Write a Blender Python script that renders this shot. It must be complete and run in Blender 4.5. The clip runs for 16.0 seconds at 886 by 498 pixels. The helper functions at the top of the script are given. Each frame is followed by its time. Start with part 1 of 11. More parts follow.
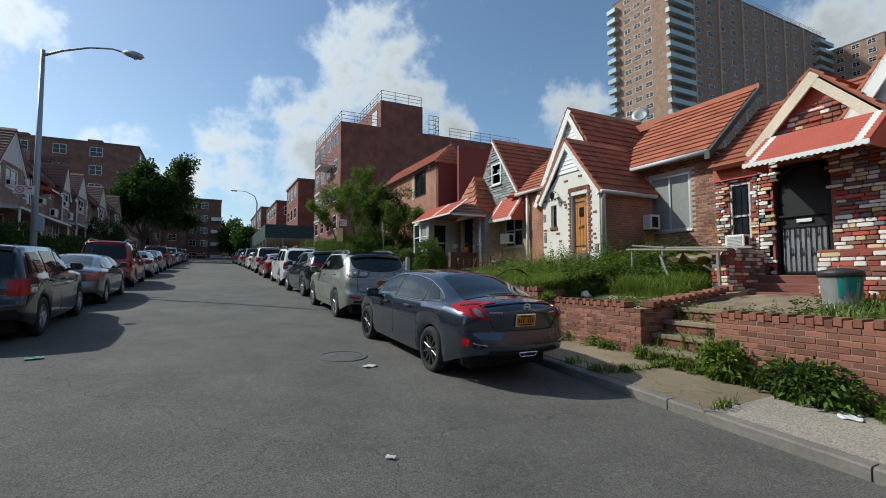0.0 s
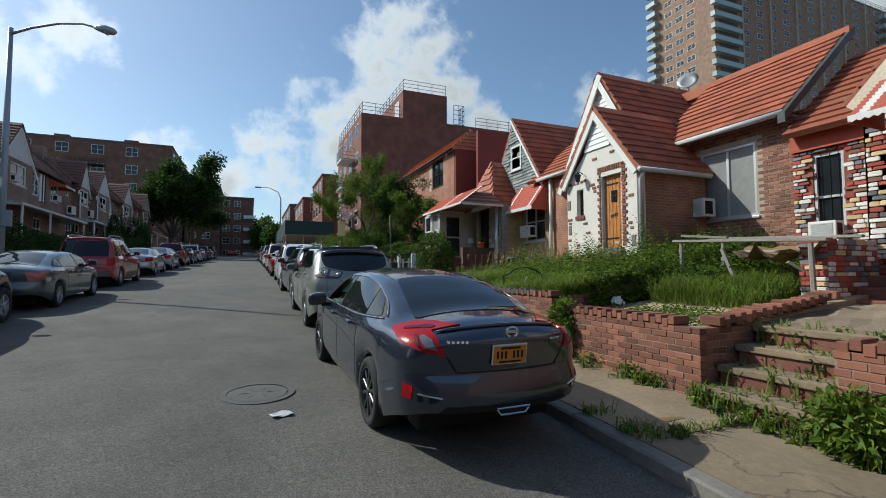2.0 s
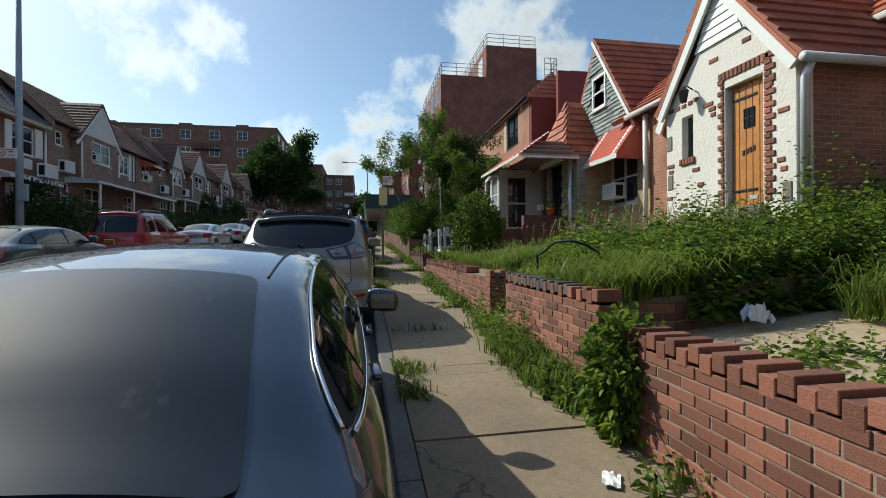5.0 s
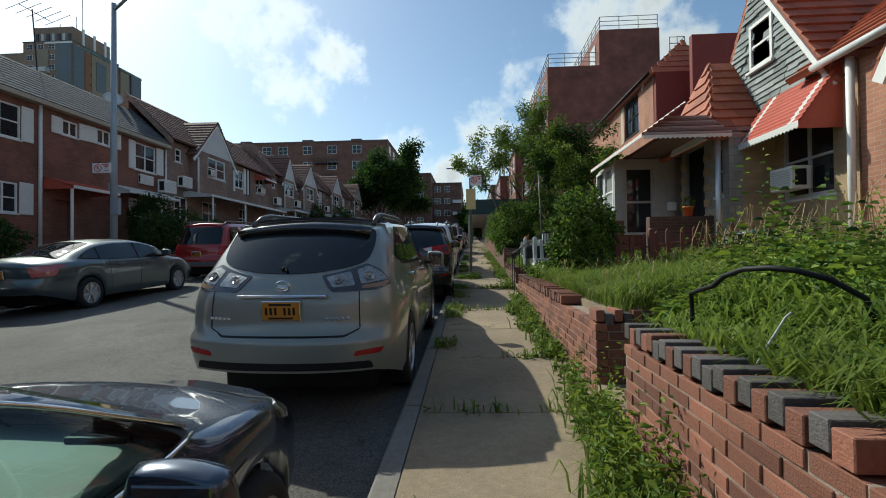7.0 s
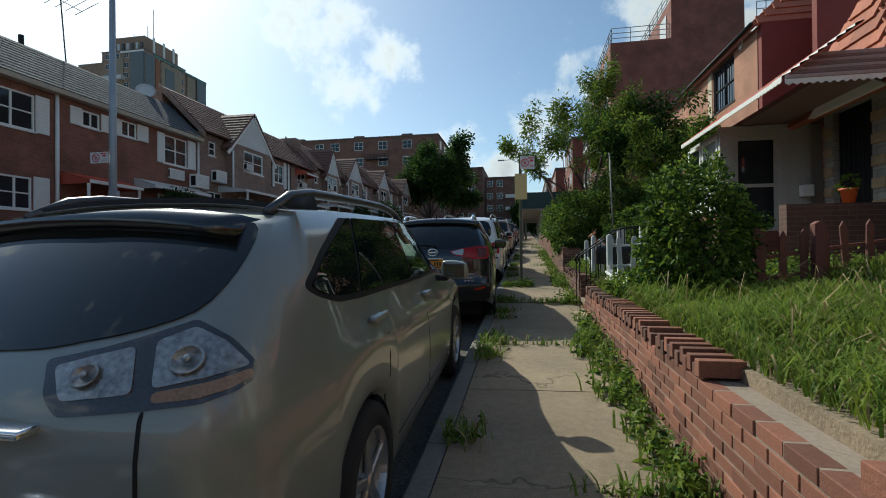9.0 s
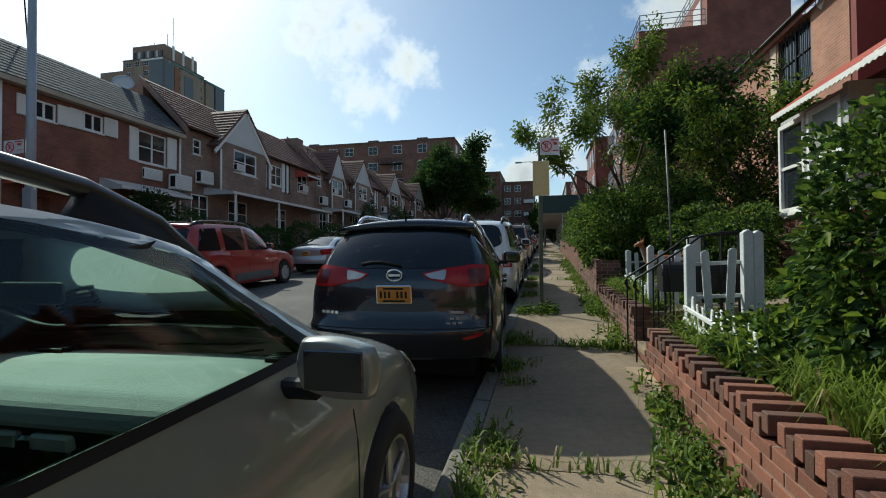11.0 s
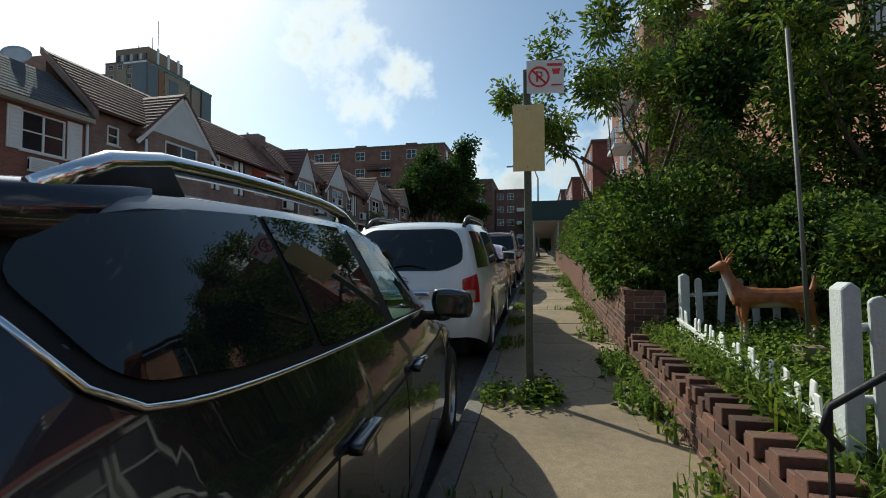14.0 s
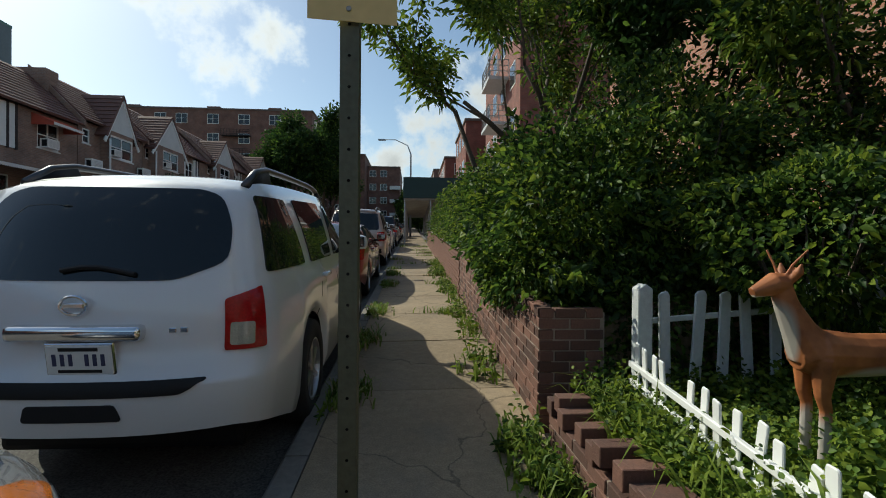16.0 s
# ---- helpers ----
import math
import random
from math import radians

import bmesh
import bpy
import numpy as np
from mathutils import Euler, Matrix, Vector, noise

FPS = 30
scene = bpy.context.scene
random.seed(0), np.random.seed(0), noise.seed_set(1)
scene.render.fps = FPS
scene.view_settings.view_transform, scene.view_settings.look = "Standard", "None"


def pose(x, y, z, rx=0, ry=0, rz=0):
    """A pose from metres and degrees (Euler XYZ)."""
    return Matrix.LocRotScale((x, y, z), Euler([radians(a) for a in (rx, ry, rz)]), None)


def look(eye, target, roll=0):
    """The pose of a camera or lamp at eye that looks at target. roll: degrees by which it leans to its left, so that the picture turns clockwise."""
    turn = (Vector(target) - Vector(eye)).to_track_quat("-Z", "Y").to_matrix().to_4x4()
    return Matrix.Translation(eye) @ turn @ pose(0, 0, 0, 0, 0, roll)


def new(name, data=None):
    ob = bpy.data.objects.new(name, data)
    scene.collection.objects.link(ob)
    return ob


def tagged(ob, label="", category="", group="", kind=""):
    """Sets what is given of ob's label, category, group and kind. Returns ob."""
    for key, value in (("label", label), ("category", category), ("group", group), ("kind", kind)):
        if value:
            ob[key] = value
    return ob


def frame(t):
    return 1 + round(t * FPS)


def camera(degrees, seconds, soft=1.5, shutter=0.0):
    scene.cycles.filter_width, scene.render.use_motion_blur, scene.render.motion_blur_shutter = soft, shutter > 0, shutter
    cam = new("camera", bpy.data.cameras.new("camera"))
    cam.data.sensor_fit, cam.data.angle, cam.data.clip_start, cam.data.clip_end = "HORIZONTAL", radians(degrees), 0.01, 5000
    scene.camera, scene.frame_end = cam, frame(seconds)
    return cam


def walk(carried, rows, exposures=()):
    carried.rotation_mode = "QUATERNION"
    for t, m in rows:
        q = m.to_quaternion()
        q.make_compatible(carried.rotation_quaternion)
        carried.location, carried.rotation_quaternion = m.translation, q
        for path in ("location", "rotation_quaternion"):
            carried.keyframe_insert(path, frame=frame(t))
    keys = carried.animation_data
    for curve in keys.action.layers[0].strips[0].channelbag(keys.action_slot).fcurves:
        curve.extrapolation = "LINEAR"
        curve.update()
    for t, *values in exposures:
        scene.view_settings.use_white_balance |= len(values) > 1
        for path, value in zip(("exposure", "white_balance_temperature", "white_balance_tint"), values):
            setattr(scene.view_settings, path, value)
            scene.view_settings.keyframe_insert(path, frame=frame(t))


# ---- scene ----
cam = camera(87.4, 16.0, soft=1.0)
METRES, EYE, TILT, LEAN, TURN = 21.2, 1.53, 0.0, 0.0, -26.9
ROWS = [
    (0.0, 0.0, 0.0, 0.0, 0.01, 3.41, 0.11),
    (0.5, 0.0092, 0.0288, 0.0013, 1.38, 3.14, 0.13),
    (1.0, 0.0193, 0.0556, 0.0024, 2.03, 3.02, 0.09),
    (1.5, 0.0275, 0.0846, 0.0031, 3.26, 2.99, 0.16),
    (2.0, 0.039, 0.1121, 0.003, 4.2, 3.03, 0.14),
    (2.5, 0.0481, 0.1421, 0.0027, 5.4, 2.87, 0.26),
    (3.0, 0.0591, 0.1724, 0.0028, 6.66, 2.7, 0.27),
    (5.5, 0.0906, 0.3263, 0.0066, 21.05, -0.31, 0.47),
    (6.0, 0.0873, 0.3557, 0.0088, 25.27, 0.53, 0.56),
    (6.5, 0.0815, 0.384, 0.0102, 27.98, 1.03, 0.52),
    (7.0, 0.0712, 0.4138, 0.0119, 30.58, 0.83, 0.59),
    (7.5, 0.0609, 0.4417, 0.0134, 31.63, 0.54, 0.5),
    (8.0, 0.0478, 0.471, 0.0156, 33.93, 0.23, 0.53),
    (8.5, 0.0362, 0.4983, 0.0169, 35.45, 0.16, 0.5),
    (9.0, 0.0186, 0.5263, 0.0184, 37.16, 0.38, 0.5),
    (11.5, -0.0575, 0.6693, 0.0269, 39.4, 1.27, 0.36),
    (12.0, -0.0719, 0.6968, 0.0286, 39.37, 1.42, 0.31),
    (12.5, -0.0847, 0.7256, 0.0297, 38.68, 1.67, 0.19),
    (13.0, -0.0998, 0.7535, 0.0313, 38.6, 2.1, 0.2),
    (13.5, -0.1123, 0.7814, 0.034, 38.7, 2.88, 0.2),
    (14.0, -0.1267, 0.8085, 0.0351, 38.65, 2.27, 0.18),
    (14.5, -0.1402, 0.8387, 0.0359, 38.33, 2.29, 0.16),
    (15.0, -0.1549, 0.8661, 0.0379, 37.41, 2.36, 0.12),
    (15.5, -0.1672, 0.8953, 0.0401, 33.22, 2.08, -0.15),
    (16.0, -0.1792, 0.9235, 0.0419, 23.08, -0.34, -0.45),
]
walk(cam, [(t, pose(0, 0, EYE, TILT, LEAN, TURN) @ pose(METRES * x, METRES * y, METRES * z, 90 + pitch, roll, yaw)) for t, x, y, z, yaw, pitch, roll in ROWS],
     exposures=[(0.0, -0.12, 5900, 1), (3.2, -0.1, 5900, 1), (5.5, 0.0, 6100, -1), (8.5, -0.1, 6050, -3), (12.5, -0.14, 6150, -3), (16.0, -0.15, 6350, -1)])

# ---- world, sun ----
SUN_EL, SUN_AZ = radians(40), math.atan2(-0.76, 0.65)
world = bpy.data.worlds.new("world")
scene.world = world
world.use_nodes = True
wn, wl = world.node_tree.nodes, world.node_tree.links
wn.clear()


def wnode(kind, operation="", interpolation_type="", data_type=""):
    n = wn.new(kind)
    if operation:
        n.operation = operation
    if interpolation_type:
        n.interpolation_type = interpolation_type
    if data_type:
        n.data_type = data_type
    return n


sky = wnode("ShaderNodeTexSky")
sky.sky_type, sky.sun_disc, sky.sun_elevation, sky.sun_rotation = "NISHITA", False, SUN_EL, SUN_AZ
sky.altitude, sky.air_density, sky.dust_density, sky.ozone_density = 20, 1.0, 1.1, 1.3
coord = wnode("ShaderNodeTexCoord")
# cumulus clouds: soft patches of the dome, broken up by fractal noise
CLOUDS = [(14.0, 24.5, 7.5), (19.5, 26.0, 7.5), (9.5, 19.0, 6.0), (24.0, 22.0, 4.5), (3.5, 12.5, 6.5), (11.5, 13.0, 7.5), (20.0, 12.0, 6.5), (27.5, 17.5, 4.5), (42.5, 19.0, 5.0), (45.0, 15.0, 4.5), (-17.0, 23.5, 4.0), (-2.0, 10.0, 4.5),
          (-10.0, 12.5, 3.0), (69.0, 22.0, 7.0), (-27.0, 27.5, 5.5), (-23.0, 24.5, 4.5), (-21.5, 19.5, 4.5), (-17.5, 22.5, 3.0), (-7.5, 12.5, 4.0), (-75.0, 30.0, 9.0), (150.0, 30.0, 12.0), (-140.0, 25.0, 11.0), (110.0, 45.0, 9.0)]
warp = wnode("ShaderNodeTexNoise")
warp.inputs["Scale"].default_value, warp.inputs["Detail"].default_value = 9.0, 6.0
wl.new(coord.outputs["Generated"], warp.inputs["Vector"])
wsub = wnode("ShaderNodeVectorMath", operation="SUBTRACT")
wsub.inputs[1].default_value = (0.5, 0.5, 0.5)
wl.new(warp.outputs["Color"], wsub.inputs[0])
wscale = wnode("ShaderNodeVectorMath", operation="SCALE")
wscale.inputs["Scale"].default_value = 0.1
wl.new(wsub.outputs[0], wscale.inputs[0])
wadd = wnode("ShaderNodeVectorMath", operation="ADD")
wl.new(coord.outputs["Generated"], wadd.inputs[0])
wl.new(wscale.outputs[0], wadd.inputs[1])
total = None
for az, el, rad in CLOUDS:
    a, e = radians(az), radians(el)
    c = Vector((math.sin(a) * math.cos(e), math.cos(a) * math.cos(e), math.sin(e)))
    dist = wnode("ShaderNodeVectorMath", operation="DISTANCE")
    dist.inputs[1].default_value = c
    wl.new(wadd.outputs[0], dist.inputs[0])
    ramp = wnode("ShaderNodeMapRange", interpolation_type="LINEAR")
    ramp.inputs["From Min"].default_value, ramp.inputs["From Max"].default_value = radians(rad) * 1.25, radians(rad) * 0.1
    wl.new(dist.outputs["Value"], ramp.inputs["Value"])
    if total is None:
        total = ramp.outputs[0]
    else:
        mx = wnode("ShaderNodeMath", operation="MAXIMUM")
        wl.new(total, mx.inputs[0])
        wl.new(ramp.outputs[0], mx.inputs[1])
        total = mx.outputs[0]
puff = wnode("ShaderNodeTexNoise")
puff.inputs["Scale"].default_value, puff.inputs["Detail"].default_value, puff.inputs["Roughness"].default_value = 11.0, 10.0, 0.58
wl.new(coord.outputs["Generated"], puff.inputs["Vector"])
pr = wnode("ShaderNodeMapRange")
pr.inputs["From Min"].default_value, pr.inputs["From Max"].default_value, pr.inputs["To Min"].default_value, pr.inputs["To Max"].default_value = 0.3, 0.7, -0.62, 0.52
wl.new(puff.outputs["Fac"], pr.inputs["Value"])
mixsum = wnode("ShaderNodeMath", operation="ADD")
wl.new(total, mixsum.inputs[0])
wl.new(pr.outputs[0], mixsum.inputs[1])
edge = wnode("ShaderNodeMapRange", interpolation_type="SMOOTHSTEP")
edge.inputs["From Min"].default_value, edge.inputs["From Max"].default_value = 0.2, 0.95
wl.new(mixsum.outputs[0], edge.inputs["Value"])
shade = wnode("ShaderNodeMapRange")
shade.inputs["From Min"].default_value, shade.inputs["From Max"].default_value, shade.inputs["To Min"].default_value, shade.inputs["To Max"].default_value = 0.45, 1.2, 1.0, 0.66
wl.new(mixsum.outputs[0], shade.inputs["Value"])
CLOUD_LEVEL = 7.2
cloudcol = wnode("ShaderNodeVectorMath", operation="SCALE")
cloudcol.inputs[0].default_value = (CLOUD_LEVEL, CLOUD_LEVEL * 1.0, CLOUD_LEVEL * 1.02)
# clouds nearer to the sun are brighter
glow = wnode("ShaderNodeVectorMath", operation="DOT_PRODUCT")
glow.inputs[1].default_value = (math.sin(SUN_AZ) * math.cos(SUN_EL), math.cos(SUN_AZ) * math.cos(SUN_EL), math.sin(SUN_EL))
wl.new(coord.outputs["Generated"], glow.inputs[0])
lit = wnode("ShaderNodeMapRange")
lit.inputs["From Min"].default_value, lit.inputs["From Max"].default_value, lit.inputs["To Min"].default_value, lit.inputs["To Max"].default_value = 0.4, 0.85, 0.82, 1.25
wl.new(glow.outputs["Value"], lit.inputs["Value"])
litshade = wnode("ShaderNodeMath", operation="MULTIPLY")
wl.new(lit.outputs[0], litshade.inputs[0])
wl.new(shade.outputs[0], litshade.inputs[1])
wl.new(litshade.outputs[0], cloudcol.inputs["Scale"])
skymix = wnode("ShaderNodeMix", data_type="RGBA")
wl.new(edge.outputs[0], skymix.inputs["Factor"])
wl.new(sky.outputs[0], skymix.inputs["A"])
wl.new(cloudcol.outputs[0], skymix.inputs["B"])
bg = wnode("ShaderNodeBackground")
bg.inputs["Strength"].default_value = 0.135
wl.new(skymix.outputs["Result"], bg.inputs["Color"])
wout = wnode("ShaderNodeOutputWorld")
wl.new(bg.outputs[0], wout.inputs["Surface"])

sun = new("sun", bpy.data.lights.new("sun", "SUN"))
sun.data.energy, sun.data.angle, sun.data.color = 4.5, radians(0.53), (1.0, 0.93, 0.82)
sundir = Vector((math.sin(SUN_AZ) * math.cos(SUN_EL), math.cos(SUN_AZ) * math.cos(SUN_EL), math.sin(SUN_EL)))
sun.matrix_world = look(sundir * 100, (0, 0, 0))

# ---- materials ----
MATS = {}


def mat(name, col, rough=0.7, var=0.2, scale=6.0, bump=0.2, bscale=70.0, metal=0.0, spec=0.5, coat=0.0, rand=0.0, stain=0.0, stain_col=(0.08, 0.07, 0.06), sub=0.0, emit=0.0, flake=0.0):
    """A surface with slow and fine variation, optional stains and a random shift from object to object."""
    if name in MATS:
        return MATS[name]
    m = bpy.data.materials.new(name)
    m.use_nodes = True
    n, l = m.node_tree.nodes, m.node_tree.links
    b = n["Principled BSDF"]
    b.inputs["Roughness"].default_value, b.inputs["Metallic"].default_value = rough, metal
    b.inputs["Specular IOR Level"].default_value, b.inputs["Coat Weight"].default_value = spec, coat
    b.inputs["Coat Roughness"].default_value = 0.03
    tc = n.new("ShaderNodeTexCoord")
    big = n.new("ShaderNodeTexNoise")
    big.inputs["Scale"].default_value, big.inputs["Detail"].default_value = scale * 0.25, 4
    fine = n.new("ShaderNodeTexNoise")
    fine.inputs["Scale"].default_value, fine.inputs["Detail"].default_value = scale * 4, 5
    for t in (big, fine):
        l.new(tc.outputs["Object"], t.inputs["Vector"])
    add = n.new("ShaderNodeMath")
    add.operation = "ADD"
    l.new(big.outputs["Fac"], add.inputs[0])
    l.new(fine.outputs["Fac"], add.inputs[1])
    mr = n.new("ShaderNodeMapRange")
    mr.inputs["From Min"].default_value, mr.inputs["From Max"].default_value = 0.6, 1.4
    mr.inputs["To Min"].default_value, mr.inputs["To Max"].default_value = 1 - var, 1 + var
    l.new(add.outputs[0], mr.inputs["Value"])
    out = mr.outputs[0]
    if rand:
        oi = n.new("ShaderNodeObjectInfo")
        r = n.new("ShaderNodeMapRange")
        r.inputs["To Min"].default_value, r.inputs["To Max"].default_value = 1 - rand, 1 + rand
        l.new(oi.outputs["Random"], r.inputs["Value"])
        mu = n.new("ShaderNodeMath")
        mu.operation = "MULTIPLY"
        l.new(out, mu.inputs[0])
        l.new(r.outputs[0], mu.inputs[1])
        out = mu.outputs[0]
    sc = n.new("ShaderNodeVectorMath")
    sc.operation = "SCALE"
    sc.inputs[0].default_value = col
    l.new(out, sc.inputs["Scale"])
    colout = sc.outputs[0]
    if stain:
        st = n.new("ShaderNodeTexNoise")
        st.inputs["Scale"].default_value, st.inputs["Detail"].default_value, st.inputs["Roughness"].default_value = scale * 0.6, 7, 0.65
        l.new(tc.outputs["Object"], st.inputs["Vector"])
        sr = n.new("ShaderNodeMapRange")
        sr.inputs["From Min"].default_value, sr.inputs["From Max"].default_value, sr.inputs["To Max"].default_value = 0.5, 0.72, stain
        l.new(st.outputs["Fac"], sr.inputs["Value"])
        mx = n.new("ShaderNodeMix")
        mx.data_type = "RGBA"
        l.new(sr.outputs[0], mx.inputs["Factor"])
        l.new(colout, mx.inputs["A"])
        mx.inputs["B"].default_value = (*stain_col, 1)
        colout = mx.outputs["Result"]
    l.new(colout, b.inputs["Base Color"])
    if bump:
        bn = n.new("ShaderNodeTexNoise")
        bn.inputs["Scale"].default_value, bn.inputs["Detail"].default_value = bscale, 4
        l.new(tc.outputs["Object"], bn.inputs["Vector"])
        bu = n.new("ShaderNodeBump")
        bu.inputs["Strength"].default_value, bu.inputs["Distance"].default_value = bump, 0.01
        l.new(bn.outputs["Fac"], bu.inputs["Height"])
        l.new(bu.outputs[0], b.inputs["Normal"])
    if sub:
        b.inputs["Transmission Weight"].default_value = 0.0
        tr = n.new("ShaderNodeBsdfTranslucent")
        l.new(colout, tr.inputs["Color"])
        ms = n.new("ShaderNodeMixShader")
        ms.inputs[0].default_value = sub
        l.new(b.outputs[0], ms.inputs[1])
        l.new(tr.outputs[0], ms.inputs[2])
        l.new(ms.outputs[0], n["Material Output"].inputs["Surface"])
    MATS[name] = m
    return m


def brick_mat(name, c1, c2, mortar, bw=0.21, bh=0.07, gap=0.011, rough=0.85, grime=0.3):
    """Running-bond masonry for upright faces that stay far off, laid by the face's own direction."""
    if name in MATS:
        return MATS[name]
    m = bpy.data.materials.new(name)
    m.use_nodes = True
    n, l = m.node_tree.nodes, m.node_tree.links
    b = n["Principled BSDF"]
    b.inputs["Roughness"].default_value = rough
    geo, tc = n.new("ShaderNodeNewGeometry"), n.new("ShaderNodeTexCoord")
    sn, sp = n.new("ShaderNodeSeparateXYZ"), n.new("ShaderNodeSeparateXYZ")
    l.new(geo.outputs["True Normal"], sn.inputs[0])
    l.new(tc.outputs["Object"], sp.inputs[0])
    ab = n.new("ShaderNodeMath")
    ab.operation = "ABSOLUTE"
    l.new(sn.outputs["X"], ab.inputs[0])
    gt = n.new("ShaderNodeMath")
    gt.operation = "GREATER_THAN"
    gt.inputs[1].default_value = 0.6
    l.new(ab.outputs[0], gt.inputs[0])
    pick = n.new("ShaderNodeMix")
    l.new(gt.outputs[0], pick.inputs["Factor"])
    l.new(sp.outputs["X"], pick.inputs["A"])
    l.new(sp.outputs["Y"], pick.inputs["B"])
    cv = n.new("ShaderNodeCombineXYZ")
    l.new(pick.outputs["Result"], cv.inputs["X"])
    l.new(sp.outputs["Z"], cv.inputs["Y"])
    br = n.new("ShaderNodeTexBrick")
    br.inputs["Scale"].default_value = 1.0
    br.inputs["Brick Width"].default_value, br.inputs["Row Height"].default_value = bw, bh
    br.inputs["Mortar Size"].default_value, br.inputs["Mortar Smooth"].default_value = gap * 0.5, 0.15
    br.inputs["Color1"].default_value, br.inputs["Color2"].default_value, br.inputs["Mortar"].default_value = (*c1, 1), (*c2, 1), (*mortar, 1)
    l.new(cv.outputs[0], br.inputs["Vector"])
    no = n.new("ShaderNodeTexNoise")
    no.inputs["Scale"].default_value, no.inputs["Detail"].default_value = 1.2, 7
    l.new(tc.outputs["Object"], no.inputs["Vector"])
    mr = n.new("ShaderNodeMapRange")
    mr.inputs["From Min"].default_value, mr.inputs["From Max"].default_value = 0.3, 0.7
    mr.inputs["To Min"].default_value, mr.inputs["To Max"].default_value = 1 - grime, 1 + grime * 0.6
    l.new(no.outputs["Fac"], mr.inputs["Value"])
    sc = n.new("ShaderNodeVectorMath")
    sc.operation = "SCALE"
    l.new(br.outputs["Color"], sc.inputs[0])
    l.new(mr.outputs[0], sc.inputs["Scale"])
    l.new(sc.outputs[0], b.inputs["Base Color"])
    inv = n.new("ShaderNodeMath")
    inv.operation = "SUBTRACT"
    inv.inputs[0].default_value = 1.0
    l.new(br.outputs["Fac"], inv.inputs[1])
    bu = n.new("ShaderNodeBump")
    bu.inputs["Strength"].default_value, bu.inputs["Distance"].default_value = 0.6, 0.008
    l.new(inv.outputs[0], bu.inputs["Height"])
    l.new(bu.outputs[0], b.inputs["Normal"])
    MATS[name] = m
    return m


def speckle(m, scale, lo, hi, detail=2.0):
    """Multiplies the base colour by a further noise of its own size."""
    n, l = m.node_tree.nodes, m.node_tree.links
    b = n["Principled BSDF"]
    src = b.inputs["Base Color"].links[0].from_socket
    tc, t, mr, mu = n.new("ShaderNodeTexCoord"), n.new("ShaderNodeTexNoise"), n.new("ShaderNodeMapRange"), n.new("ShaderNodeVectorMath")
    t.inputs["Scale"].default_value, t.inputs["Detail"].default_value = scale, detail
    l.new(tc.outputs["Object"], t.inputs["Vector"])
    mr.inputs["From Min"].default_value, mr.inputs["From Max"].default_value = 0.32, 0.68
    mr.inputs["To Min"].default_value, mr.inputs["To Max"].default_value = lo, hi
    l.new(t.outputs["Fac"], mr.inputs["Value"])
    mu.operation = "SCALE"
    l.new(src, mu.inputs[0])
    l.new(mr.outputs[0], mu.inputs["Scale"])
    l.new(mu.outputs[0], b.inputs["Base Color"])


def cracks(m, scale, width, tone):
    """Dark wandering cracks through a surface."""
    n, l = m.node_tree.nodes, m.node_tree.links
    b = n["Principled BSDF"]
    src = b.inputs["Base Color"].links[0].from_socket
    tc, t, w, ad, mr, mu = n.new("ShaderNodeTexCoord"), n.new("ShaderNodeTexNoise"), n.new("ShaderNodeTexVoronoi"), n.new("ShaderNodeVectorMath"), n.new("ShaderNodeMapRange"), n.new("ShaderNodeVectorMath")
    t.inputs["Scale"].default_value, t.inputs["Detail"].default_value = 2.5, 6.0
    l.new(tc.outputs["Object"], t.inputs["Vector"])
    sc = n.new("ShaderNodeVectorMath")
    sc.operation = "SCALE"
    sc.inputs["Scale"].default_value = 0.55
    l.new(t.outputs["Color"], sc.inputs[0])
    ad.operation = "ADD"
    l.new(tc.outputs["Object"], ad.inputs[0])
    l.new(sc.outputs[0], ad.inputs[1])
    w.feature = "DISTANCE_TO_EDGE"
    w.inputs["Scale"].default_value = scale
    l.new(ad.outputs[0], w.inputs["Vector"])
    mr.inputs["From Min"].default_value, mr.inputs["From Max"].default_value = width * 0.3, width
    mr.inputs["To Min"].default_value, mr.inputs["To Max"].default_value = tone, 1.0
    l.new(w.outputs["Distance"], mr.inputs["Value"])
    mu.operation = "SCALE"
    l.new(src, mu.inputs[0])
    l.new(mr.outputs[0], mu.inputs["Scale"])
    l.new(mu.outputs[0], b.inputs["Base Color"])


def paint(name, col, metal=0.5, rough=0.32):
    return mat(name, col, rough=rough, var=0.05, scale=900, bump=0.0, metal=metal, coat=1.0)


ASPHALT = mat("asphalt", (0.106, 0.097, 0.086), 0.92, 0.3, 5, 0.5, 240, stain=0.35, stain_col=(0.05, 0.048, 0.046))
CONCRETE = mat("sidewalk_concrete", (0.262, 0.196, 0.124), 0.9, 0.22, 4, 0.3, 160, rand=0.1, stain=0.3, stain_col=(0.2, 0.17, 0.14))
KERB = mat("kerb_stone", (0.2, 0.18, 0.155), 0.85, 0.25, 6, 0.4, 120, stain=0.4, stain_col=(0.12, 0.11, 0.1))
SOIL = mat("dry_soil", (0.24, 0.18, 0.12), 0.95, 0.35, 8, 0.8, 60)
GROUND = mat("ground_cover", (0.16, 0.15, 0.13), 0.95, 0.3, 0.6, 0.3, 20)
MORTAR = mat("mortar", (0.3, 0.235, 0.185), 0.95, 0.25, 10, 0.5, 160)
BRICKP = mat("red_brick", (0.24, 0.094, 0.058), 0.85, 0.25, 14, 0.35, 120, rand=0.42, stain=0.25, stain_col=(0.12, 0.08, 0.07))
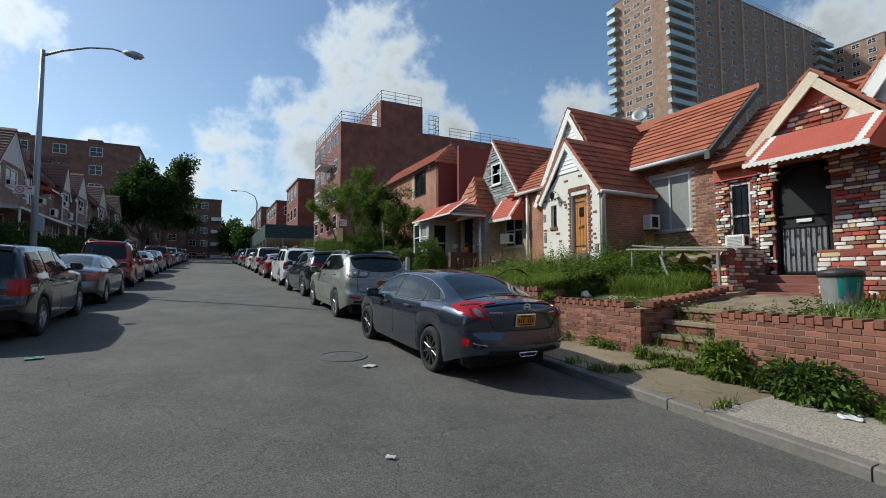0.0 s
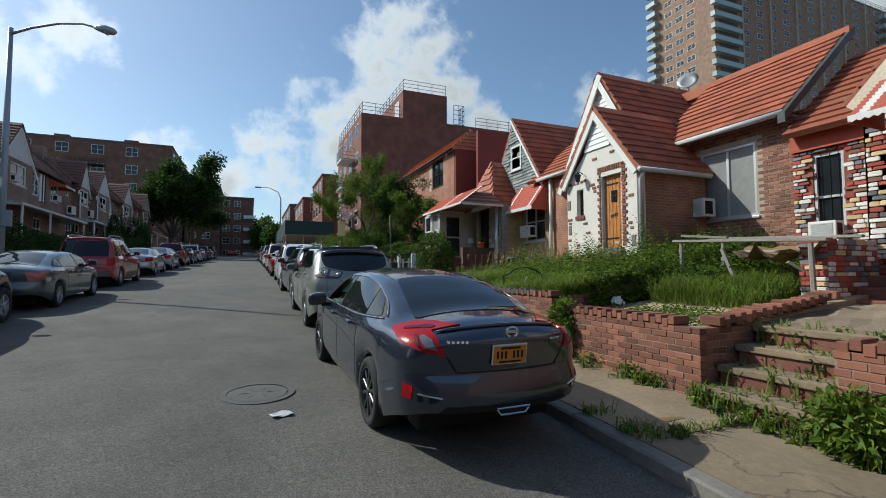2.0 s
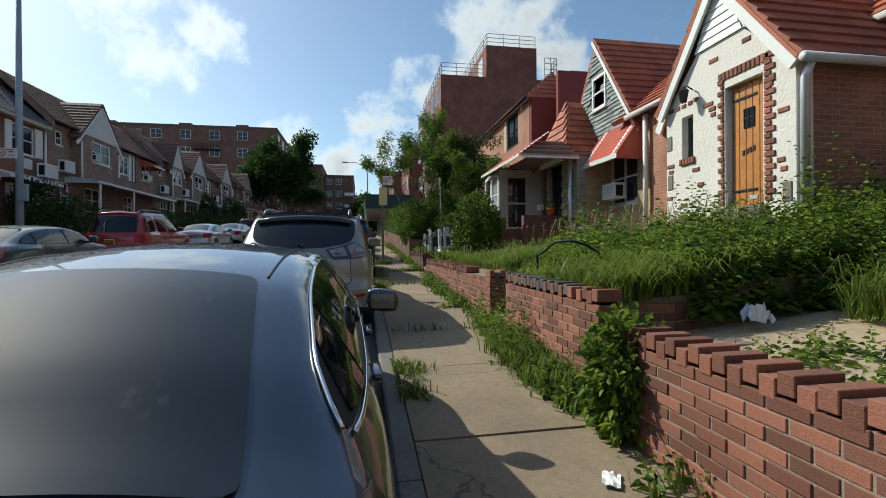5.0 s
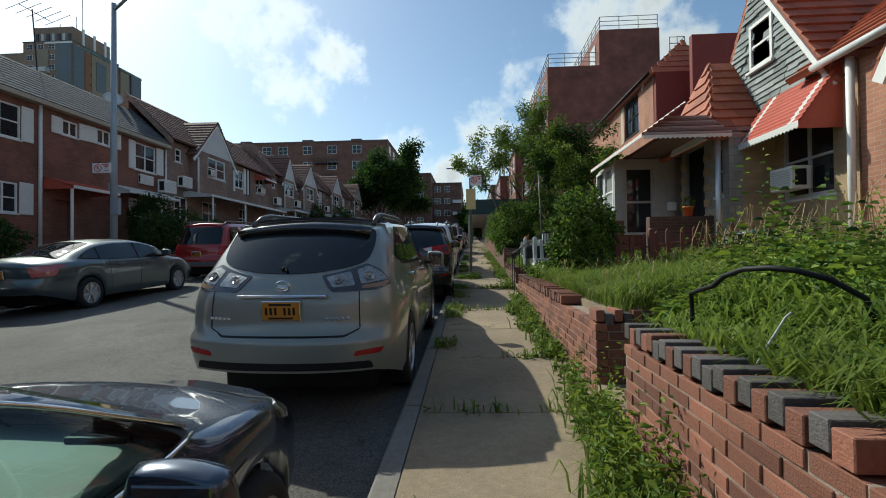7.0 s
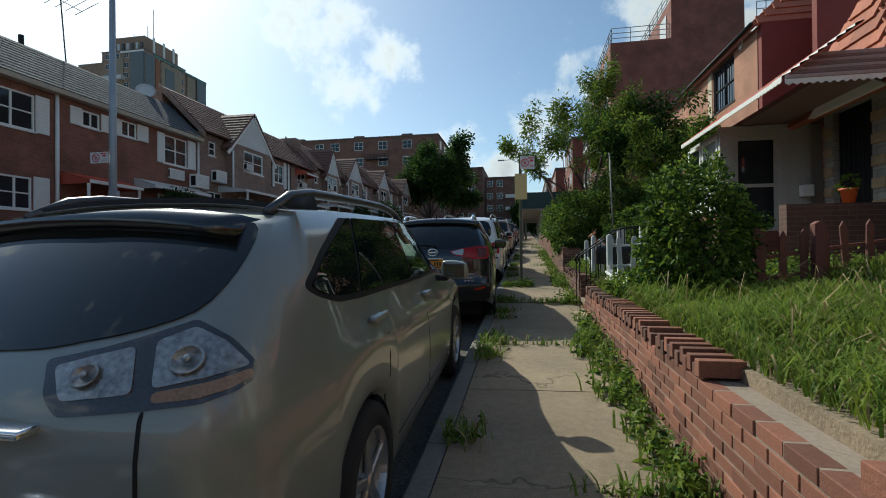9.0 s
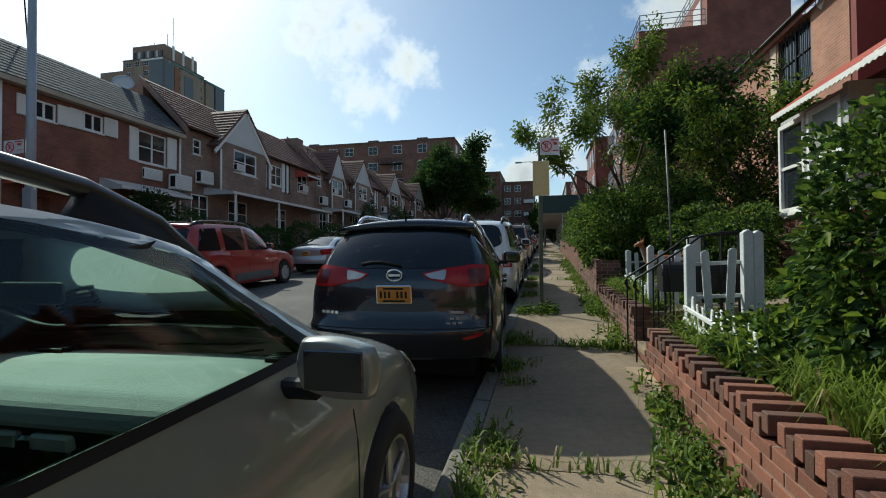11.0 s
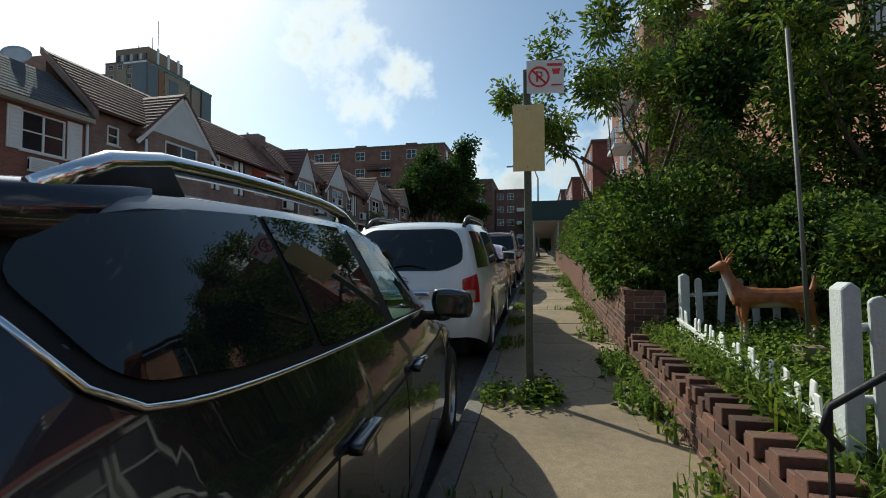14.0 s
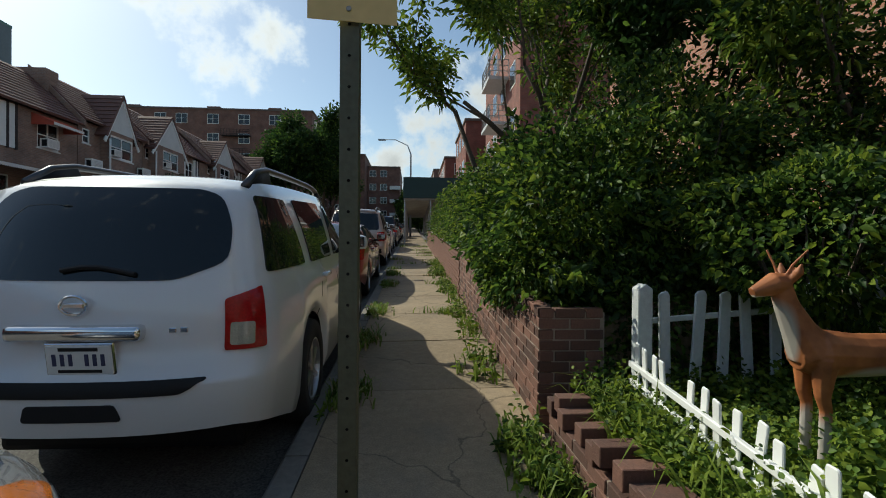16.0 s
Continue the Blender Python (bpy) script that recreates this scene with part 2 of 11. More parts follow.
BRICKK = mat("blackened_brick", (0.085, 0.075, 0.073), 0.8, 0.3, 14, 0.35, 120, rand=0.4, stain=0.3, stain_col=(0.16, 0.13, 0.11))
BRICKC = mat("dark_coping_brick", (0.145, 0.068, 0.047), 0.85, 0.25, 14, 0.35, 120, rand=0.5, stain=0.3, stain_col=(0.07, 0.06, 0.055))
MORTARB = mat("pale_mortar", (0.42, 0.36, 0.29), 0.95, 0.25, 10, 0.5, 160)
BRICKB = mat("house_brick", (0.27, 0.122, 0.076), 0.85, 0.22, 14, 0.3, 120, rand=0.4, stain=0.2, stain_col=(0.16, 0.09, 0.07))
speckle(ASPHALT, 70, 0.55, 1.5)
speckle(ASPHALT, 0.45, 0.86, 1.13, 5)
PEBBLE = mat("pebbly_concrete", (0.34, 0.295, 0.235), 0.9, 0.2, 4, 0.5, 140, rand=0.06, stain=0.25, stain_col=(0.22, 0.19, 0.15))
speckle(PEBBLE, 55, 0.62, 1.4)
speckle(CONCRETE, 110, 0.84, 1.16)
speckle(CONCRETE, 1.1, 0.82, 1.14, 5)
cracks(CONCRETE, 0.42, 0.005, 0.55)
cracks(ASPHALT, 0.16, 0.0016, 0.6)
BR_BROWN = brick_mat("brown_brickwork", (0.4, 0.2, 0.12), (0.29, 0.135, 0.085), (0.4, 0.33, 0.26))
BR_BEIGE = brick_mat("beige_brickwork", (0.46, 0.33, 0.19), (0.38, 0.27, 0.15), (0.36, 0.29, 0.2))
BR_ORANGE = brick_mat("orange_brickwork", (0.42, 0.19, 0.11), (0.34, 0.14, 0.085), (0.36, 0.28, 0.22))
BR_RED = brick_mat("red_brickwork", (0.24, 0.085, 0.06), (0.2, 0.072, 0.052), (0.19, 0.1, 0.08))
BR_DARK = brick_mat("dark_brown_brickwork", (0.13, 0.065, 0.045), (0.1, 0.05, 0.038), (0.15, 0.11, 0.09))
BR_LEFT = brick_mat("rowhouse_brickwork", (0.26, 0.098, 0.06), (0.2, 0.076, 0.049), (0.22, 0.15, 0.12))
BR_LEFT2 = brick_mat("rowhouse_brickwork_grey", (0.32, 0.2, 0.145), (0.24, 0.15, 0.115), (0.3, 0.25, 0.21))
BR_APT = brick_mat("apartment_brickwork", (0.2, 0.1, 0.075), (0.17, 0.085, 0.062), (0.18, 0.12, 0.1))
BR_TOWER = brick_mat("tower_brickwork", (0.3, 0.19, 0.13), (0.27, 0.17, 0.12), (0.27, 0.19, 0.14))
STUCCO = mat("white_stucco", (0.74, 0.69, 0.62), 0.9, 0.08, 6, 1.0, 22, stain=0.12, stain_col=(0.5, 0.46, 0.4))
REDWALL = mat("painted_red_wall", (0.2, 0.042, 0.033), 0.8, 0.12, 3, 0.2, 40)
TILE = mat("clay_roof_tile", (0.36, 0.11, 0.055), 0.75, 0.2, 8, 0.3, 90, rand=0.22, stain=0.25, stain_col=(0.16, 0.07, 0.05))
TILE_L = mat("dull_roof_tile", (0.16, 0.082, 0.065), 0.8, 0.25, 6, 0.3, 60, stain=0.3, stain_col=(0.1, 0.06, 0.05))
SHINGLE = mat("grey_roof_shingle", (0.075, 0.077, 0.083), 0.9, 0.3, 6, 0.5, 60)
SLATE = mat("weathered_slate_shake", (0.25, 0.27, 0.26), 0.85, 0.35, 10, 0.5, 60, rand=0.3)
WHITE = mat("white_paint", (0.76, 0.75, 0.71), 0.55, 0.06, 5, 0.12, 60, stain=0.12, stain_col=(0.45, 0.42, 0.36))
FENCEW = mat("weathered_white_paint", (0.56, 0.58, 0.57), 0.7, 0.12, 8, 0.3, 70, stain=0.35, stain_col=(0.36, 0.38, 0.36))
VINYL = mat("white_vinyl_siding", (0.78, 0.78, 0.75), 0.45, 0.04, 3, 0.0)
DOORWOOD = mat("varnished_oak", (0.46, 0.19, 0.045), 0.42, 0.3, 5, 0.2, 40, stain=0.4, stain_col=(0.22, 0.075, 0.02))
OLDWOOD = mat("grey_weathered_wood", (0.3, 0.27, 0.23), 0.85, 0.25, 8, 0.4, 50)
REDWOOD = mat("red_brown_stained_wood", (0.16, 0.06, 0.045), 0.8, 0.3, 8, 0.3, 50)
IRON = mat("black_iron", (0.012, 0.012, 0.013), 0.55, 0.2, 20, 0.2, 120, spec=0.3)
ALU = mat("aluminium", (0.62, 0.63, 0.64), 0.4, 0.08, 12, 0.05, 80, metal=0.6)
GUTTER = mat("grey_painted_metal", (0.55, 0.55, 0.54), 0.5, 0.12, 8, 0.1, 60)
GALV = mat("galvanised_steel", (0.36, 0.37, 0.37), 0.55, 0.2, 14, 0.2, 50, metal=0.5)
AWN = mat("red_awning_metal", (0.45, 0.085, 0.05), 0.55, 0.12, 6, 0.05, 40)
AWNW = mat("white_awning_metal", (0.72, 0.7, 0.66), 0.55, 0.1, 6, 0.05, 40)
AWNB = mat("brown_awning_metal", (0.2, 0.13, 0.115), 0.6, 0.12, 6, 0.05, 40)
GLASS = mat("window_glass", (0.02, 0.024, 0.028), 0.06, 0.3, 1.5, 0.0, spec=0.6)
SCREEN = mat("window_screen_grey", (0.28, 0.28, 0.27), 0.35, 0.15, 2, 0.0, spec=0.4)
BLIND = mat("white_window_blind", (0.52, 0.53, 0.54), 0.5, 0.06, 3, 0.0)
DARK = mat("dark_interior", (0.012, 0.012, 0.013), 0.9, 0.1, 5, 0.0)
RUBBER = mat("tyre_rubber", (0.016, 0.016, 0.017), 0.85, 0.2, 20, 0.2, 90)
PLASTIC = mat("black_plastic", (0.011, 0.011, 0.012), 0.6, 0.1, 30, 0.1, 200, spec=0.3)
CARGLASS = mat("tinted_car_glass", (0.008, 0.011, 0.012), 0.02, 0.1, 2, 0.0, spec=0.55, coat=0.05)
DARKLENS = mat("dark_red_lens", (0.09, 0.003, 0.004), 0.2, 0.2, 30, 0.0)
CLEARGLASS = bpy.data.materials.new("green_tinted_clear_glass")
CLEARGLASS.use_nodes = True
gn, gl = CLEARGLASS.node_tree.nodes, CLEARGLASS.node_tree.links
gt, gg, gf, gm = gn.new("ShaderNodeBsdfTransparent"), gn.new("ShaderNodeBsdfGlossy"), gn.new("ShaderNodeFresnel"), gn.new("ShaderNodeMixShader")
gt.inputs["Color"].default_value = (0.7, 0.87, 0.8, 1)
gg.inputs["Roughness"].default_value = 0.02
gf.inputs["IOR"].default_value = 1.5
gl.new(gf.outputs[0], gm.inputs[0])
gl.new(gt.outputs[0], gm.inputs[1])
gl.new(gg.outputs[0], gm.inputs[2])
gl.new(gm.outputs[0], gn["Material Output"].inputs["Surface"])
# Real black trim; also the painted shade of the silver crossover's spoiler.
BLACKS = paint("gloss_black_trim_and_shade", (0.012, 0.013, 0.015), 0.1, 0.2)
CHROME = mat("chrome", (0.75, 0.75, 0.76), 0.12, 0.03, 8, 0.0, metal=1.0)
RIM = mat("alloy_rim", (0.5, 0.5, 0.51), 0.3, 0.05, 8, 0.0, metal=0.9)
RIMD = mat("dark_alloy_rim", (0.1, 0.1, 0.105), 0.35, 0.05, 8, 0.0, metal=0.8)
REDLENS = mat("red_light_lens", (0.33, 0.005, 0.008), 0.16, 0.45, 22, 0.12, 45, spec=0.3, coat=0.15)
CLEARLENS = mat("clear_light_lens", (0.42, 0.42, 0.42), 0.1, 0.25, 40, 0.15, 60, metal=0.5, coat=1.0)
SMOKELENS = mat("smoked_light_lens", (0.06, 0.055, 0.055), 0.1, 0.4, 30, 0.05, 60, metal=0.3, coat=1.0)
PLATEY = mat("yellow_number_plate", (0.5, 0.2, 0.015), 0.5, 0.05, 10, 0.0)
PLATEW = mat("white_number_plate", (0.68, 0.68, 0.66), 0.5, 0.05, 10, 0.0)
PLATEB = mat("plate_blue", (0.03, 0.035, 0.09), 0.5, 0.05, 10, 0.0)
LEAF = mat("leaf_green", (0.106, 0.175, 0.027), 0.55, 0.35, 3, 0.0, spec=0.25, sub=0.42)
LEAFY = mat("leaf_yellow_green", (0.205, 0.27, 0.034), 0.55, 0.35, 3, 0.0, spec=0.25, sub=0.42)
LEAFD = mat("leaf_dark_green", (0.034, 0.07, 0.017), 0.55, 0.35, 3, 0.0, spec=0.25, sub=0.42)
GRASSM = mat("grass_blade", (0.168, 0.228, 0.04), 0.55, 0.4, 3, 0.0, spec=0.25, sub=0.42)
DRYG = mat("dry_stalk", (0.36, 0.27, 0.14), 0.8, 0.3, 5, 0.0, sub=0.2)
BARK = mat("bark", (0.1, 0.075, 0.055), 0.9, 0.35, 10, 0.8, 40)
SIGNW = mat("sign_white", (0.72, 0.72, 0.7), 0.5, 0.06, 5, 0.0)
SIGNR = mat("sign_red", (0.62, 0.05, 0.045), 0.5, 0.05, 5, 0.0)
SIGNY = mat("faded_yellow_board", (0.66, 0.52, 0.23), 0.6, 0.1, 6, 0.05, 60, stain=0.2, stain_col=(0.5, 0.42, 0.25))
POSTG = mat("green_steel_channel", (0.1, 0.105, 0.07), 0.55, 0.2, 12, 0.2, 60, metal=0.3)
POLEG = mat("grey_lamp_pole", (0.34, 0.37, 0.4), 0.5, 0.12, 10, 0.1, 60, metal=0.3)

# ---- mesh tools ----


def link(name, bm, material, parent=None, label="", smooth=False):
    me = bpy.data.meshes.new(name)
    bmesh.ops.recalc_face_normals(bm, faces=bm.faces) if len(bm.faces) < 20000 else None
    bm.to_mesh(me)
    bm.free()
    for m in material if isinstance(material, (list, tuple)) else (material,):
        me.materials.append(m)
    if smooth:
        me.polygons.foreach_set("use_smooth", [True] * len(me.polygons))
    ob = new(name, me)
    if parent is not None:
        ob.parent = parent
    return tagged(ob, label)


def part(name, bm, material, parent, label="", smooth=False):
    """One mesh object under a thing or a part, built in the thing's own axes."""
    return link(name, bm, material, parent, label, smooth)


def thing(name, label, category, group="", kind="", at=None):
    ob = new(name)
    ob.empty_display_size = 0.2
    if at is not None:
        ob.matrix_world = at
    return tagged(ob, label, category, group, kind)


def solid(name, bm, material, label, category, group="", kind="", smooth=False):
    return tagged(link(name, bm, material, None, label, smooth), label, category, group, kind)


def B():
    return bmesh.new()


def box(bm, x0, x1, y0, y1, z0, z1, m=None):
    v = [bm.verts.new((x, y, z)) for x in (x0, x1) for y in (y0, y1) for z in (z0, z1)]
    if m is not None:
        for p in v:
            p.co = m @ p.co
    for f in ((0, 1, 3, 2), (4, 6, 7, 5), (0, 4, 5, 1), (2, 3, 7, 6), (0, 2, 6, 4), (1, 5, 7, 3)):
        bm.faces.new([v[i] for i in f])
    return bm


def bbox(bm, x0, x1, y0, y1, z0, z1, r=0.01, seg=2, m=None):
    """A box with rounded edges."""
    t = B()
    box(t, x0, x1, y0, y1, z0, z1)
    bmesh.ops.bevel(t, geom=t.edges[:], offset=r, segments=seg, affect="EDGES", profile=0.6)
    if m is not None:
        bmesh.ops.transform(t, matrix=m, verts=t.verts)
    join(bm, t)
    return bm


def join(bm, t):
    idx = {v: bm.verts.new(v.co) for v in t.verts}
    for f in t.faces:
        try:
            bm.faces.new([idx[v] for v in f.verts])
        except ValueError:
            pass
    t.free()


def prism(bm, pts, d):
    """Extrudes a flat outline (3D points) along the vector d."""
    d = Vector(d)
    a = [bm.verts.new(p) for p in pts]
    b = [bm.verts.new(Vector(p) + d) for p in pts]
    k = len(pts)
    bm.faces.new(a)
    bm.faces.new(b[::-1])
    for i in range(k):
        bm.faces.new((a[i], a[(i + 1) % k], b[(i + 1) % k], b[i]))
    return bm


def tube(bm, pts, r, seg=8, closed_ends=True):
    """A round bar along points; r may be one number or one for each point."""
    pts = [Vector(p) for p in pts]
    rs = r if isinstance(r, (list, tuple)) else [r] * len(pts)
    rings = []
    prev = None
    for i, p in enumerate(pts):
        t = (pts[min(i + 1, len(pts) - 1)] - pts[max(i - 1, 0)]).normalized()
        u = t.orthogonal().normalized() if prev is None else (prev - t * prev.dot(t)).normalized()
        prev = u
        w = t.cross(u)
        rings.append([bm.verts.new(p + (u * math.cos(a) + w * math.sin(a)) * rs[i]) for a in (2 * math.pi * k / seg for k in range(seg))])
    for a, b in zip(rings, rings[1:]):
        for k in range(seg):
            bm.faces.new((a[k], a[(k + 1) % seg], b[(k + 1) % seg], b[k]))
    if closed_ends:
        bm.faces.new(rings[0][::-1])
        bm.faces.new(rings[-1])
    return bm


def lathe(bm, prof, seg=24, m=None):
    """Turns a profile of (radius, height) round z."""
    m = m or Matrix()
    rings = [[bm.verts.new(m @ Vector((r * math.cos(a), r * math.sin(a), h))) for a in (2 * math.pi * k / seg for k in range(seg))] for r, h in prof]
    for a, b in zip(rings, rings[1:]):
        for k in range(seg):
            bm.faces.new((a[k], a[(k + 1) % seg], b[(k + 1) % seg], b[k]))
    if prof[0][0] > 1e-4:
        bm.faces.new(rings[0][::-1])
    if prof[-1][0] > 1e-4:
        bm.faces.new(rings[-1])
    bmesh.ops.remove_doubles(bm, verts=bm.verts, dist=1e-5)
    return bm


def wall_x(bm, x0, x1, y0, y1, z0, z1, holes=()):
    """A wall in the yz-plane with rectangular openings (y0, y1, z0, z1), as one closed mesh."""
    ys = sorted({y0, y1, *(h[0] for h in holes), *(h[1] for h in holes)})
    zs = sorted({z0, z1, *(h[2] for h in holes), *(h[3] for h in holes)})
    ys, zs = [y for y in ys if y0 <= y <= y1], [z for z in zs if z0 <= z <= z1]
    full = {(i, j) for i in range(len(ys) - 1) for j in range(len(zs) - 1)
            if not any(h[0] < (ys[i] + ys[i + 1]) / 2 < h[1] and h[2] < (zs[j] + zs[j + 1]) / 2 < h[3] for h in holes)}
    made = {}

    def vert(i, j, k):
        if (i, j, k) not in made:
            made[i, j, k] = bm.verts.new(((x0, x1)[k], ys[i], zs[j]))
        return made[i, j, k]
    for i, j in full:
        for k in (0, 1):
            bm.faces.new([vert(i, j, k), vert(i + 1, j, k), vert(i + 1, j + 1, k), vert(i, j + 1, k)])
        for di, dj, a, b in ((-1, 0, (i, j), (i, j + 1)), (1, 0, (i + 1, j), (i + 1, j + 1)), (0, -1, (i, j), (i + 1, j)), (0, 1, (i, j + 1), (i + 1, j + 1))):
            if (i + di, j + dj) not in full:
                bm.faces.new([vert(*a, 0), vert(*b, 0), vert(*b, 1), vert(*a, 1)])
    return bm


def gz(y):
    """Height of the right-hand pavement along the street, which climbs."""
    return 0.0575 * y - 0.083 if y < 40 else 2.217 + 0.047 * (y - 40)


def rz(x, y):
    """Height of the road, with its crown."""
    return gz(y) - 0.12 + 0.07 * (1 - min(1, abs(x / 4.7)) ** 2)


KERB_R, KERB_L = 4.72, -4.6

# ---- ground, road, pavements ----
YS = [-80, -40, -20, -10] + [y * 2.0 for y in range(-4, 25)] + [55, 65, 80, 100, 130, 170, 240]


def strip(name, xs, zf, ys, material, label, category, kind="structure"):
    bm = B()
    rows = [[bm.verts.new((x, y, zf(x, y))) for x in xs] for y in ys]
    for a, b in zip(rows, rows[1:]):
        for i in range(len(xs) - 1):
            bm.faces.new((a[i], a[i + 1], b[i + 1], b[i]))
    return solid(name, bm, material, label, category, kind=kind)


strip("ground", [-900, -300, -80, -30, -12, -6, 6.6, 12, 30, 80, 300, 900], lambda x, y: gz(min(y, 240)) - 0.35, [-900, -300] + YS + [500, 1500], GROUND, "dull brown ground of the blocks around", "ground")
strip("road", [KERB_L - 0.15, -3, -1.5, 0, 1.5, 3, KERB_R + 0.02], rz, YS, ASPHALT, "worn grey asphalt street with faint patches", "road")

# kerb stones
bm = B()
for i in range(-12, 40):
    y0 = i * 1.83
    y1 = y0 + 1.815
    pts = [(KERB_R, y0, gz(y0) - 0.3), (KERB_R + 0.15, y0, gz(y0) - 0.3), (KERB_R + 0.15, y0, gz(y0) - 0.002), (KERB_R + 0.02, y0, gz(y0) - 0.002), (KERB_R, y0, gz(y0) - 0.02)]
    prism(bm, pts, (0, y1 - y0, gz(y1) - gz(y0)))
solid("kerb", bm, KERB, "worn concrete kerb stones along the street", "kerb", kind="structure")
bm = B()
for i in range(-12, 50):
    y0 = i * 1.83
    y1 = y0 + 1.815
    pts = [(KERB_L, y0, gz(y0) - 0.3), (KERB_L - 0.15, y0, gz(y0) - 0.3), (KERB_L - 0.15, y0, gz(y0)), (KERB_L - 0.02, y0, gz(y0)), (KERB_L, y0, gz(y0) - 0.02)]
    prism(bm, pts, (0, y1 - y0, gz(y1) - gz(y0)))
solid("kerb", bm, KERB, "worn concrete kerb stones of the far side", "kerb", kind="structure")
strip("pavement_left", [-9.0, -6.5, KERB_L - 0.15], lambda x, y: gz(y) + 0.02 * (-4.75 - x), YS, CONCRETE, "grey concrete pavement on the far side", "pavement")

# right pavement: bed and flags
strip("pavement_bed", [KERB_R + 0.15, 6.4], lambda x, y: gz(y) - 0.03, YS, SOIL, "dirt showing in the pavement joints", "pavement")
pavement = thing("pavement_right", "cracked beige concrete pavement with weedy joints", "pavement", kind="structure")
rnd = random.Random(3)
slab_y = -12.0
while slab_y < 62:
    ln = 1.52
    bm = B()
    for xa, xb in ((KERB_R + 0.16, 6.33),):
        z0, z1 = gz(slab_y), gz(slab_y + ln)
        j = rnd.uniform(-0.006, 0.008)
        tilt = rnd.uniform(-0.008, 0.008)
        pts = [(xa, slab_y + 0.006, z0 - 0.1 + j), (xb, slab_y + 0.006, z0 - 0.1 + j + 0.02), (xb, slab_y + 0.006, z0 + j + 0.02 + tilt), (xa, slab_y + 0.006, z0 + j)]
        prism(bm, pts, (0, ln - 0.012, z1 - z0))
    part("slab", bm, PEBBLE if slab_y < 3.0 else CONCRETE, pavement)
    slab_y += ln

# ---- terraces of the front yards ----


SAND = mat("sandy_soil", (0.4, 0.3, 0.19), 0.95, 0.3, 5, 0.5, 60, stain=0.35, stain_col=(0.2, 0.15, 0.1))


def yard(name, x0, x1, y0, y1, za, zb, label, earth=SOIL):
    """A raised front yard, za at the wall and zb at the house, closed down to the ground."""
    bm = B()
    n, k = 12, 8
    rows = [[bm.verts.new((x0 + (x1 - x0) * i / n, y0 + (y1 - y0) * j / k, za + (zb - za) * i / n + (noise.noise((x0 + i, y0 + j * 0.7, 0)) * 0.05 if 0 < i < n and 0 < j < k else 0))) for i in range(n + 1)] for j in range(k + 1)]
    for a, b in zip(rows, rows[1:]):
        for i in range(n):
            bm.faces.new((a[i], a[i + 1], b[i + 1], b[i]))
    rim = rows[0] + [r[-1] for r in rows[1:]] + rows[-1][-2::-1] + [r[0] for r in rows[-2:0:-1]]
    low = [bm.verts.new((v.co.x, v.co.y, min(-0.4, gz(y0) - 0.4))) for v in rim]
    for i in range(len(rim)):
        j = (i + 1) % len(rim)
        bm.faces.new((rim[i], rim[j], low[j], low[i]))
    return solid(name, bm, earth, label, "yard", kind="structure")


yard("yard_ground", 6.4, 12.3, -8, 4.05, 0.93, 1.45, "paved and weedy front yard behind a brick wall")
yard("yard_ground", 7.42, 12.3, 4.05, 5.35, 1.02, 1.45, "worn concrete landing at the top of garden steps")
yard("yard_ground", 6.45, 12.3, 5.35, 7.2, 0.93, 1.6, "bare sandy front yard with tall weeds", SAND)
yard("yard_ground", 6.9, 12.3, 7.2, 7.98, 0.97, 1.6, "sandy ground below the overgrown yard", SAND)
yard("yard_ground", 6.5, 12.3, 8.0, 10.2, 1.2, 1.95, "overgrown front yard")
yard("yard_ground", 7.45, 12.3, 10.2, 11.15, 1.25, 1.95, "overgrown front yard")
yard("yard_ground", 6.53, 12.3, 11.15, 17.55, 1.28, 1.95, "long grass of a front yard")
yard("yard_ground", 7.2, 12.3, 17.55, 18.3, 1.35, 1.9, "concrete garden path")
yard("yard_ground", 6.53, 12.3, 18.3, 22.3, 1.42, 1.95, "leafy front garden with ground cover")
yard("yard_ground", 6.53, 12.3, 22.4, 45, 1.85, 2.7, "shaded planting bed")

# ---- houses on the right ----


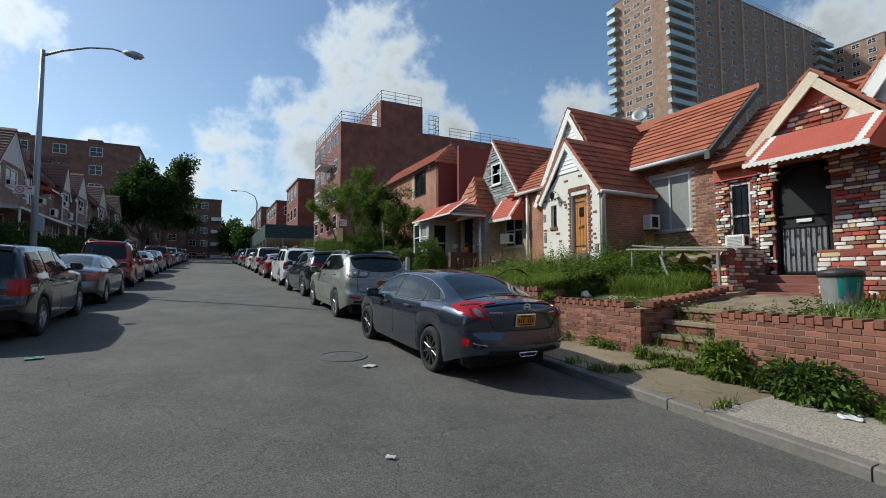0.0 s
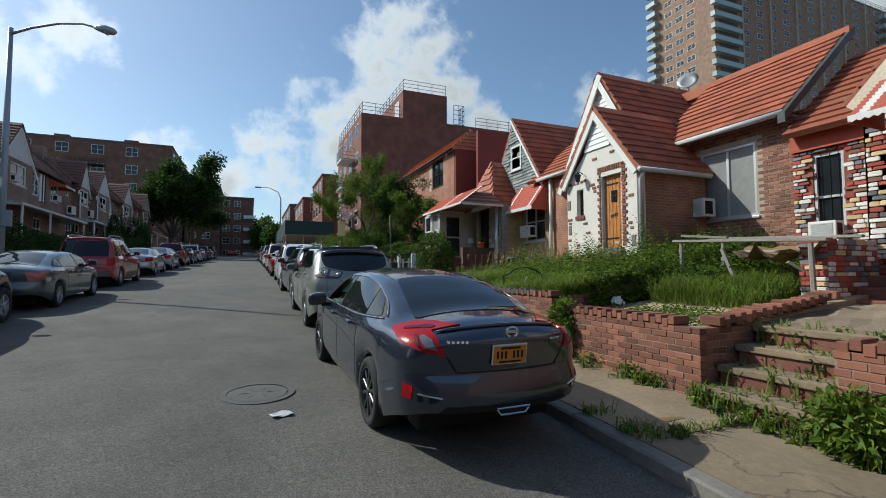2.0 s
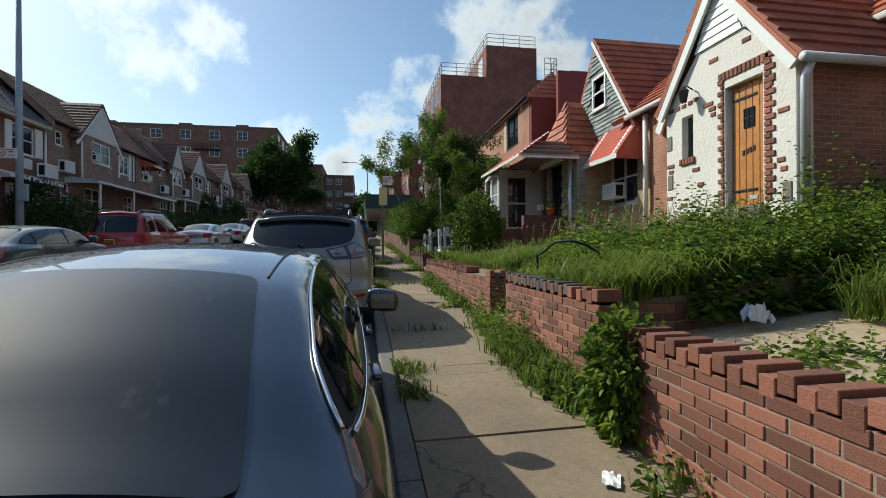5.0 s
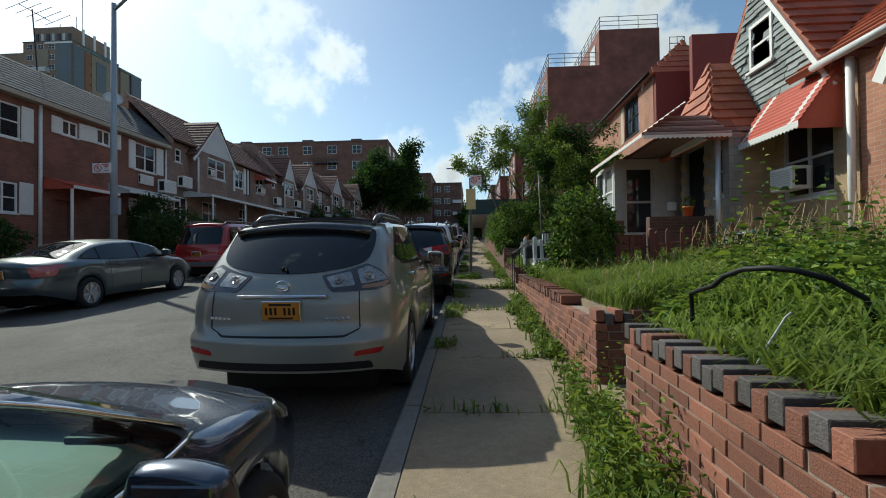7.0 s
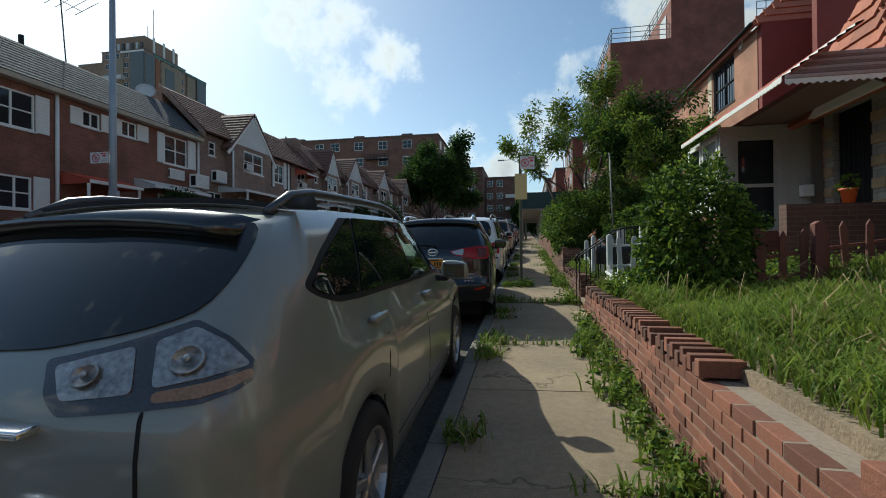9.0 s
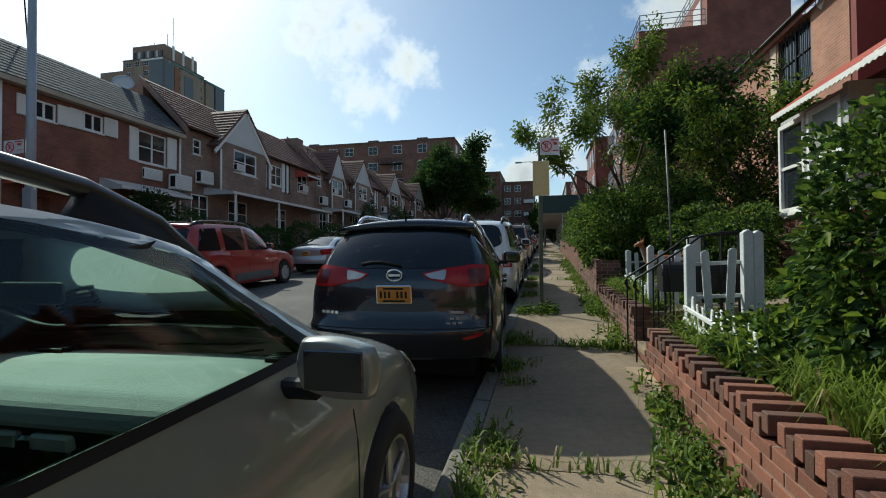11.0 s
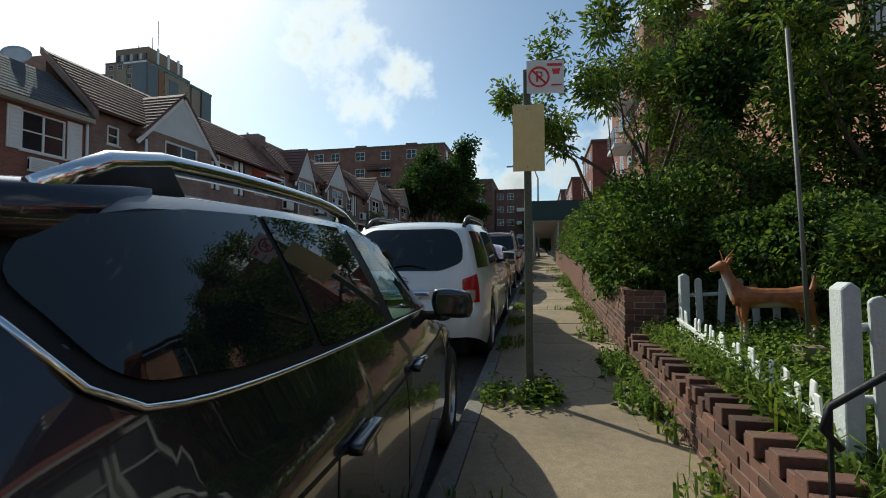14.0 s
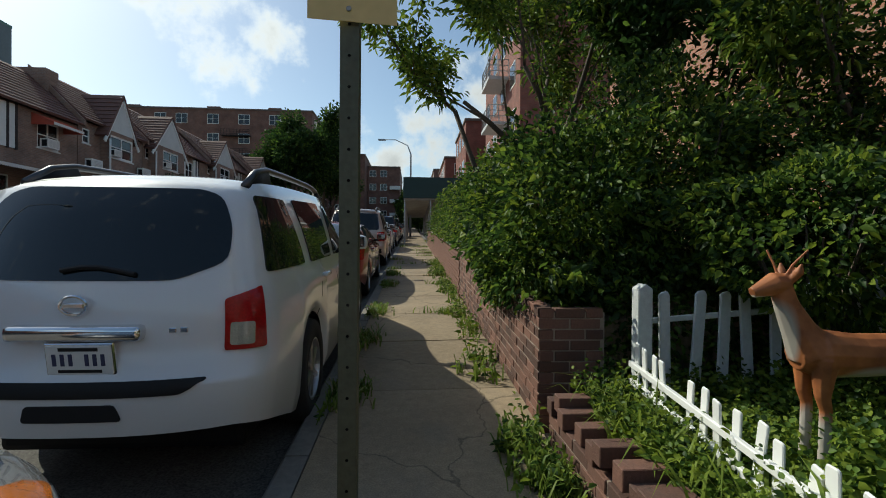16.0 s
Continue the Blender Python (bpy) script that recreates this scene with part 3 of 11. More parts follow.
def window(parent, x, y0, y1, z0, z1, pane=GLASS, style="slide", frame_mat=WHITE, face=-1, sill=True, fw=0.055):
    """A window in a wall that faces along x: frame, bars, panes, sill."""
    s = face
    bm = B()
    xa, xb = sorted((x + 0.07 * -s, x + 0.015 * s))
    box(bm, xa, xb, y0, y0 + fw, z0, z1)
    box(bm, xa, xb, y1 - fw, y1, z0, z1)
    box(bm, xa, xb, y0 + fw, y1 - fw, z0, z0 + fw)
    box(bm, xa, xb, y0 + fw, y1 - fw, z1 - fw, z1)
    xm, xn = sorted((x + 0.06 * -s, x + 0.004 * s))
    ym, zm = (y0 + y1) / 2, (z0 + z1) / 2
    if style in ("slide", "double"):
        box(bm, xm, xn, ym - 0.03, ym + 0.03, z0 + fw, z1 - fw)
    if style in ("sash", "double"):
        spans = ((y0 + fw, y1 - fw),) if style == "sash" else ((y0 + fw, ym - 0.03), (ym + 0.03, y1 - fw))
        for a, b in spans:
            box(bm, xm, xn, a, b, zm - 0.022, zm + 0.022)
    w = part("window", bm, frame_mat, parent)
    bm = B()
    xp = sorted((x - 0.045 * s, x - 0.03 * s))
    if style in ("slide", "double"):
        box(bm, *xp, y0 + fw, ym - 0.03, z0 + fw, z1 - fw)
        part("pane", bm, pane, w)
        bm = B()
        box(bm, *xp, ym + 0.03, y1 - fw, z0 + fw, z1 - fw)
        part("pane", bm, pane, w)
    else:
        box(bm, *xp, y0 + fw, y1 - fw, z0 + fw, z1 - fw)
        part("pane", bm, pane, w)
    if sill:
        bm = B()
        xs = sorted((x - 0.02 * s, x + 0.07 * s))
        bbox(bm, *xs, y0 - 0.06, y1 + 0.06, z0 - 0.06, z0 - 0.004, 0.008)
        part("window_sill", bm, frame_mat, w)
    return w


def ac_unit(x, y0, y1, z0, z1, face=-1, depth=0.35, label="white window air conditioner with a vented side"):
    ob = thing("air_conditioner", label, "air conditioner", at=pose(x, y0, z0))
    w, h = y1 - y0, z1 - z0
    s = face
    bm = B()
    xs = sorted((0, depth * s))
    bbox(bm, *xs, 0, w, 0, h, 0.015)
    part("case", bm, WHITE, ob)
    for i in range(7):
        bm = B()
        xg = sorted((depth * s, depth * s + 0.012 * s))
        box(bm, *xg, 0.05, w - 0.05, h * (0.14 + 0.11 * i), h * (0.14 + 0.11 * i) + 0.018)
        part("slat", bm, GUTTER, ob)
    bm = B()
    xg = sorted((depth * s * 0.25, depth * s * 0.85))
    box(bm, *xg, -0.006, -0.001, h * 0.15, h * 0.85)
    part("side_grille", bm, PLASTIC, ob)
    return ob


def tile_mesh(w, ln, t, name="tile"):
    bm = B()
    pts = [(0, 0, 0), (0, 0, t), (0, ln, t * 0.35), (0, ln, 0)]
    prism(bm, pts, (w, 0, 0))
    me = bpy.data.meshes.new(name)
    bmesh.ops.recalc_face_normals(bm, faces=bm.faces)
    bm.to_mesh(me)
    bm.free()
    return me


TILES = {}


def roof_slope(parent, a, b, c, d=None, tw=0.33, tl=0.27, material=TILE, singly=True, th=0.065):
    """Tiles on the roof plane whose eave runs a to b and whose upper edge runs d to c (d None: a triangle with its top at c). Courses overlap upwards."""
    a, b, c = Vector(a), Vector(b), Vector(c)
    tri = d is None
    d = c.copy() if tri else Vector(d)
    u = (b - a).normalized()
    nrm = u.cross(((c + d) / 2 - a)).normalized()
    if nrm.z < 0:
        nrm = -nrm
    v = nrm.cross(u).normalized()
    if v.z < 0:
        v = -v
    W = (b - a).length
    ca, da = ((c - a).dot(u), (c - a).dot(v)), ((d - a).dot(u), (d - a).dot(v))
    H = max(ca[1], da[1])
    bm = B()
    deck = [a - nrm * 0.05, b - nrm * 0.05, c - nrm * 0.05] + ([] if tri else [d - nrm * 0.05])
    prism(bm, deck, nrm * 0.05)
    roof = part("roof", bm, material, parent)
    key = (round(tw, 3), round(tl, 3), material.name)
    if key not in TILES:
        TILES[key] = tile_mesh(tw * 0.985, tl * 1.12, th)
        TILES[key].materials.append(material)
    me = TILES[key]
    rows = max(1, int(round(H / tl)))
    rest = B()
    for r in range(rows):
        h = H * r / rows
        k = (h + tl * 0.5) / H
        lo, hi = da[0] * k, W + (ca[0] - W) * k
        off = (r % 2) * tw * 0.5
        n0, n1 = int(math.floor((lo - off) / tw)), int(math.ceil((hi - off) / tw))
        for i in range(n0, n1):
            x0, x1 = max(lo, i * tw + off), min(hi, (i + 1) * tw + off)
            if x1 - x0 < tw * 0.12:
                continue
            m = Matrix((u, v, nrm)).transposed().to_4x4()
            m.translation = a + u * x0 + v * h + nrm * 0.004
            m = m @ Matrix.Diagonal(((x1 - x0) / tw, 1, 1, 1))
            if singly:
                t = new("tile", me)
                t.parent = roof
                t.matrix_local = m
            else:
                prism(rest, [m @ Vector(p) for p in ((0, 0, 0), (0, 0, th), (0, tl * 1.1, th * 0.35), (0, tl * 1.1, 0))], u * (x1 - x0) * 0.985)
    if not singly:
        tagged(part("tiles", rest, material, roof), "overlapping roof tiles", kind="stuff")
    else:
        rest.free()
    return roof


def rake(bm, p, q, w=0.16, t=0.05, out=(-1, 0, 0)):
    """A barge board along the slanted edge from p to q, facing out."""
    p, q, o = Vector(p), Vector(q), Vector(out)
    dn = (q - p).normalized().cross(o)
    if dn.z > 0:
        dn = -dn
    prism(bm, [p, q, q + dn * w, p + dn * w], o * t)
    return bm


def gable_face(bm, x, t, y0, y1, z0, ym, zm):
    return prism(bm, [(x, y0, z0), (x, y1, z0), (x, ym, zm)], (t, 0, 0))


def siding(parent, x, y0, y1, z0, ym, zm, material=VINYL, pitch=0.13, name="clapboard"):
    """Lapped boards that fill a gable triangle facing -x."""
    z = z0
    while z < zm - 0.04:
        def span(h):
            k = max(0.0, (zm - h) / (zm - z0))
            return ym + (y0 - ym) * k, ym + (y1 - ym) * k
        (a, b), (c, d) = span(z), span(min(zm, z + pitch))
        bm = B()
        zt = min(zm, z + pitch)
        v = [bm.verts.new(p) for p in ((x - 0.022, a, z), (x - 0.022, b, z), (x - 0.004, d, zt), (x - 0.004, c, zt), (x + 0.01, a, z), (x + 0.01, b, z))]
        bm.faces.new((v[0], v[1], v[2], v[3]))
        bm.faces.new((v[0], v[4], v[5], v[1]))
        part(name, bm, material, parent)
        z += pitch
    return parent


def gutter(parent, p, q, r=0.06, mat_=GUTTER):
    bm = B()
    tube(bm, [p, q], r, 10)
    return part("gutter", bm, mat_, parent, smooth=True)


def downpipe(parent, pts, r=0.04, mat_=GUTTER):
    bm = B()
    tube(bm, pts, r, 8)
    return part("downpipe", bm, mat_, parent, smooth=True)


def awning(parent, x_wall, x_out, y0, y1, z_top, z_bot, n=9, bands=(0.08, 0.92), mats=(AWN, AWNW), valance=0.12, sides=True):
    """A metal awning of overlapping slats that slopes out from the wall, with two pale bands and a scalloped valance."""
    aw = B()
    prism(aw, [(x_wall, y0, z_top - 0.02), (x_out, y0, z_bot - 0.02), (x_out, y0, z_bot - 0.035), (x_wall, y0, z_top - 0.035)], (0, y1 - y0, 0))
    base = part("awning", aw, mats[0], parent, "slatted metal awning")
    W = y1 - y0
    cuts = [0, *[c for b in bands for c in (b - 0.03, b + 0.03)], 1] if bands else [0, 1]
    for i in range(n):
        f0, f1 = i / n, (i + 1) / n
        xa, xb, za, zb = x_wall + (x_out - x_wall) * f0, x_wall + (x_out - x_wall) * f1, z_top + (z_bot - z_top) * f0, z_top + (z_bot - z_top) * f1
        for j in range(len(cuts) - 1):
            bm = B()
            ya, yb = y0 + W * cuts[j], y0 + W * cuts[j + 1]
            prism(bm, [(xa, ya, za - 0.012), (xb, ya, zb + 0.022), (xb, ya, zb - 0.018), (xa, ya, za - 0.018)], (0, yb - ya, 0))
            part("slat", bm, mats[j % 2] if bands else mats[0], base)
    bm = B()
    k = max(4, int(W / 0.09))
    top, low, top2, low2 = [], [], [], []
    for i in range(2 * k + 1):
        y = y0 + W * i / (2 * k)
        z = z_bot - valance * (1.0 if i % 2 else 0.68)
        top.append(bm.verts.new((x_out - 0.004, y, z_bot + 0.01)))
        low.append(bm.verts.new((x_out - 0.004, y, z)))
        top2.append(bm.verts.new((x_out + 0.008, y, z_bot + 0.01)))
        low2.append(bm.verts.new((x_out + 0.008, y, z)))
    for a_, b_ in ((top, low), (low2, top2), (low, low2)):
        for i in range(2 * k):
            bm.faces.new((a_[i], a_[i + 1], b_[i + 1], b_[i]))
    part("valance", bm, mats[1], base)
    if sides:
        for y in (y0, y1 - 0.015):
            bm = B()
            prism(bm, [(x_wall, y, z_top - 0.02), (x_out, y, z_bot - 0.02), (x_out, y, z_bot - valance), (x_wall, y, z_bot - valance)], (0, 0.015, 0))
            part("side_panel", bm, mats[0], base)
    return base


# White stucco house with the oak door; main block behind
house_a = thing("house", "white stucco cottage with red clay tile roof and oak door", "house", group="cottages on the raised side")
AX, AY0, AY1, AYM = 9.86, 9.63, 12.1, 10.9
bm = B()
wall_x(bm, AX, AX + 0.25, AY0, AY1, 1.0, 3.98, [(10.11, 10.77, 2.0, 4.06), (11.44, 11.71, 3.1, 3.8)])
part("wall", bm, STUCCO, house_a, "rough white stucco wall")
bm = B()
prism(bm, [(AX, AY0, 3.98), (AX, AY1, 3.98), (AX, AYM + 0.35, 4.82), (AX, AYM - 0.35, 4.82)], (0.25, 0, 0))
part("gable_wall", bm, STUCCO, house_a)
siding(house_a, AX - 0.01, AYM - 0.47, AYM + 0.47, 4.72, AYM, 5.68)
bm = B()
prism(bm, [(AX, AYM - 0.5, 4.72), (AX, AYM + 0.5, 4.72), (AX, AYM, 5.7)], (0.2, 0, 0))
part("gable_backing", bm, WHITE, house_a)
bm = B()
wall_x(bm, 0, 0.22, AX + 0.25, 12.07, 1.0, 4.0)
bmesh.ops.transform(bm, matrix=Matrix(((0, 1, 0, 0), (1, 0, 0, AY0), (0, 0, 1, 0), (0, 0, 0, 1))), verts=bm.verts)
part("side_wall", bm, BR_BROWN, house_a, "brown brick side wall")
bm = B()
box(bm, AX + 0.25, 12.07, AY1 - 0.22, AY1, 1.0, 4.0)
part("side_wall", bm, BR_BROWN, house_a)
# vestibule roof
EV = 3.95
roof_slope(house_a, (12.3, AY0 - 0.14, EV), (AX - 0.12, AY0 - 0.14, EV), (AX - 0.12, AYM, 5.78), (12.3, AYM, 5.78))
roof_slope(house_a, (AX - 0.12, AY1 + 0.14, EV), (12.3, AY1 + 0.14, EV), (12.3, AYM, 5.78), (AX - 0.12, AYM, 5.78), singly=False)
bm = B()
rake(bm, (AX - 0.06, AY0 - 0.14, EV - 0.02), (AX - 0.06, AYM, 5.74), 0.17)
rake(bm, (AX - 0.065, AY1 + 0.14, EV - 0.02), (AX - 0.065, AYM, 5.74), 0.17)
part("barge_board", bm, WHITE, house_a, "white barge boards")
gutter(house_a, (AX - 0.12, AY0 - 0.2, EV - 0.04), (12.0, AY0 - 0.2, EV - 0.04))
downpipe(house_a, [(AX + 0.05, AY0 - 0.17, EV - 0.06), (AX + 0.05, AY0 - 0.07, EV - 0.25), (AX + 0.05, AY0 - 0.07, 1.6)], 0.05, ALU)
# tall gable behind
GX, GY0, GY1, GYM, GZ0, GZ1 = 11.1, 10.3, 13.85, 12.07, 4.4, 7.3
bm = B()
gable_face(bm, GX, 0.2, GY0, GY1, GZ0, GYM, GZ1 - 0.03)
part("gable_wall", bm, WHITE, house_a)
siding(house_a, GX - 0.004, GY0 + 0.1, GY1 - 0.1, GZ0, GYM, GZ1 - 0.15)
roof_slope(house_a, (14.6, GY0 - 0.16, GZ0 - 0.2), (GX - 0.15, GY0 - 0.16, GZ0 - 0.2), (GX - 0.15, GYM, GZ1 + 0.03), (14.6, GYM, GZ1 + 0.03))
roof_slope(house_a, (GX - 0.15, GY1 + 0.16, GZ0 - 0.2), (14.6, GY1 + 0.16, GZ0 - 0.2), (14.6, GYM, GZ1 + 0.03), (GX - 0.15, GYM, GZ1 + 0.03), singly=False)
bm = B()
rake(bm, (GX - 0.1, GY0 - 0.16, GZ0 - 0.22), (GX - 0.1, GYM, GZ1), 0.2)
rake(bm, (GX - 0.105, GY1 + 0.16, GZ0 - 0.22), (GX - 0.105, GYM, GZ1), 0.2)
part("barge_board", bm, WHITE, house_a)
bm = B()
wall_x(bm, GX, GX + 0.25, AY1 + 0.01, 14.4, 1.2, 4.72)
part("wall", bm, BR_ORANGE, house_a, "orange brick wall")
roof_slope(house_a, (GX - 0.25, 15.6, 4.74), (GX - 0.25, 13.3, 4.74), (13.6, 13.3, 7.0), (13.6, 15.6, 7.0))
gutter(house_a, (GX - 0.25, 13.1, 4.76), (GX - 0.25, 15.0, 4.76))
downpipe(house_a, [(GX - 0.1, 14.45, 4.7), (GX - 0.1, 14.45, 1.6)], 0.055, WHITE)
bm = B()
box(bm, 12.6, 20.0, 9.9, 18.4, 1.0, 4.9)
part("rear_block", bm, BR_BROWN, house_a)
# oak door with iron straps
door = thing("door_1", "varnished oak plank door with black iron strap hinges", "door", kind="structure")
bm = B()
n = 5
for i in range(n):
    a = 10.15 + (0.58 / n) * i
    bbox(bm, AX + 0.1, AX + 0.15, a + 0.003, a + 0.58 / n - 0.003, 2.22, 4.0, 0.006, 1)
part("leaf", bm, DOORWOOD, door)
for z in (2.42, 3.75):
    bm = B()
    bbox(bm, AX + 0.085, AX + 0.1, 10.3, 10.72, z, z + 0.035, 0.004, 1)
    part("strap_hinge", bm, IRON, door)
bm = B()
prism(bm, [(AX + 0.09, 10.35, 3.32), (AX + 0.09, 10.52, 3.32), (AX + 0.09, 10.52, 3.6), (AX + 0.09, 10.35, 3.6)], (0.02, 0, 0))
part("leaded_window", bm, GLASS, door)
bm = B()
for k in range(3):
    tube(bm, [(AX + 0.087, 10.35 + 0.085 * k, 3.32), (AX + 0.087, 10.35 + 0.085 * k, 3.6)], 0.006, 5)
tube(bm, [(AX + 0.087, 10.35, 3.46), (AX + 0.087, 10.52, 3.46)], 0.006, 5)
part("lead_bars", bm, IRON, door)
for k in range(4):
    bm = B()
    box(bm, AX + 0.09, AX + 0.1, 10.34 + 0.06 * k, 10.375 + 0.06 * k, 2.98 - 0.012 * k, 3.05 - 0.012 * k)
    part("number_bar", bm, IRON, door)
bm = B()
box(bm, AX + 0.09, AX + 0.1, 10.3, 10.45, 2.3, 2.36)
part("letter_slot", bm, ALU, door)
bm = B()
for a, b in ((10.06, 10.12), (10.75, 10.83)):
    box(bm, AX + 0.04, AX + 0.2, a, b, 2.2, 4.06)
box(bm, AX + 0.04, AX + 0.2, 10.06, 10.83, 4.02, 4.1)
part("door_frame", bm, GUTTER, door)
bm = B()
bbox(bm, AX - 0.1, AX + 0.22, 10.06, 10.84, 1.9, 2.2, 0.02)
part("threshold", bm, KERB, door)
# brick surround of the door and niche, painted red
for k in range(24):
    z = 2.25 + k * 0.082
    for side, y in ((0, 10.03), (1, 10.79)):
        bm = B()
        ln = 0.05 + 0.06 * ((k + side) % 2)
        ya, yb = (y - ln, y + 0.05) if side == 0 else (y - 0.0, y + ln)
        bbox(bm, AX - 0.022, AX + 0.02, ya, yb, z, z + 0.066, 0.005, 1)
        part("brick", bm, BRICKP, house_a)
for k in range(12):
    y = 10.0 + k * 0.075
    bm = B()
    bbox(bm, AX - 0.022, AX + 0.02, y, y + 0.06, 4.1, 4.22, 0.005, 1)
    part("brick", bm, BRICKP, house_a)
rnd = random.Random(8)
for y, z, w in ((9.72, 3.35, 0.16), (9.78, 2.72, 0.12), (9.75, 2.6, 0.1), (9.95, 3.75, 0.14), (9.93, 3.65, 0.12), (9.92, 3.84, 0.1), (10.95, 3.72, 0.14), (10.95, 3.63, 0.1), (11.0, 3.81, 0.2),
                (11.3, 2.85, 0.16), (11.9, 3.0, 0.18), (11.92, 2.9, 0.12), (11.2, 2.6, 0.14), (11.95, 2.45, 0.14), (10.9, 4.45, 0.18), (10.3, 4.5, 0.15), (11.6, 2.3, 0.14), (11.9, 3.95, 0.14), (11.75, 3.95, 0.1), (11.6, 3.95, 0.1), (11.45, 3.96, 0.1), (11.32, 3.98, 0.1)):
    bm = B()
    bbox(bm, AX - 0.016, AX + 0.02, y, y + w, z, z + 0.062, 0.006, 1)
    part("brick", bm, BRICKP, house_a)
for k in range(5):
    bm = B()
    bbox(bm, AX - 0.04, AX + 0.06, 11.4 + k * 0.07, 11.46 + k * 0.07, 3.0, 3.1, 0.005, 1)
    part("brick", bm, BRICKP, house_a)
for y, z in ((11.95, 3.3), (11.93, 2.62), (9.68, 2.2)):
    bm = B()
    bbox(bm, AX - 0.014, AX + 0.02, y, y + 0.14, z, z + 0.26, 0.012, 1)
    part("stone", bm, KERB, house_a)
bm = B()
box(bm, AX + 0.12, AX + 0.16, 11.42, 11.73, 3.08, 3.82)
part("niche_back", bm, GLASS, house_a)
# lantern beside the door
lan = thing("wall_lantern", "black iron wall lantern with glass panes", "lantern", at=pose(AX - 0.02, 11.42, 4.18))
bm = B()
tube(bm, [(0, 0, 0), (-0.1, 0, 0.05), (-0.16, 0, 0.0)], 0.012, 6)
part("bracket", bm, IRON, lan)
bm = B()
lathe(bm, [(0.05, -0.22), (0.085, -0.05), (0.09, -0.04), (0.02, 0.03), (0.0, 0.05)], 6, Matrix.Translation((-0.17, 0, 0)))
part("lantern_cage", bm, IRON, lan)
bm = B()
lathe(bm, [(0.045, -0.2), (0.075, -0.06)], 6, Matrix.Translation((-0.172, 0, 0.001)) @ Matrix.Scale(1.06, 4))
part("glass", bm, GLASS, lan)

# Brick house with the sliding window
house_b = thing("house", "brown brick cottage with a red tile roof and wide window", "house", group="cottages on the raised side")
BX, BY0, BY1 = 12.07, 7.63, 10.6
bm = B()
wall_x(bm, BX + 0.03, BX + 0.3, BY0, BY1, 1.0, 4.86, [(8.42, 9.76, 2.86, 4.5)])
part("wall", bm, MORTARB, house_b, "brown brick facade")
window(house_b, BX + 0.06, 8.42, 9.76, 2.86, 4.5, pane=SCREEN, style="slide", frame_mat=ALU)
roof_slope(house_b, (11.72, 10.9, 4.86), (11.72, BY0 - 0.05, 4.86), (14.1, BY0 - 0.05, 7.0), (14.1, 10.9, 7.0))
gutter(house_b, (11.7, 10.45, 4.83), (11.7, BY0 - 0.05, 4.83), 0.065)
downpipe(house_b, [(11.72, 10.3, 4.78), (11.9, 9.9, 4.4), (11.95, 9.75, 4.02)], 0.05, GUTTER)
bm = B()
prism(bm, [(11.6, BY0, 4.6), (14.2, BY0, 6.93), (14.2, BY0, 7.12), (11.6, BY0, 4.8)], (0, -0.14, 0))
part("party_wall_coping", bm, mat("dark_green_metal", (0.05, 0.06, 0.055), 0.6), house_b)
bm = B()
box(bm, 12.4, 20, 6.5, 10.6, 1.0, 5.0)
part("rear_block", bm, BR_BROWN, house_b)
ac_unit(12.04, 9.36, 10.0, 2.92, 3.36, depth=0.42)
cap_ = B()
box(cap_, 14.0, 14.2, 7.5, 14.9, 6.8, 7.08)
part("ridge", cap_, TILE, house_b)

# Mosaic-stone house with the arched iron door
house_m = thing("house", "cottage clad in mixed coloured stones with a red awning", "house", group="cottages on the raised side")
MX = 11.9
bm = B()
wall_x(bm, MX + 0.03, MX + 0.3, 1.0, 7.58, 0.9, 4.3, [(6.7, 7.22, 2.2, 3.88)])
part("wall", bm, mat("dark_red_mortar", (0.26, 0.075, 0.05), 0.9), house_m)
window(house_m, MX + 0.06, 6.7, 7.22, 2.2, 3.88, style="sash", frame_mat=GUTTER)
ac_unit(MX - 0.02, 6.72, 7.18, 2.24, 2.55, depth=0.26)
for k in range(4):
    bm = B()
    tube(bm, [(MX - 0.02, 6.76 + 0.14 * k, 2.6), (MX - 0.02, 6.76 + 0.14 * k, 3.85)], 0.008, 5)
    part("window_bar", bm, IRON, house_m)
bm = B()
box(bm, MX - 0.06, MX + 0.1, 1.0, 7.56, 3.98, 4.3)
part("frieze", bm, mat("bright_red_paint", (0.45, 0.085, 0.045), 0.7), house_m)
roof_slope(house_m, (MX - 0.3, 7.55, 4.28), (MX - 0.3, 1.0, 4.28), (14.2, 1.0, 6.4), (14.2, 7.55, 6.4), singly=False)
bm = B()
box(bm, 12.3, 20, 0.8, 7.4, 0.9, 4.6)
part("rear_block", bm, BR_BROWN, house_m)
VX = 10.2
VY0, VY1, VYM = 3.35, 5.6, 4.48


def arch(y0, y1, z0, z1, n=10):
    """Outline of an arched opening."""
    r, c = (y1 - y0) / 2, (y0 + y1) / 2
    zc = z1 - r
    return [(y0, z0), (y0, zc)] + [(c - r * math.cos(math.pi * k / n), zc + r * math.sin(math.pi * k / n)) for k in range(1, n)] + [(y1, zc), (y1, z0)]


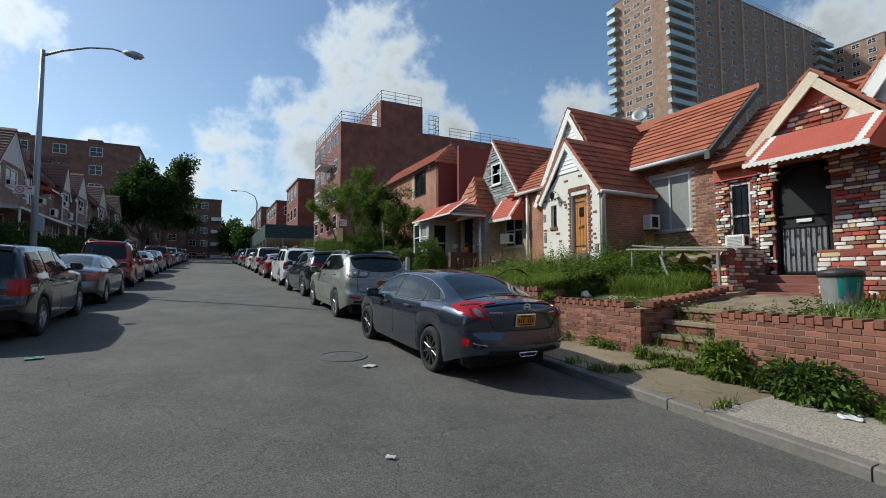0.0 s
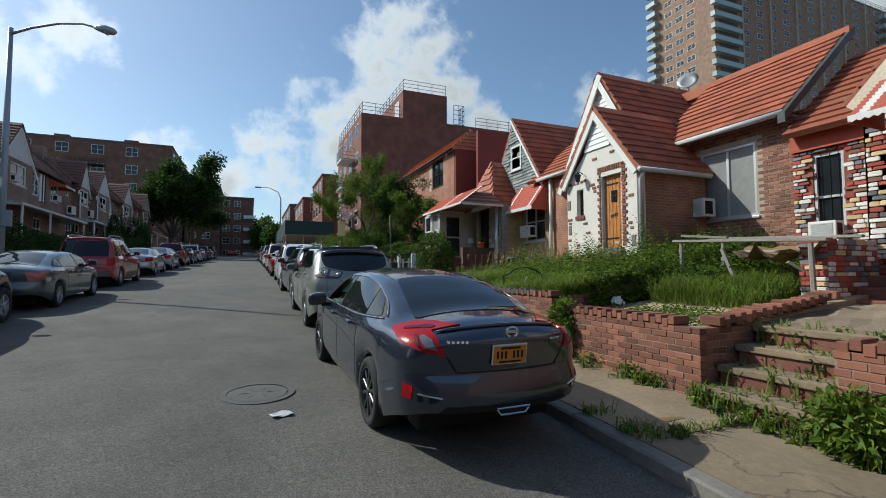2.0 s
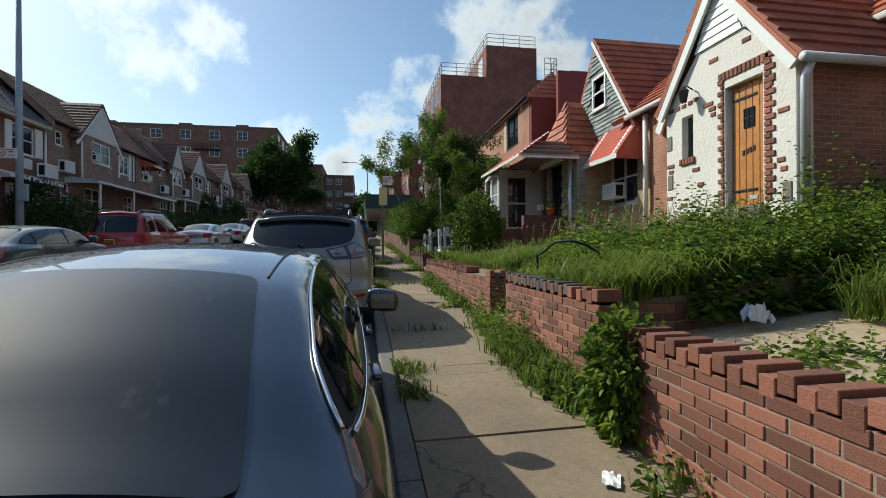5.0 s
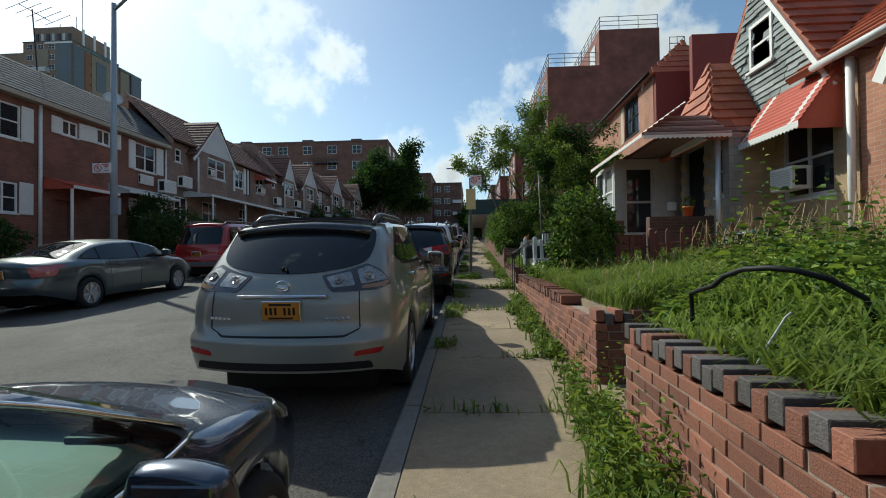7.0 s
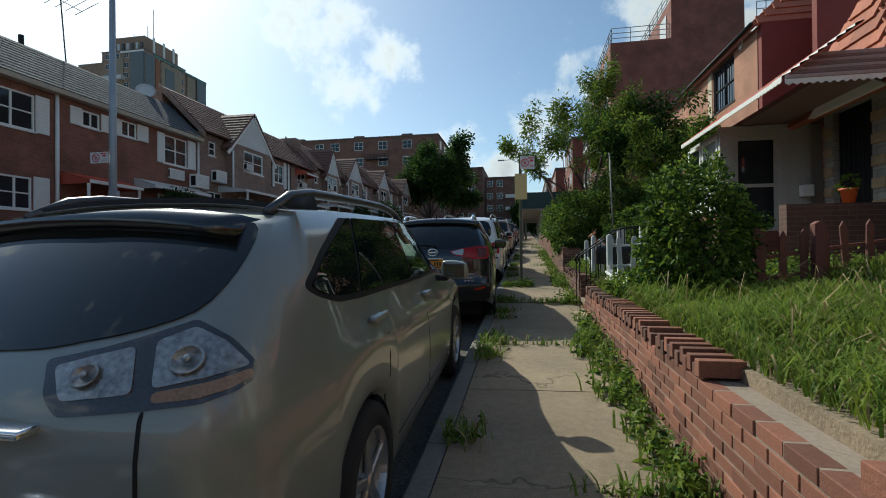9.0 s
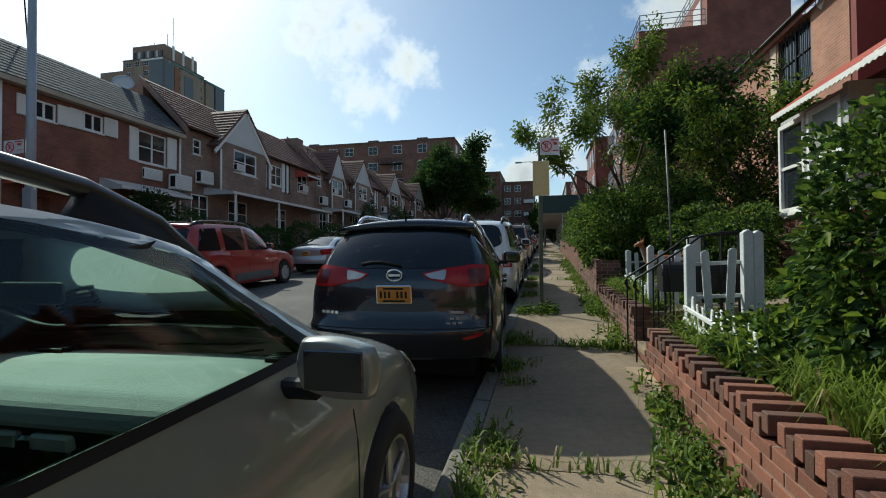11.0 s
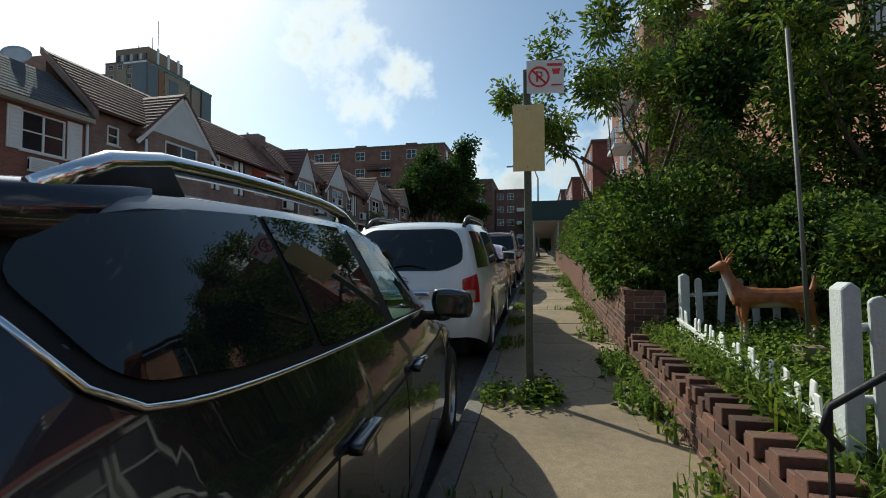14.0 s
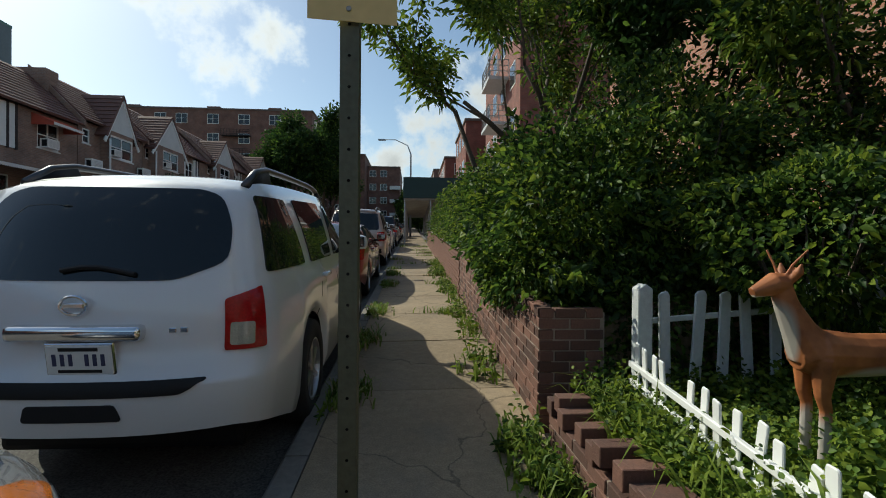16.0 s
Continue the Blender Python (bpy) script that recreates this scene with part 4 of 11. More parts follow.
bm = B()
wall_x(bm, VX + 0.02, VX + 0.3, VY0, VY1, 0.9, 4.3, [(4.32, 5.3, 0.9, 3.75)])
box(bm, VX + 0.02, MX + 0.1, VY1 - 0.25, VY1, 0.9, 4.3)
box(bm, VX + 0.02, MX + 0.1, VY0, VY0 + 0.25, 0.9, 4.3)
part("porch_wall", bm, mat("dark_red_mortar", (0.26, 0.075, 0.05), 0.9), house_m)
bm = B()
gable_face(bm, VX + 0.02, 0.2, VY0 + 0.1, VY1 - 0.1, 4.2, VYM, 5.3)
part("gable_wall", bm, mat("bright_red_paint", (0.45, 0.085, 0.045), 0.7), house_m)
roof_slope(house_m, (VX - 0.15, VY1 + 0.12, 4.1), (13.4, VY1 + 0.12, 4.1), (13.4, VYM, 5.42), (VX - 0.15, VYM, 5.42), singly=False)
roof_slope(house_m, (13.4, VY0 - 0.12, 4.1), (VX - 0.15, VY0 - 0.12, 4.1), (VX - 0.15, VYM, 5.42), (13.4, VYM, 5.42), singly=False)
bm = B()
rake(bm, (VX - 0.1, VY0 - 0.12, 4.08), (VX - 0.1, VYM, 5.39), 0.2)
rake(bm, (VX - 0.105, VY1 + 0.12, 4.08), (VX - 0.105, VYM, 5.39), 0.2)
part("barge_board", bm, mat("cream_paint", (0.66, 0.56, 0.42), 0.7), house_m)
awning(house_m, VX - 0.12, 9.2, 3.35, 5.3, 4.34, 3.68, n=11, valance=0.085)
iron_door = thing("door_2", "black iron security door with scrollwork, arched top", "door", kind="structure")
bm = B()
prism(bm, [(VX + 0.14, y, z) for y, z in arch(4.32, 5.3, 1.55, 3.74)], (0.04, 0, 0))
part("leaf", bm, IRON, iron_door)
bm = B()
pts = arch(4.35, 5.27, 1.58, 3.71)
tube(bm, [(VX + 0.1, y, z) for y, z in pts], 0.03, 6)
part("door_frame", bm, IRON, iron_door)
for k in range(9):
    y = 4.45 + k * 0.09
    bm = B()
    tube(bm, [(VX + 0.11, y, 1.6), (VX + 0.11, y, 2.5)], 0.008, 5)
    part("bar", bm, IRON, iron_door)
# Backing plate, its colour made paler for the sky reflected in it.
bm = B()
box(bm, VX + 0.125, VX + 0.135, 4.44, 5.2, 1.62, 2.5)
part("lower_panel", bm, mat("backing_with_sky_reflection", (0.2, 0.2, 0.21), 0.5, 0.3, 8), iron_door)
for k in range(8):
    bm = B()
    y, z = 4.5 + 0.09 * k, 2.26 if k % 2 else 1.9
    tube(bm, [(VX + 0.105, y + (0.045 - 0.0035 * i) * math.cos(i * 0.62), z + 0.011 * i + 0.05 * math.sin(i * 0.62)) for i in range(13)], 0.007, 5)
    part("scroll", bm, IRON, iron_door)
bm = B()
for z in (1.6, 2.5, 2.72):
    box(bm, VX + 0.09, VX + 0.13, 4.36, 5.26, z - 0.02, z + 0.02)
part("cross_rail", bm, IRON, iron_door)
bm = B()
box(bm, VX + 0.1, VX + 0.13, 4.68, 4.94, 2.58, 2.645)
part("number_bar", bm, AWNW, iron_door)
bm = B()
for k in range(3):
    bbox(bm, VX - 0.3 - 0.3 * k, VX + 0.05, 4.0, 5.75, 1.0, 1.55 - 0.16 * k, 0.02)
solid("front_steps", bm, BR_RED, "brick front steps with stone edging", "steps", kind="structure")
mosaic_cols = [mat("mosaic_red", (0.36, 0.07, 0.05), 0.8, rand=0.3), mat("mosaic_white", (0.7, 0.66, 0.6), 0.8, rand=0.15), mat("mosaic_cream", (0.6, 0.45, 0.24), 0.8, rand=0.2),
               mat("mosaic_slate", (0.16, 0.16, 0.18), 0.8, rand=0.4), mat("mosaic_brown", (0.2, 0.09, 0.06), 0.8, rand=0.4)]
rnd = random.Random(5)
stone_me = []
for m_ in mosaic_cols:
    bm = B()
    bbox(bm, 0, 1, 0, 1, 0, 1, 0.12, 1)
    me = bpy.data.meshes.new("stone")
    bmesh.ops.recalc_face_normals(bm, faces=bm.faces)
    bm.to_mesh(me)
    bm.free()
    me.materials.append(m_)
    stone_me.append(me)


def mosaic(parent, x, y0, y1, z0, z1, skip=(), axis="x"):
    z = z0
    while z < z1 - 0.04:
        h = rnd.uniform(0.06, 0.09)
        y = y0
        while y < y1 - 0.05:
            w = min(rnd.uniform(0.1, 0.29), y1 - y)
            if not any(a < y + w / 2 < b and c < z + h / 2 < d for a, b, c, d in skip):
                st = new("stone", rnd.choices(stone_me, (4, 4, 2, 3, 3))[0])
                st.parent = parent
                dp = rnd.uniform(0.03, 0.06)
                if axis == "x":
                    st.matrix_local = Matrix.LocRotScale((x - dp + 0.03, y + 0.005, z + 0.005), None, (dp, w - 0.016, h - 0.014))
                else:
                    st.matrix_local = Matrix.LocRotScale((y + 0.005, x - dp + 0.03, z + 0.005), None, (w - 0.016, dp, h - 0.014))
            y += w
        z += h


for z_, a_, b_ in ((4.36, 3.75, 5.2), (4.46, 3.85, 5.1), (4.56, 4.0, 4.95), (4.66, 4.1, 4.85), (4.76, 4.2, 4.75)):
    mosaic(house_m, VX, a_, b_, z_, z_ + 0.09)
mosaic(house_m, MX, 5.62, 7.56, 1.3, 3.97, [(6.66, 7.26, 2.15, 3.92)])
mosaic(house_m, VX, VY0, 5.58, 1.1, 4.1, [(4.28, 5.34, 1.0, 3.4), (4.4, 5.2, 3.3, 3.8)])
bm = B()
bbox(bm, 9.0, 10.2, 5.5, 5.85, 1.0, 2.05, 0.02)
part("pier", bm, mat("dark_red_mortar", (0.26, 0.075, 0.05), 0.9), house_m)
mosaic(house_m, 9.0, 5.5, 5.86, 1.1, 2.02)
mosaic(house_m, 5.5, 9.0, 10.2, 1.1, 2.02, axis="y")
bm = B()
bbox(bm, 8.9, 10.0, 3.1, 4.0, 1.0, 1.95, 0.02)
part("pier", bm, mat("dark_red_mortar", (0.26, 0.075, 0.05), 0.9), house_m)
mosaic(house_m, 8.9, 3.1, 4.0, 1.1, 1.92)

# White-sided gable next door
house_w = thing("house", "cottage with a tall white-sided gable and red tile roof", "house", group="cottages on the raised side")
bm = B()
wall_x(bm, 10.3, 10.6, -0.8, 3.3, 0.9, 4.3)
part("wall", bm, BR_BROWN, house_w)
bm = B()
gable_face(bm, 10.3, 0.25, -0.9, 3.9, 4.3, 1.6, 7.9)
part("gable_wall", bm, WHITE, house_w)
siding(house_w, 10.29, -0.75, 3.85, 4.3, 1.6, 7.8, pitch=0.2)
roof_slope(house_w, (10.1, 4.2, 4.1), (14.5, 4.2, 4.1), (14.5, 1.6, 8.05), (10.1, 1.6, 8.05), singly=False)
bm = B()
rake(bm, (10.15, 4.2, 4.08), (10.15, 1.6, 8.02), 0.22)
rake(bm, (10.155, -1.2, 4.08), (10.155, 1.6, 8.02), 0.22)
part("barge_board", bm, WHITE, house_w)
bm = B()
box(bm, 10.6, 20, -6, 3.2, 0.9, 4.3)
part("rear_block", bm, BR_BROWN, house_w)

# Slate-gabled beige house
house_s = thing("house", "beige brick cottage with a grey slate gable and red awning", "house", group="cottages on the raised side")
SX = 11.15
bm = B()
wall_x(bm, SX, SX + 0.25, 14.5, 18.6, 1.2, 4.72, [(15.0, 16.25, 2.75, 4.1)])
part("wall", bm, BR_BEIGE, house_s, "beige brick wall")
window(house_s, SX + 0.06, 15.0, 16.25, 2.75, 4.1, style="double", frame_mat=GUTTER)
ac_unit(SX - 0.02, 15.47, 16.06, 2.88, 3.28, depth=0.32)
bm = B()
gable_face(bm, SX, 0.25, 14.95, 18.65, 4.62, 16.92, 7.44)
part("gable_wall", bm, SLATE, house_s)
z = 4.66
row = 0
rnd = random.Random(9)
while z < 7.32:
    k = (7.42 - z) / (7.42 - 4.62)
    ya, yb = 16.92 - 1.93 * k, 16.92 + 1.7 * k
    y = ya
    while y < yb - 0.05:
        w = min(rnd.uniform(0.3, 0.75), yb - y)
        if not (16.34 < y + w / 2 < 17.2 and 5.4 < z < 6.52):
            bm = B()
            dz = rnd.uniform(-0.012, 0.012)
            prism(bm, [(SX - rnd.uniform(0.03, 0.045), y, z + dz), (SX - 0.008, y, z + 0.13), (SX, y, z + 0.13), (SX, y, z)], (0, w - 0.008, rnd.uniform(-0.012, 0.012)))
            part("shake", bm, SLATE, house_s)
        y += w
    z += 0.115
window(house_s, SX - 0.03, 16.4, 17.13, 5.52, 6.46, pane=BLIND, style="sash", fw=0.07)
roof_slope(house_s, (14.6, 14.75, 4.45), (SX - 0.12, 14.75, 4.45), (SX - 0.12, 16.92, 7.52), (14.6, 16.92, 7.52))
roof_slope(house_s, (SX - 0.02, 18.85, 4.45), (14.6, 18.85, 4.45), (14.6, 16.92, 7.52), (SX - 0.02, 16.92, 7.52), singly=False)
bm = B()
rake(bm, (SX - 0.1, 14.75, 4.43), (SX - 0.1, 16.92, 7.49), 0.09)
part("barge_board", bm, WHITE, house_s)
awning(house_s, SX, 10.47, 14.78, 16.55, 4.8, 3.86, n=11, bands=(0.12, 0.88))

# Porch house: tiled vestibule, metal awnings and a glazed porch
house_p = thing("house", "stone-fronted cottage with tiled vestibule and glazed porch", "house", group="cottages on the raised side")
STONEW = brick_mat("grey_stone_courses", (0.36, 0.34, 0.3), (0.26, 0.25, 0.23), (0.2, 0.19, 0.17), 0.42, 0.16, 0.012)
bm = B()
wall_x(bm, 10.4, 10.65, 17.6, 19.65, 1.4, 4.3, [(17.85, 18.12, 3.1, 4.1), (18.57, 19.43, 2.2, 4.28)])
part("wall", bm, STONEW, house_p, "grey stone wall")
window(house_p, 10.45, 17.85, 18.12, 3.1, 4.1, style="sash", frame_mat=GUTTER)
bm = B()
box(bm, 10.653, 12.6, 17.6, 17.85, 1.4, 4.28)
part("side_wall", bm, BR_BEIGE, house_p, "beige brick side wall")
for z in (2.3, 2.62, 2.94, 3.26, 3.58, 3.9):
    for y0, y1 in ((18.3, 18.56), (19.44, 19.64)):
        bm = B()
        bbox(bm, 10.37, 10.41, y0, y1, z, z + 0.15, 0.008, 1)
        part("quoin", bm, BR_BEIGE, house_p)
roof_slope(house_p, (13.4, 17.65, 4.2), (10.1, 17.65, 4.2), (10.75, 19.0, 6.15), (13.4, 19.0, 6.15))
roof_slope(house_p, (10.1, 17.65, 4.2), (10.1, 20.35, 4.2), (10.75, 19.0, 6.15))
roof_slope(house_p, (10.1, 20.35, 4.2), (13.4, 20.35, 4.2), (13.4, 19.0, 6.15), (10.75, 19.0, 6.15), singly=False)
bm = B()
gable_face(bm, 10.02, 0.08, 17.75, 19.4, 4.2, 18.55, 4.75)
part("gable_trim", bm, WHITE, house_p)
bm = B()
box(bm, 11.0, 20, 20.9, 23.3, 1.4, 4.6)
box(bm, 10.66, 20, 17.86, 20.9, 1.4, 4.25)
part("rear_block", bm, BR_BROWN, house_p)
# glazed porch
# Dingy white paint, its colour greyed further for the porch's own shade.
DINGY_SHADED = mat("dingy_shaded_white_paint", (0.4, 0.4, 0.38), 0.7, 0.15, 5, 0.2, 60, stain=0.3, stain_col=(0.25, 0.24, 0.22))
bm = B()
box(bm, 8.97, 10.66, 20.1, 21.85, 1.5, 2.78)
part("porch_base", bm, BR_RED, house_p, "dark brick porch base")
bm = B()
box(bm, 9.04, 10.66, 20.18, 21.85, 2.78, 4.3)
part("porch_wall", bm, DINGY_SHADED, house_p)
window(house_p, 8.97, 20.2, 20.96, 2.88, 4.2, pane=SCREEN, style="sash", sill=True, fw=0.06)
window(house_p, 8.97, 21.03, 21.75, 2.88, 4.2, pane=GLASS, style="sash", sill=True, fw=0.06)
bm = B()
box(bm, 9.0, 9.005, 20.27, 20.89, 2.95, 3.52)
part("window_blind", bm, BLIND, house_p, "lowered grey blind")
for k in range(14):
    bm = B()
    box(bm, 8.993, 8.999, 20.27, 20.89, 2.96 + 0.04 * k, 2.985 + 0.04 * k)
    part("blind_slat", bm, BLIND, house_p)
for x0, x1, z0, z1 in ((8.95, 9.06, 2.78, 4.3), (10.18, 10.4, 2.2, 4.3), (9.06, 10.18, 4.1, 4.3), (9.06, 9.18, 2.78, 4.1), (9.9, 10.18, 2.4, 4.1)):
    bm = B()
    box(bm, x0, x1, 20.04, 20.14, z0, z1)
    part("porch_post", bm, DINGY_SHADED, house_p)
bm = B()
for a_, b_, c_, d_ in ((9.18, 9.25, 2.42, 4.1), (9.83, 9.9, 2.42, 4.1), (9.25, 9.83, 4.04, 4.1), (9.25, 9.83, 3.2, 3.26), (9.25, 9.83, 2.42, 2.48)):
    box(bm, a_, b_, 20.06, 20.11, c_, d_)
pw = part("porch_window", bm, DINGY_SHADED, house_p)
for z0, z1 in ((2.48, 3.2), (3.26, 4.04)):
    bm = B()
    box(bm, 9.25, 9.83, 20.08, 20.09, z0, z1)
    part("pane", bm, GLASS, pw)
bm = B()
bbox(bm, 10.2, 10.38, 19.9, 20.02, 3.0, 3.2, 0.01)
part("letter_box", bm, VINYL, house_p)
awning(house_p, 9.65, 8.72, 17.5, 21.4, 4.95, 4.28, n=9, bands=(0.03, 0.45), valance=0.07, sides=False)
bm = B()
box(bm, 9.3, 11.0, 17.6, 21.3, 4.32, 4.4)
part("porch_roof", bm, AWNB, house_p)
# the end awning, facing down the street
aw = B()
prism(aw, [(8.75, 17.5, 4.25), (10.4, 17.5, 4.25), (10.2, 18.1, 4.78), (9.5, 18.1, 4.78)], (0, 0.02, 0.01))
enda = part("end_awning", aw, AWNB, house_p, "brown and white ribbed end awning")
for k in range(7):
    bm = B()
    f = k / 7
    z = 4.25 + 0.53 * f
    y = 17.49 + 0.6 * f
    xa, xb = 8.75 + 0.75 * f, 10.4 - 0.2 * f
    bbox(bm, xa, xb, y - 0.02, y + 0.02, z, z + 0.05, 0.008, 1)
    part("rib", bm, AWNB if k % 2 else mat("pale_awning_rib", (0.36, 0.28, 0.26), 0.6), enda)
bm = B()
for k in range(18):
    xa, xb = 8.75 + k * 0.0917, 8.75 + (k + 1) * 0.0917
    prism(bm, [(xa, 17.48, 4.26), (xb, 17.48, 4.26), (xb, 17.48, 4.2), ((xa + xb) / 2, 17.48, 4.17), (xa, 17.48, 4.2)], (0, 0.012, 0))
tagged(part("valance", bm, AWNW, enda), kind="stuff")
gate_door = thing("door_3", "black iron security door under the porch awning", "door", kind="structure")
bm = B()
box(bm, 10.5, 10.55, 18.58, 19.42, 2.2, 4.3)
part("leaf", bm, IRON, gate_door)
for k in range(8):
    bm = B()
    tube(bm, [(10.46, 18.63 + 0.105 * k, 2.25), (10.46, 18.63 + 0.105 * k, 4.25)], 0.012, 5)
    part("bar", bm, IRON, gate_door)

downpipe(house_p, [(10.25, 17.72, 4.2), (10.25, 17.72, 1.6)], 0.055, ALU)
house_p.location = gate_door.location = (-0.1, -1.15, -0.17)

# Two-storey brick house with the painted side wall
house_r = thing("house", "two-storey orange brick house with red painted side wall", "house", group="cottages on the raised side")
bm = B()
wall_x(bm, 11.6, 11.85, 23.3, 33, 1.6, 8.1, [(24.8, 26.45, 6.5, 8.0)])
part("wall", bm, BR_ORANGE, house_r, "orange brick front")
window(house_r, 11.65, 24.8, 26.45, 6.5, 7.95, style="double", frame_mat=IRON)
for k in range(9):
    bm = B()
    tube(bm, [(11.57, 24.9 + 0.18 * k, 6.5), (11.57, 24.9 + 0.18 * k, 7.95)], 0.012, 5)
    part("window_bar", bm, IRON, house_r)
bm = B()
box(bm, 11.58, 11.6, 26.55, 26.9, 6.4, 8.0)
part("shutter", bm, mat("pale_shutter", (0.5, 0.4, 0.28), 0.7), house_r)
bm = B()
box(bm, 11.62, 20, 23.1, 23.3, 1.6, 8.15)
part("side_wall", bm, REDWALL, house_r, "dark red painted side wall")
bm = B()
box(bm, 12.34, 20, 21.9, 22.1, 1.6, 8.88)
part("parapet", bm, REDWALL, house_r)
roof_slope(house_r, (11.4, 33, 8.1), (11.4, 23.15, 8.1), (12.9, 23.8, 9.5), (12.9, 33, 9.5), singly=False)
roof_slope(house_r, (11.4, 23.15, 8.1), (13.6, 23.15, 8.1), (12.9, 23.8, 9.5), singly=False)
bm = B()
box(bm, 11.85, 20, 23.3, 33, 1.6, 8.1)
part("rear_block", bm, BR_BROWN, house_r)
gutter(house_r, (11.36, 23.1, 8.1), (11.36, 33, 8.1), 0.06, IRON)
bm = B()
prism(bm, [(11.58, 24.32, 7.85), (11.58, 24.5, 8.03), (11.58, 24.32, 8.21), (11.58, 24.14, 8.03)], (0.03, 0, 0))
part("plaque", bm, WHITE, house_r)
house_r.location = (0.3, 1.0, 0.15)

# ---- apartment blocks ----


def block(name, label, x0, x1, y0, y1, z0, z1, material, faces, win_w=1.5, win_h=1.45, storey=2.9, sill=0.95, group="", skip_rows=0, pair=True, cap=True):
    """A flat-roofed block with rows of windows; faces: (side, first, last, step)."""
    ob = thing(name, label, "building", group=group)
    bm = B()
    box(bm, x0, x1, y0, y1, z0, z1)
    part("wall", bm, material, ob)
    if cap:
        bm = B()
        box(bm, x0 - 0.12, x1 + 0.12, y0 - 0.12, y1 + 0.12, z1, z1 + 0.25)
        part("cornice", bm, mat("dark_coping", (0.13, 0.1, 0.085), 0.8), ob)
    for side, a, b, step in faces:
        w = B()
        box(w, -win_w / 2, win_w / 2, 0, 0.06, 0, win_h)
        nf = len(w.faces)
        nx = 2 if pair else 1
        for i in range(nx):
            pa, pb = -win_w / 2 + 0.08 + (win_w - 0.08) * i / nx, -win_w / 2 + (win_w - 0.08) * (i + 1) / nx
            box(w, pa, pb, -0.02, 0.02, 0.08, win_h / 2 - 0.03)
            box(w, pa, pb, -0.02, 0.02, win_h / 2 + 0.03, win_h - 0.08)
        bmesh.ops.recalc_face_normals(w, faces=w.faces)
        w.faces.ensure_lookup_table()
        for f in w.faces[nf:]:
            f.material_index = 1
        wm = bpy.data.meshes.new("window")
        w.to_mesh(wm)
        w.free()
        wm.materials.append(WHITE)
        wm.materials.append(GLASS)
        z = z1 - storey + sill - 0.35 + 0.25
        while z > z0 + skip_rows:
            p = a
            while p <= b:
                if side == "y0":
                    m = pose(p, y0 - 0.03, z)
                elif side == "x0":
                    m = pose(x0 - 0.03, p, z, 0, 0, -90)
                elif side == "x1":
                    m = pose(x1 + 0.03, p, z, 0, 0, 90)
                o = new("window", wm)
                o.parent = ob
                o.matrix_local = m
                p += step
            z -= storey
    return ob


def railing(parent, pts, h=1.1, step=1.2, r=0.03, mat_=GALV, infill=3):
    """A pipe railing through points."""
    for p, q in zip(pts, pts[1:]):
        p, q = Vector(p), Vector(q)
        bm = B()
        for k in range(1, infill + 1):
            z = Vector((0, 0, h * k / infill))
            tube(bm, [p + z, q + z], r, 5)
        n = max(1, int((q - p).length / step))
        for i in range(n + 1):
            c = p.lerp(q, i / n)
            tube(bm, [c, c + Vector((0, 0, h))], r, 5)
        tagged(part("railing", bm, mat_, parent), kind="stuff")


apt_r = block("apartment_building", "red brick apartment block with roof railings and balconies", 11.6, 34, 45.5, 58, 2.0, 17.2, BR_RED, [("x0", 47.5, 57, 3.0)], cap=False)
bm = B()
box(bm, 15.8, 20.6, 45.5, 56, 17.2, 20.1)
part("penthouse", bm, BR_RED, apt_r)
bm = B()
box(bm, 15.74, 15.8, 46.6, 48.2, 17.4, 19.4)
part("penthouse_window", bm, BLIND, apt_r)
railing(apt_r, [(15.7, 45.6, 17.2), (11.7, 45.6, 17.2), (11.7, 57.8, 17.2)])
railing(apt_r, [(20.5, 45.6, 20.1), (15.9, 45.6, 20.1), (15.9, 55.8, 20.1)])
railing(apt_r, [(33.5, 45.6, 17.2), (24.0, 45.6, 17.2)])
railing(apt_r, [(21.6, 46.0, 16.9), (22.8, 46.0, 16.9), (22.8, 47.2, 16.9)], h=2.6, mat_=mat("blue_grey_steel", (0.1, 0.13, 0.2), 0.5), infill=5, step=0.4)
for k in range(4):
    bm = B()
    box(bm, 10.3, 11.6, 48.8, 51.8, 13.2 - 2.9 * k, 13.4 - 2.9 * k)
    bal = part("balcony", bm, GUTTER, apt_r)
    railing(apt_r, [(11.6, 48.85, 13.4 - 2.9 * k), (10.35, 48.85, 13.4 - 2.9 * k), (10.35, 51.75, 13.4 - 2.9 * k), (11.6, 51.75, 13.4 - 2.9 * k)], step=0.5)
block("apartment_building", "red brick apartment house with stepped roof", 10.6, 30, 64, 74, 2, 14.6, BR_RED, [("x0", 66, 73, 3), ("y0", 14, 28, 4)])
block("apartment_building", "red brick apartment house with stone bands", 9.6, 28, 78, 92, 3, 13.6, BR_RED, [("x0", 80, 91, 3), ("y0", 11.5, 26, 4)])
block("apartment_building", "dark brick house far down the street", 9.0, 26, 96, 120, 4, 15.0, BR_APT, [("x0", 98, 118, 4), ("y0", 11, 24, 4)])
apt_l = block("apartment_building", "six-storey brown brick apartment house with flat roof", -46, -12, 101.4, 125, 3, 25.6, BR_APT, [("y0", -43.5, -37, 6.0), ("y0", -34.0, -14, 5.2), ("x1", 104, 122, 5)], win_w=1.9, win_h=1.7, storey=3.3)
for z in (21.0, 17.7, 14.4):
    bm = B()
    box(bm, -27.2, -22.4, 100.4, 101.35, z, z + 0.12)
    part("fire_escape", bm, IRON, apt_l)
    railing(apt_l, [(-27.2, 100.45, z), (-22.4, 100.45, z)], step=0.5, mat_=IRON)
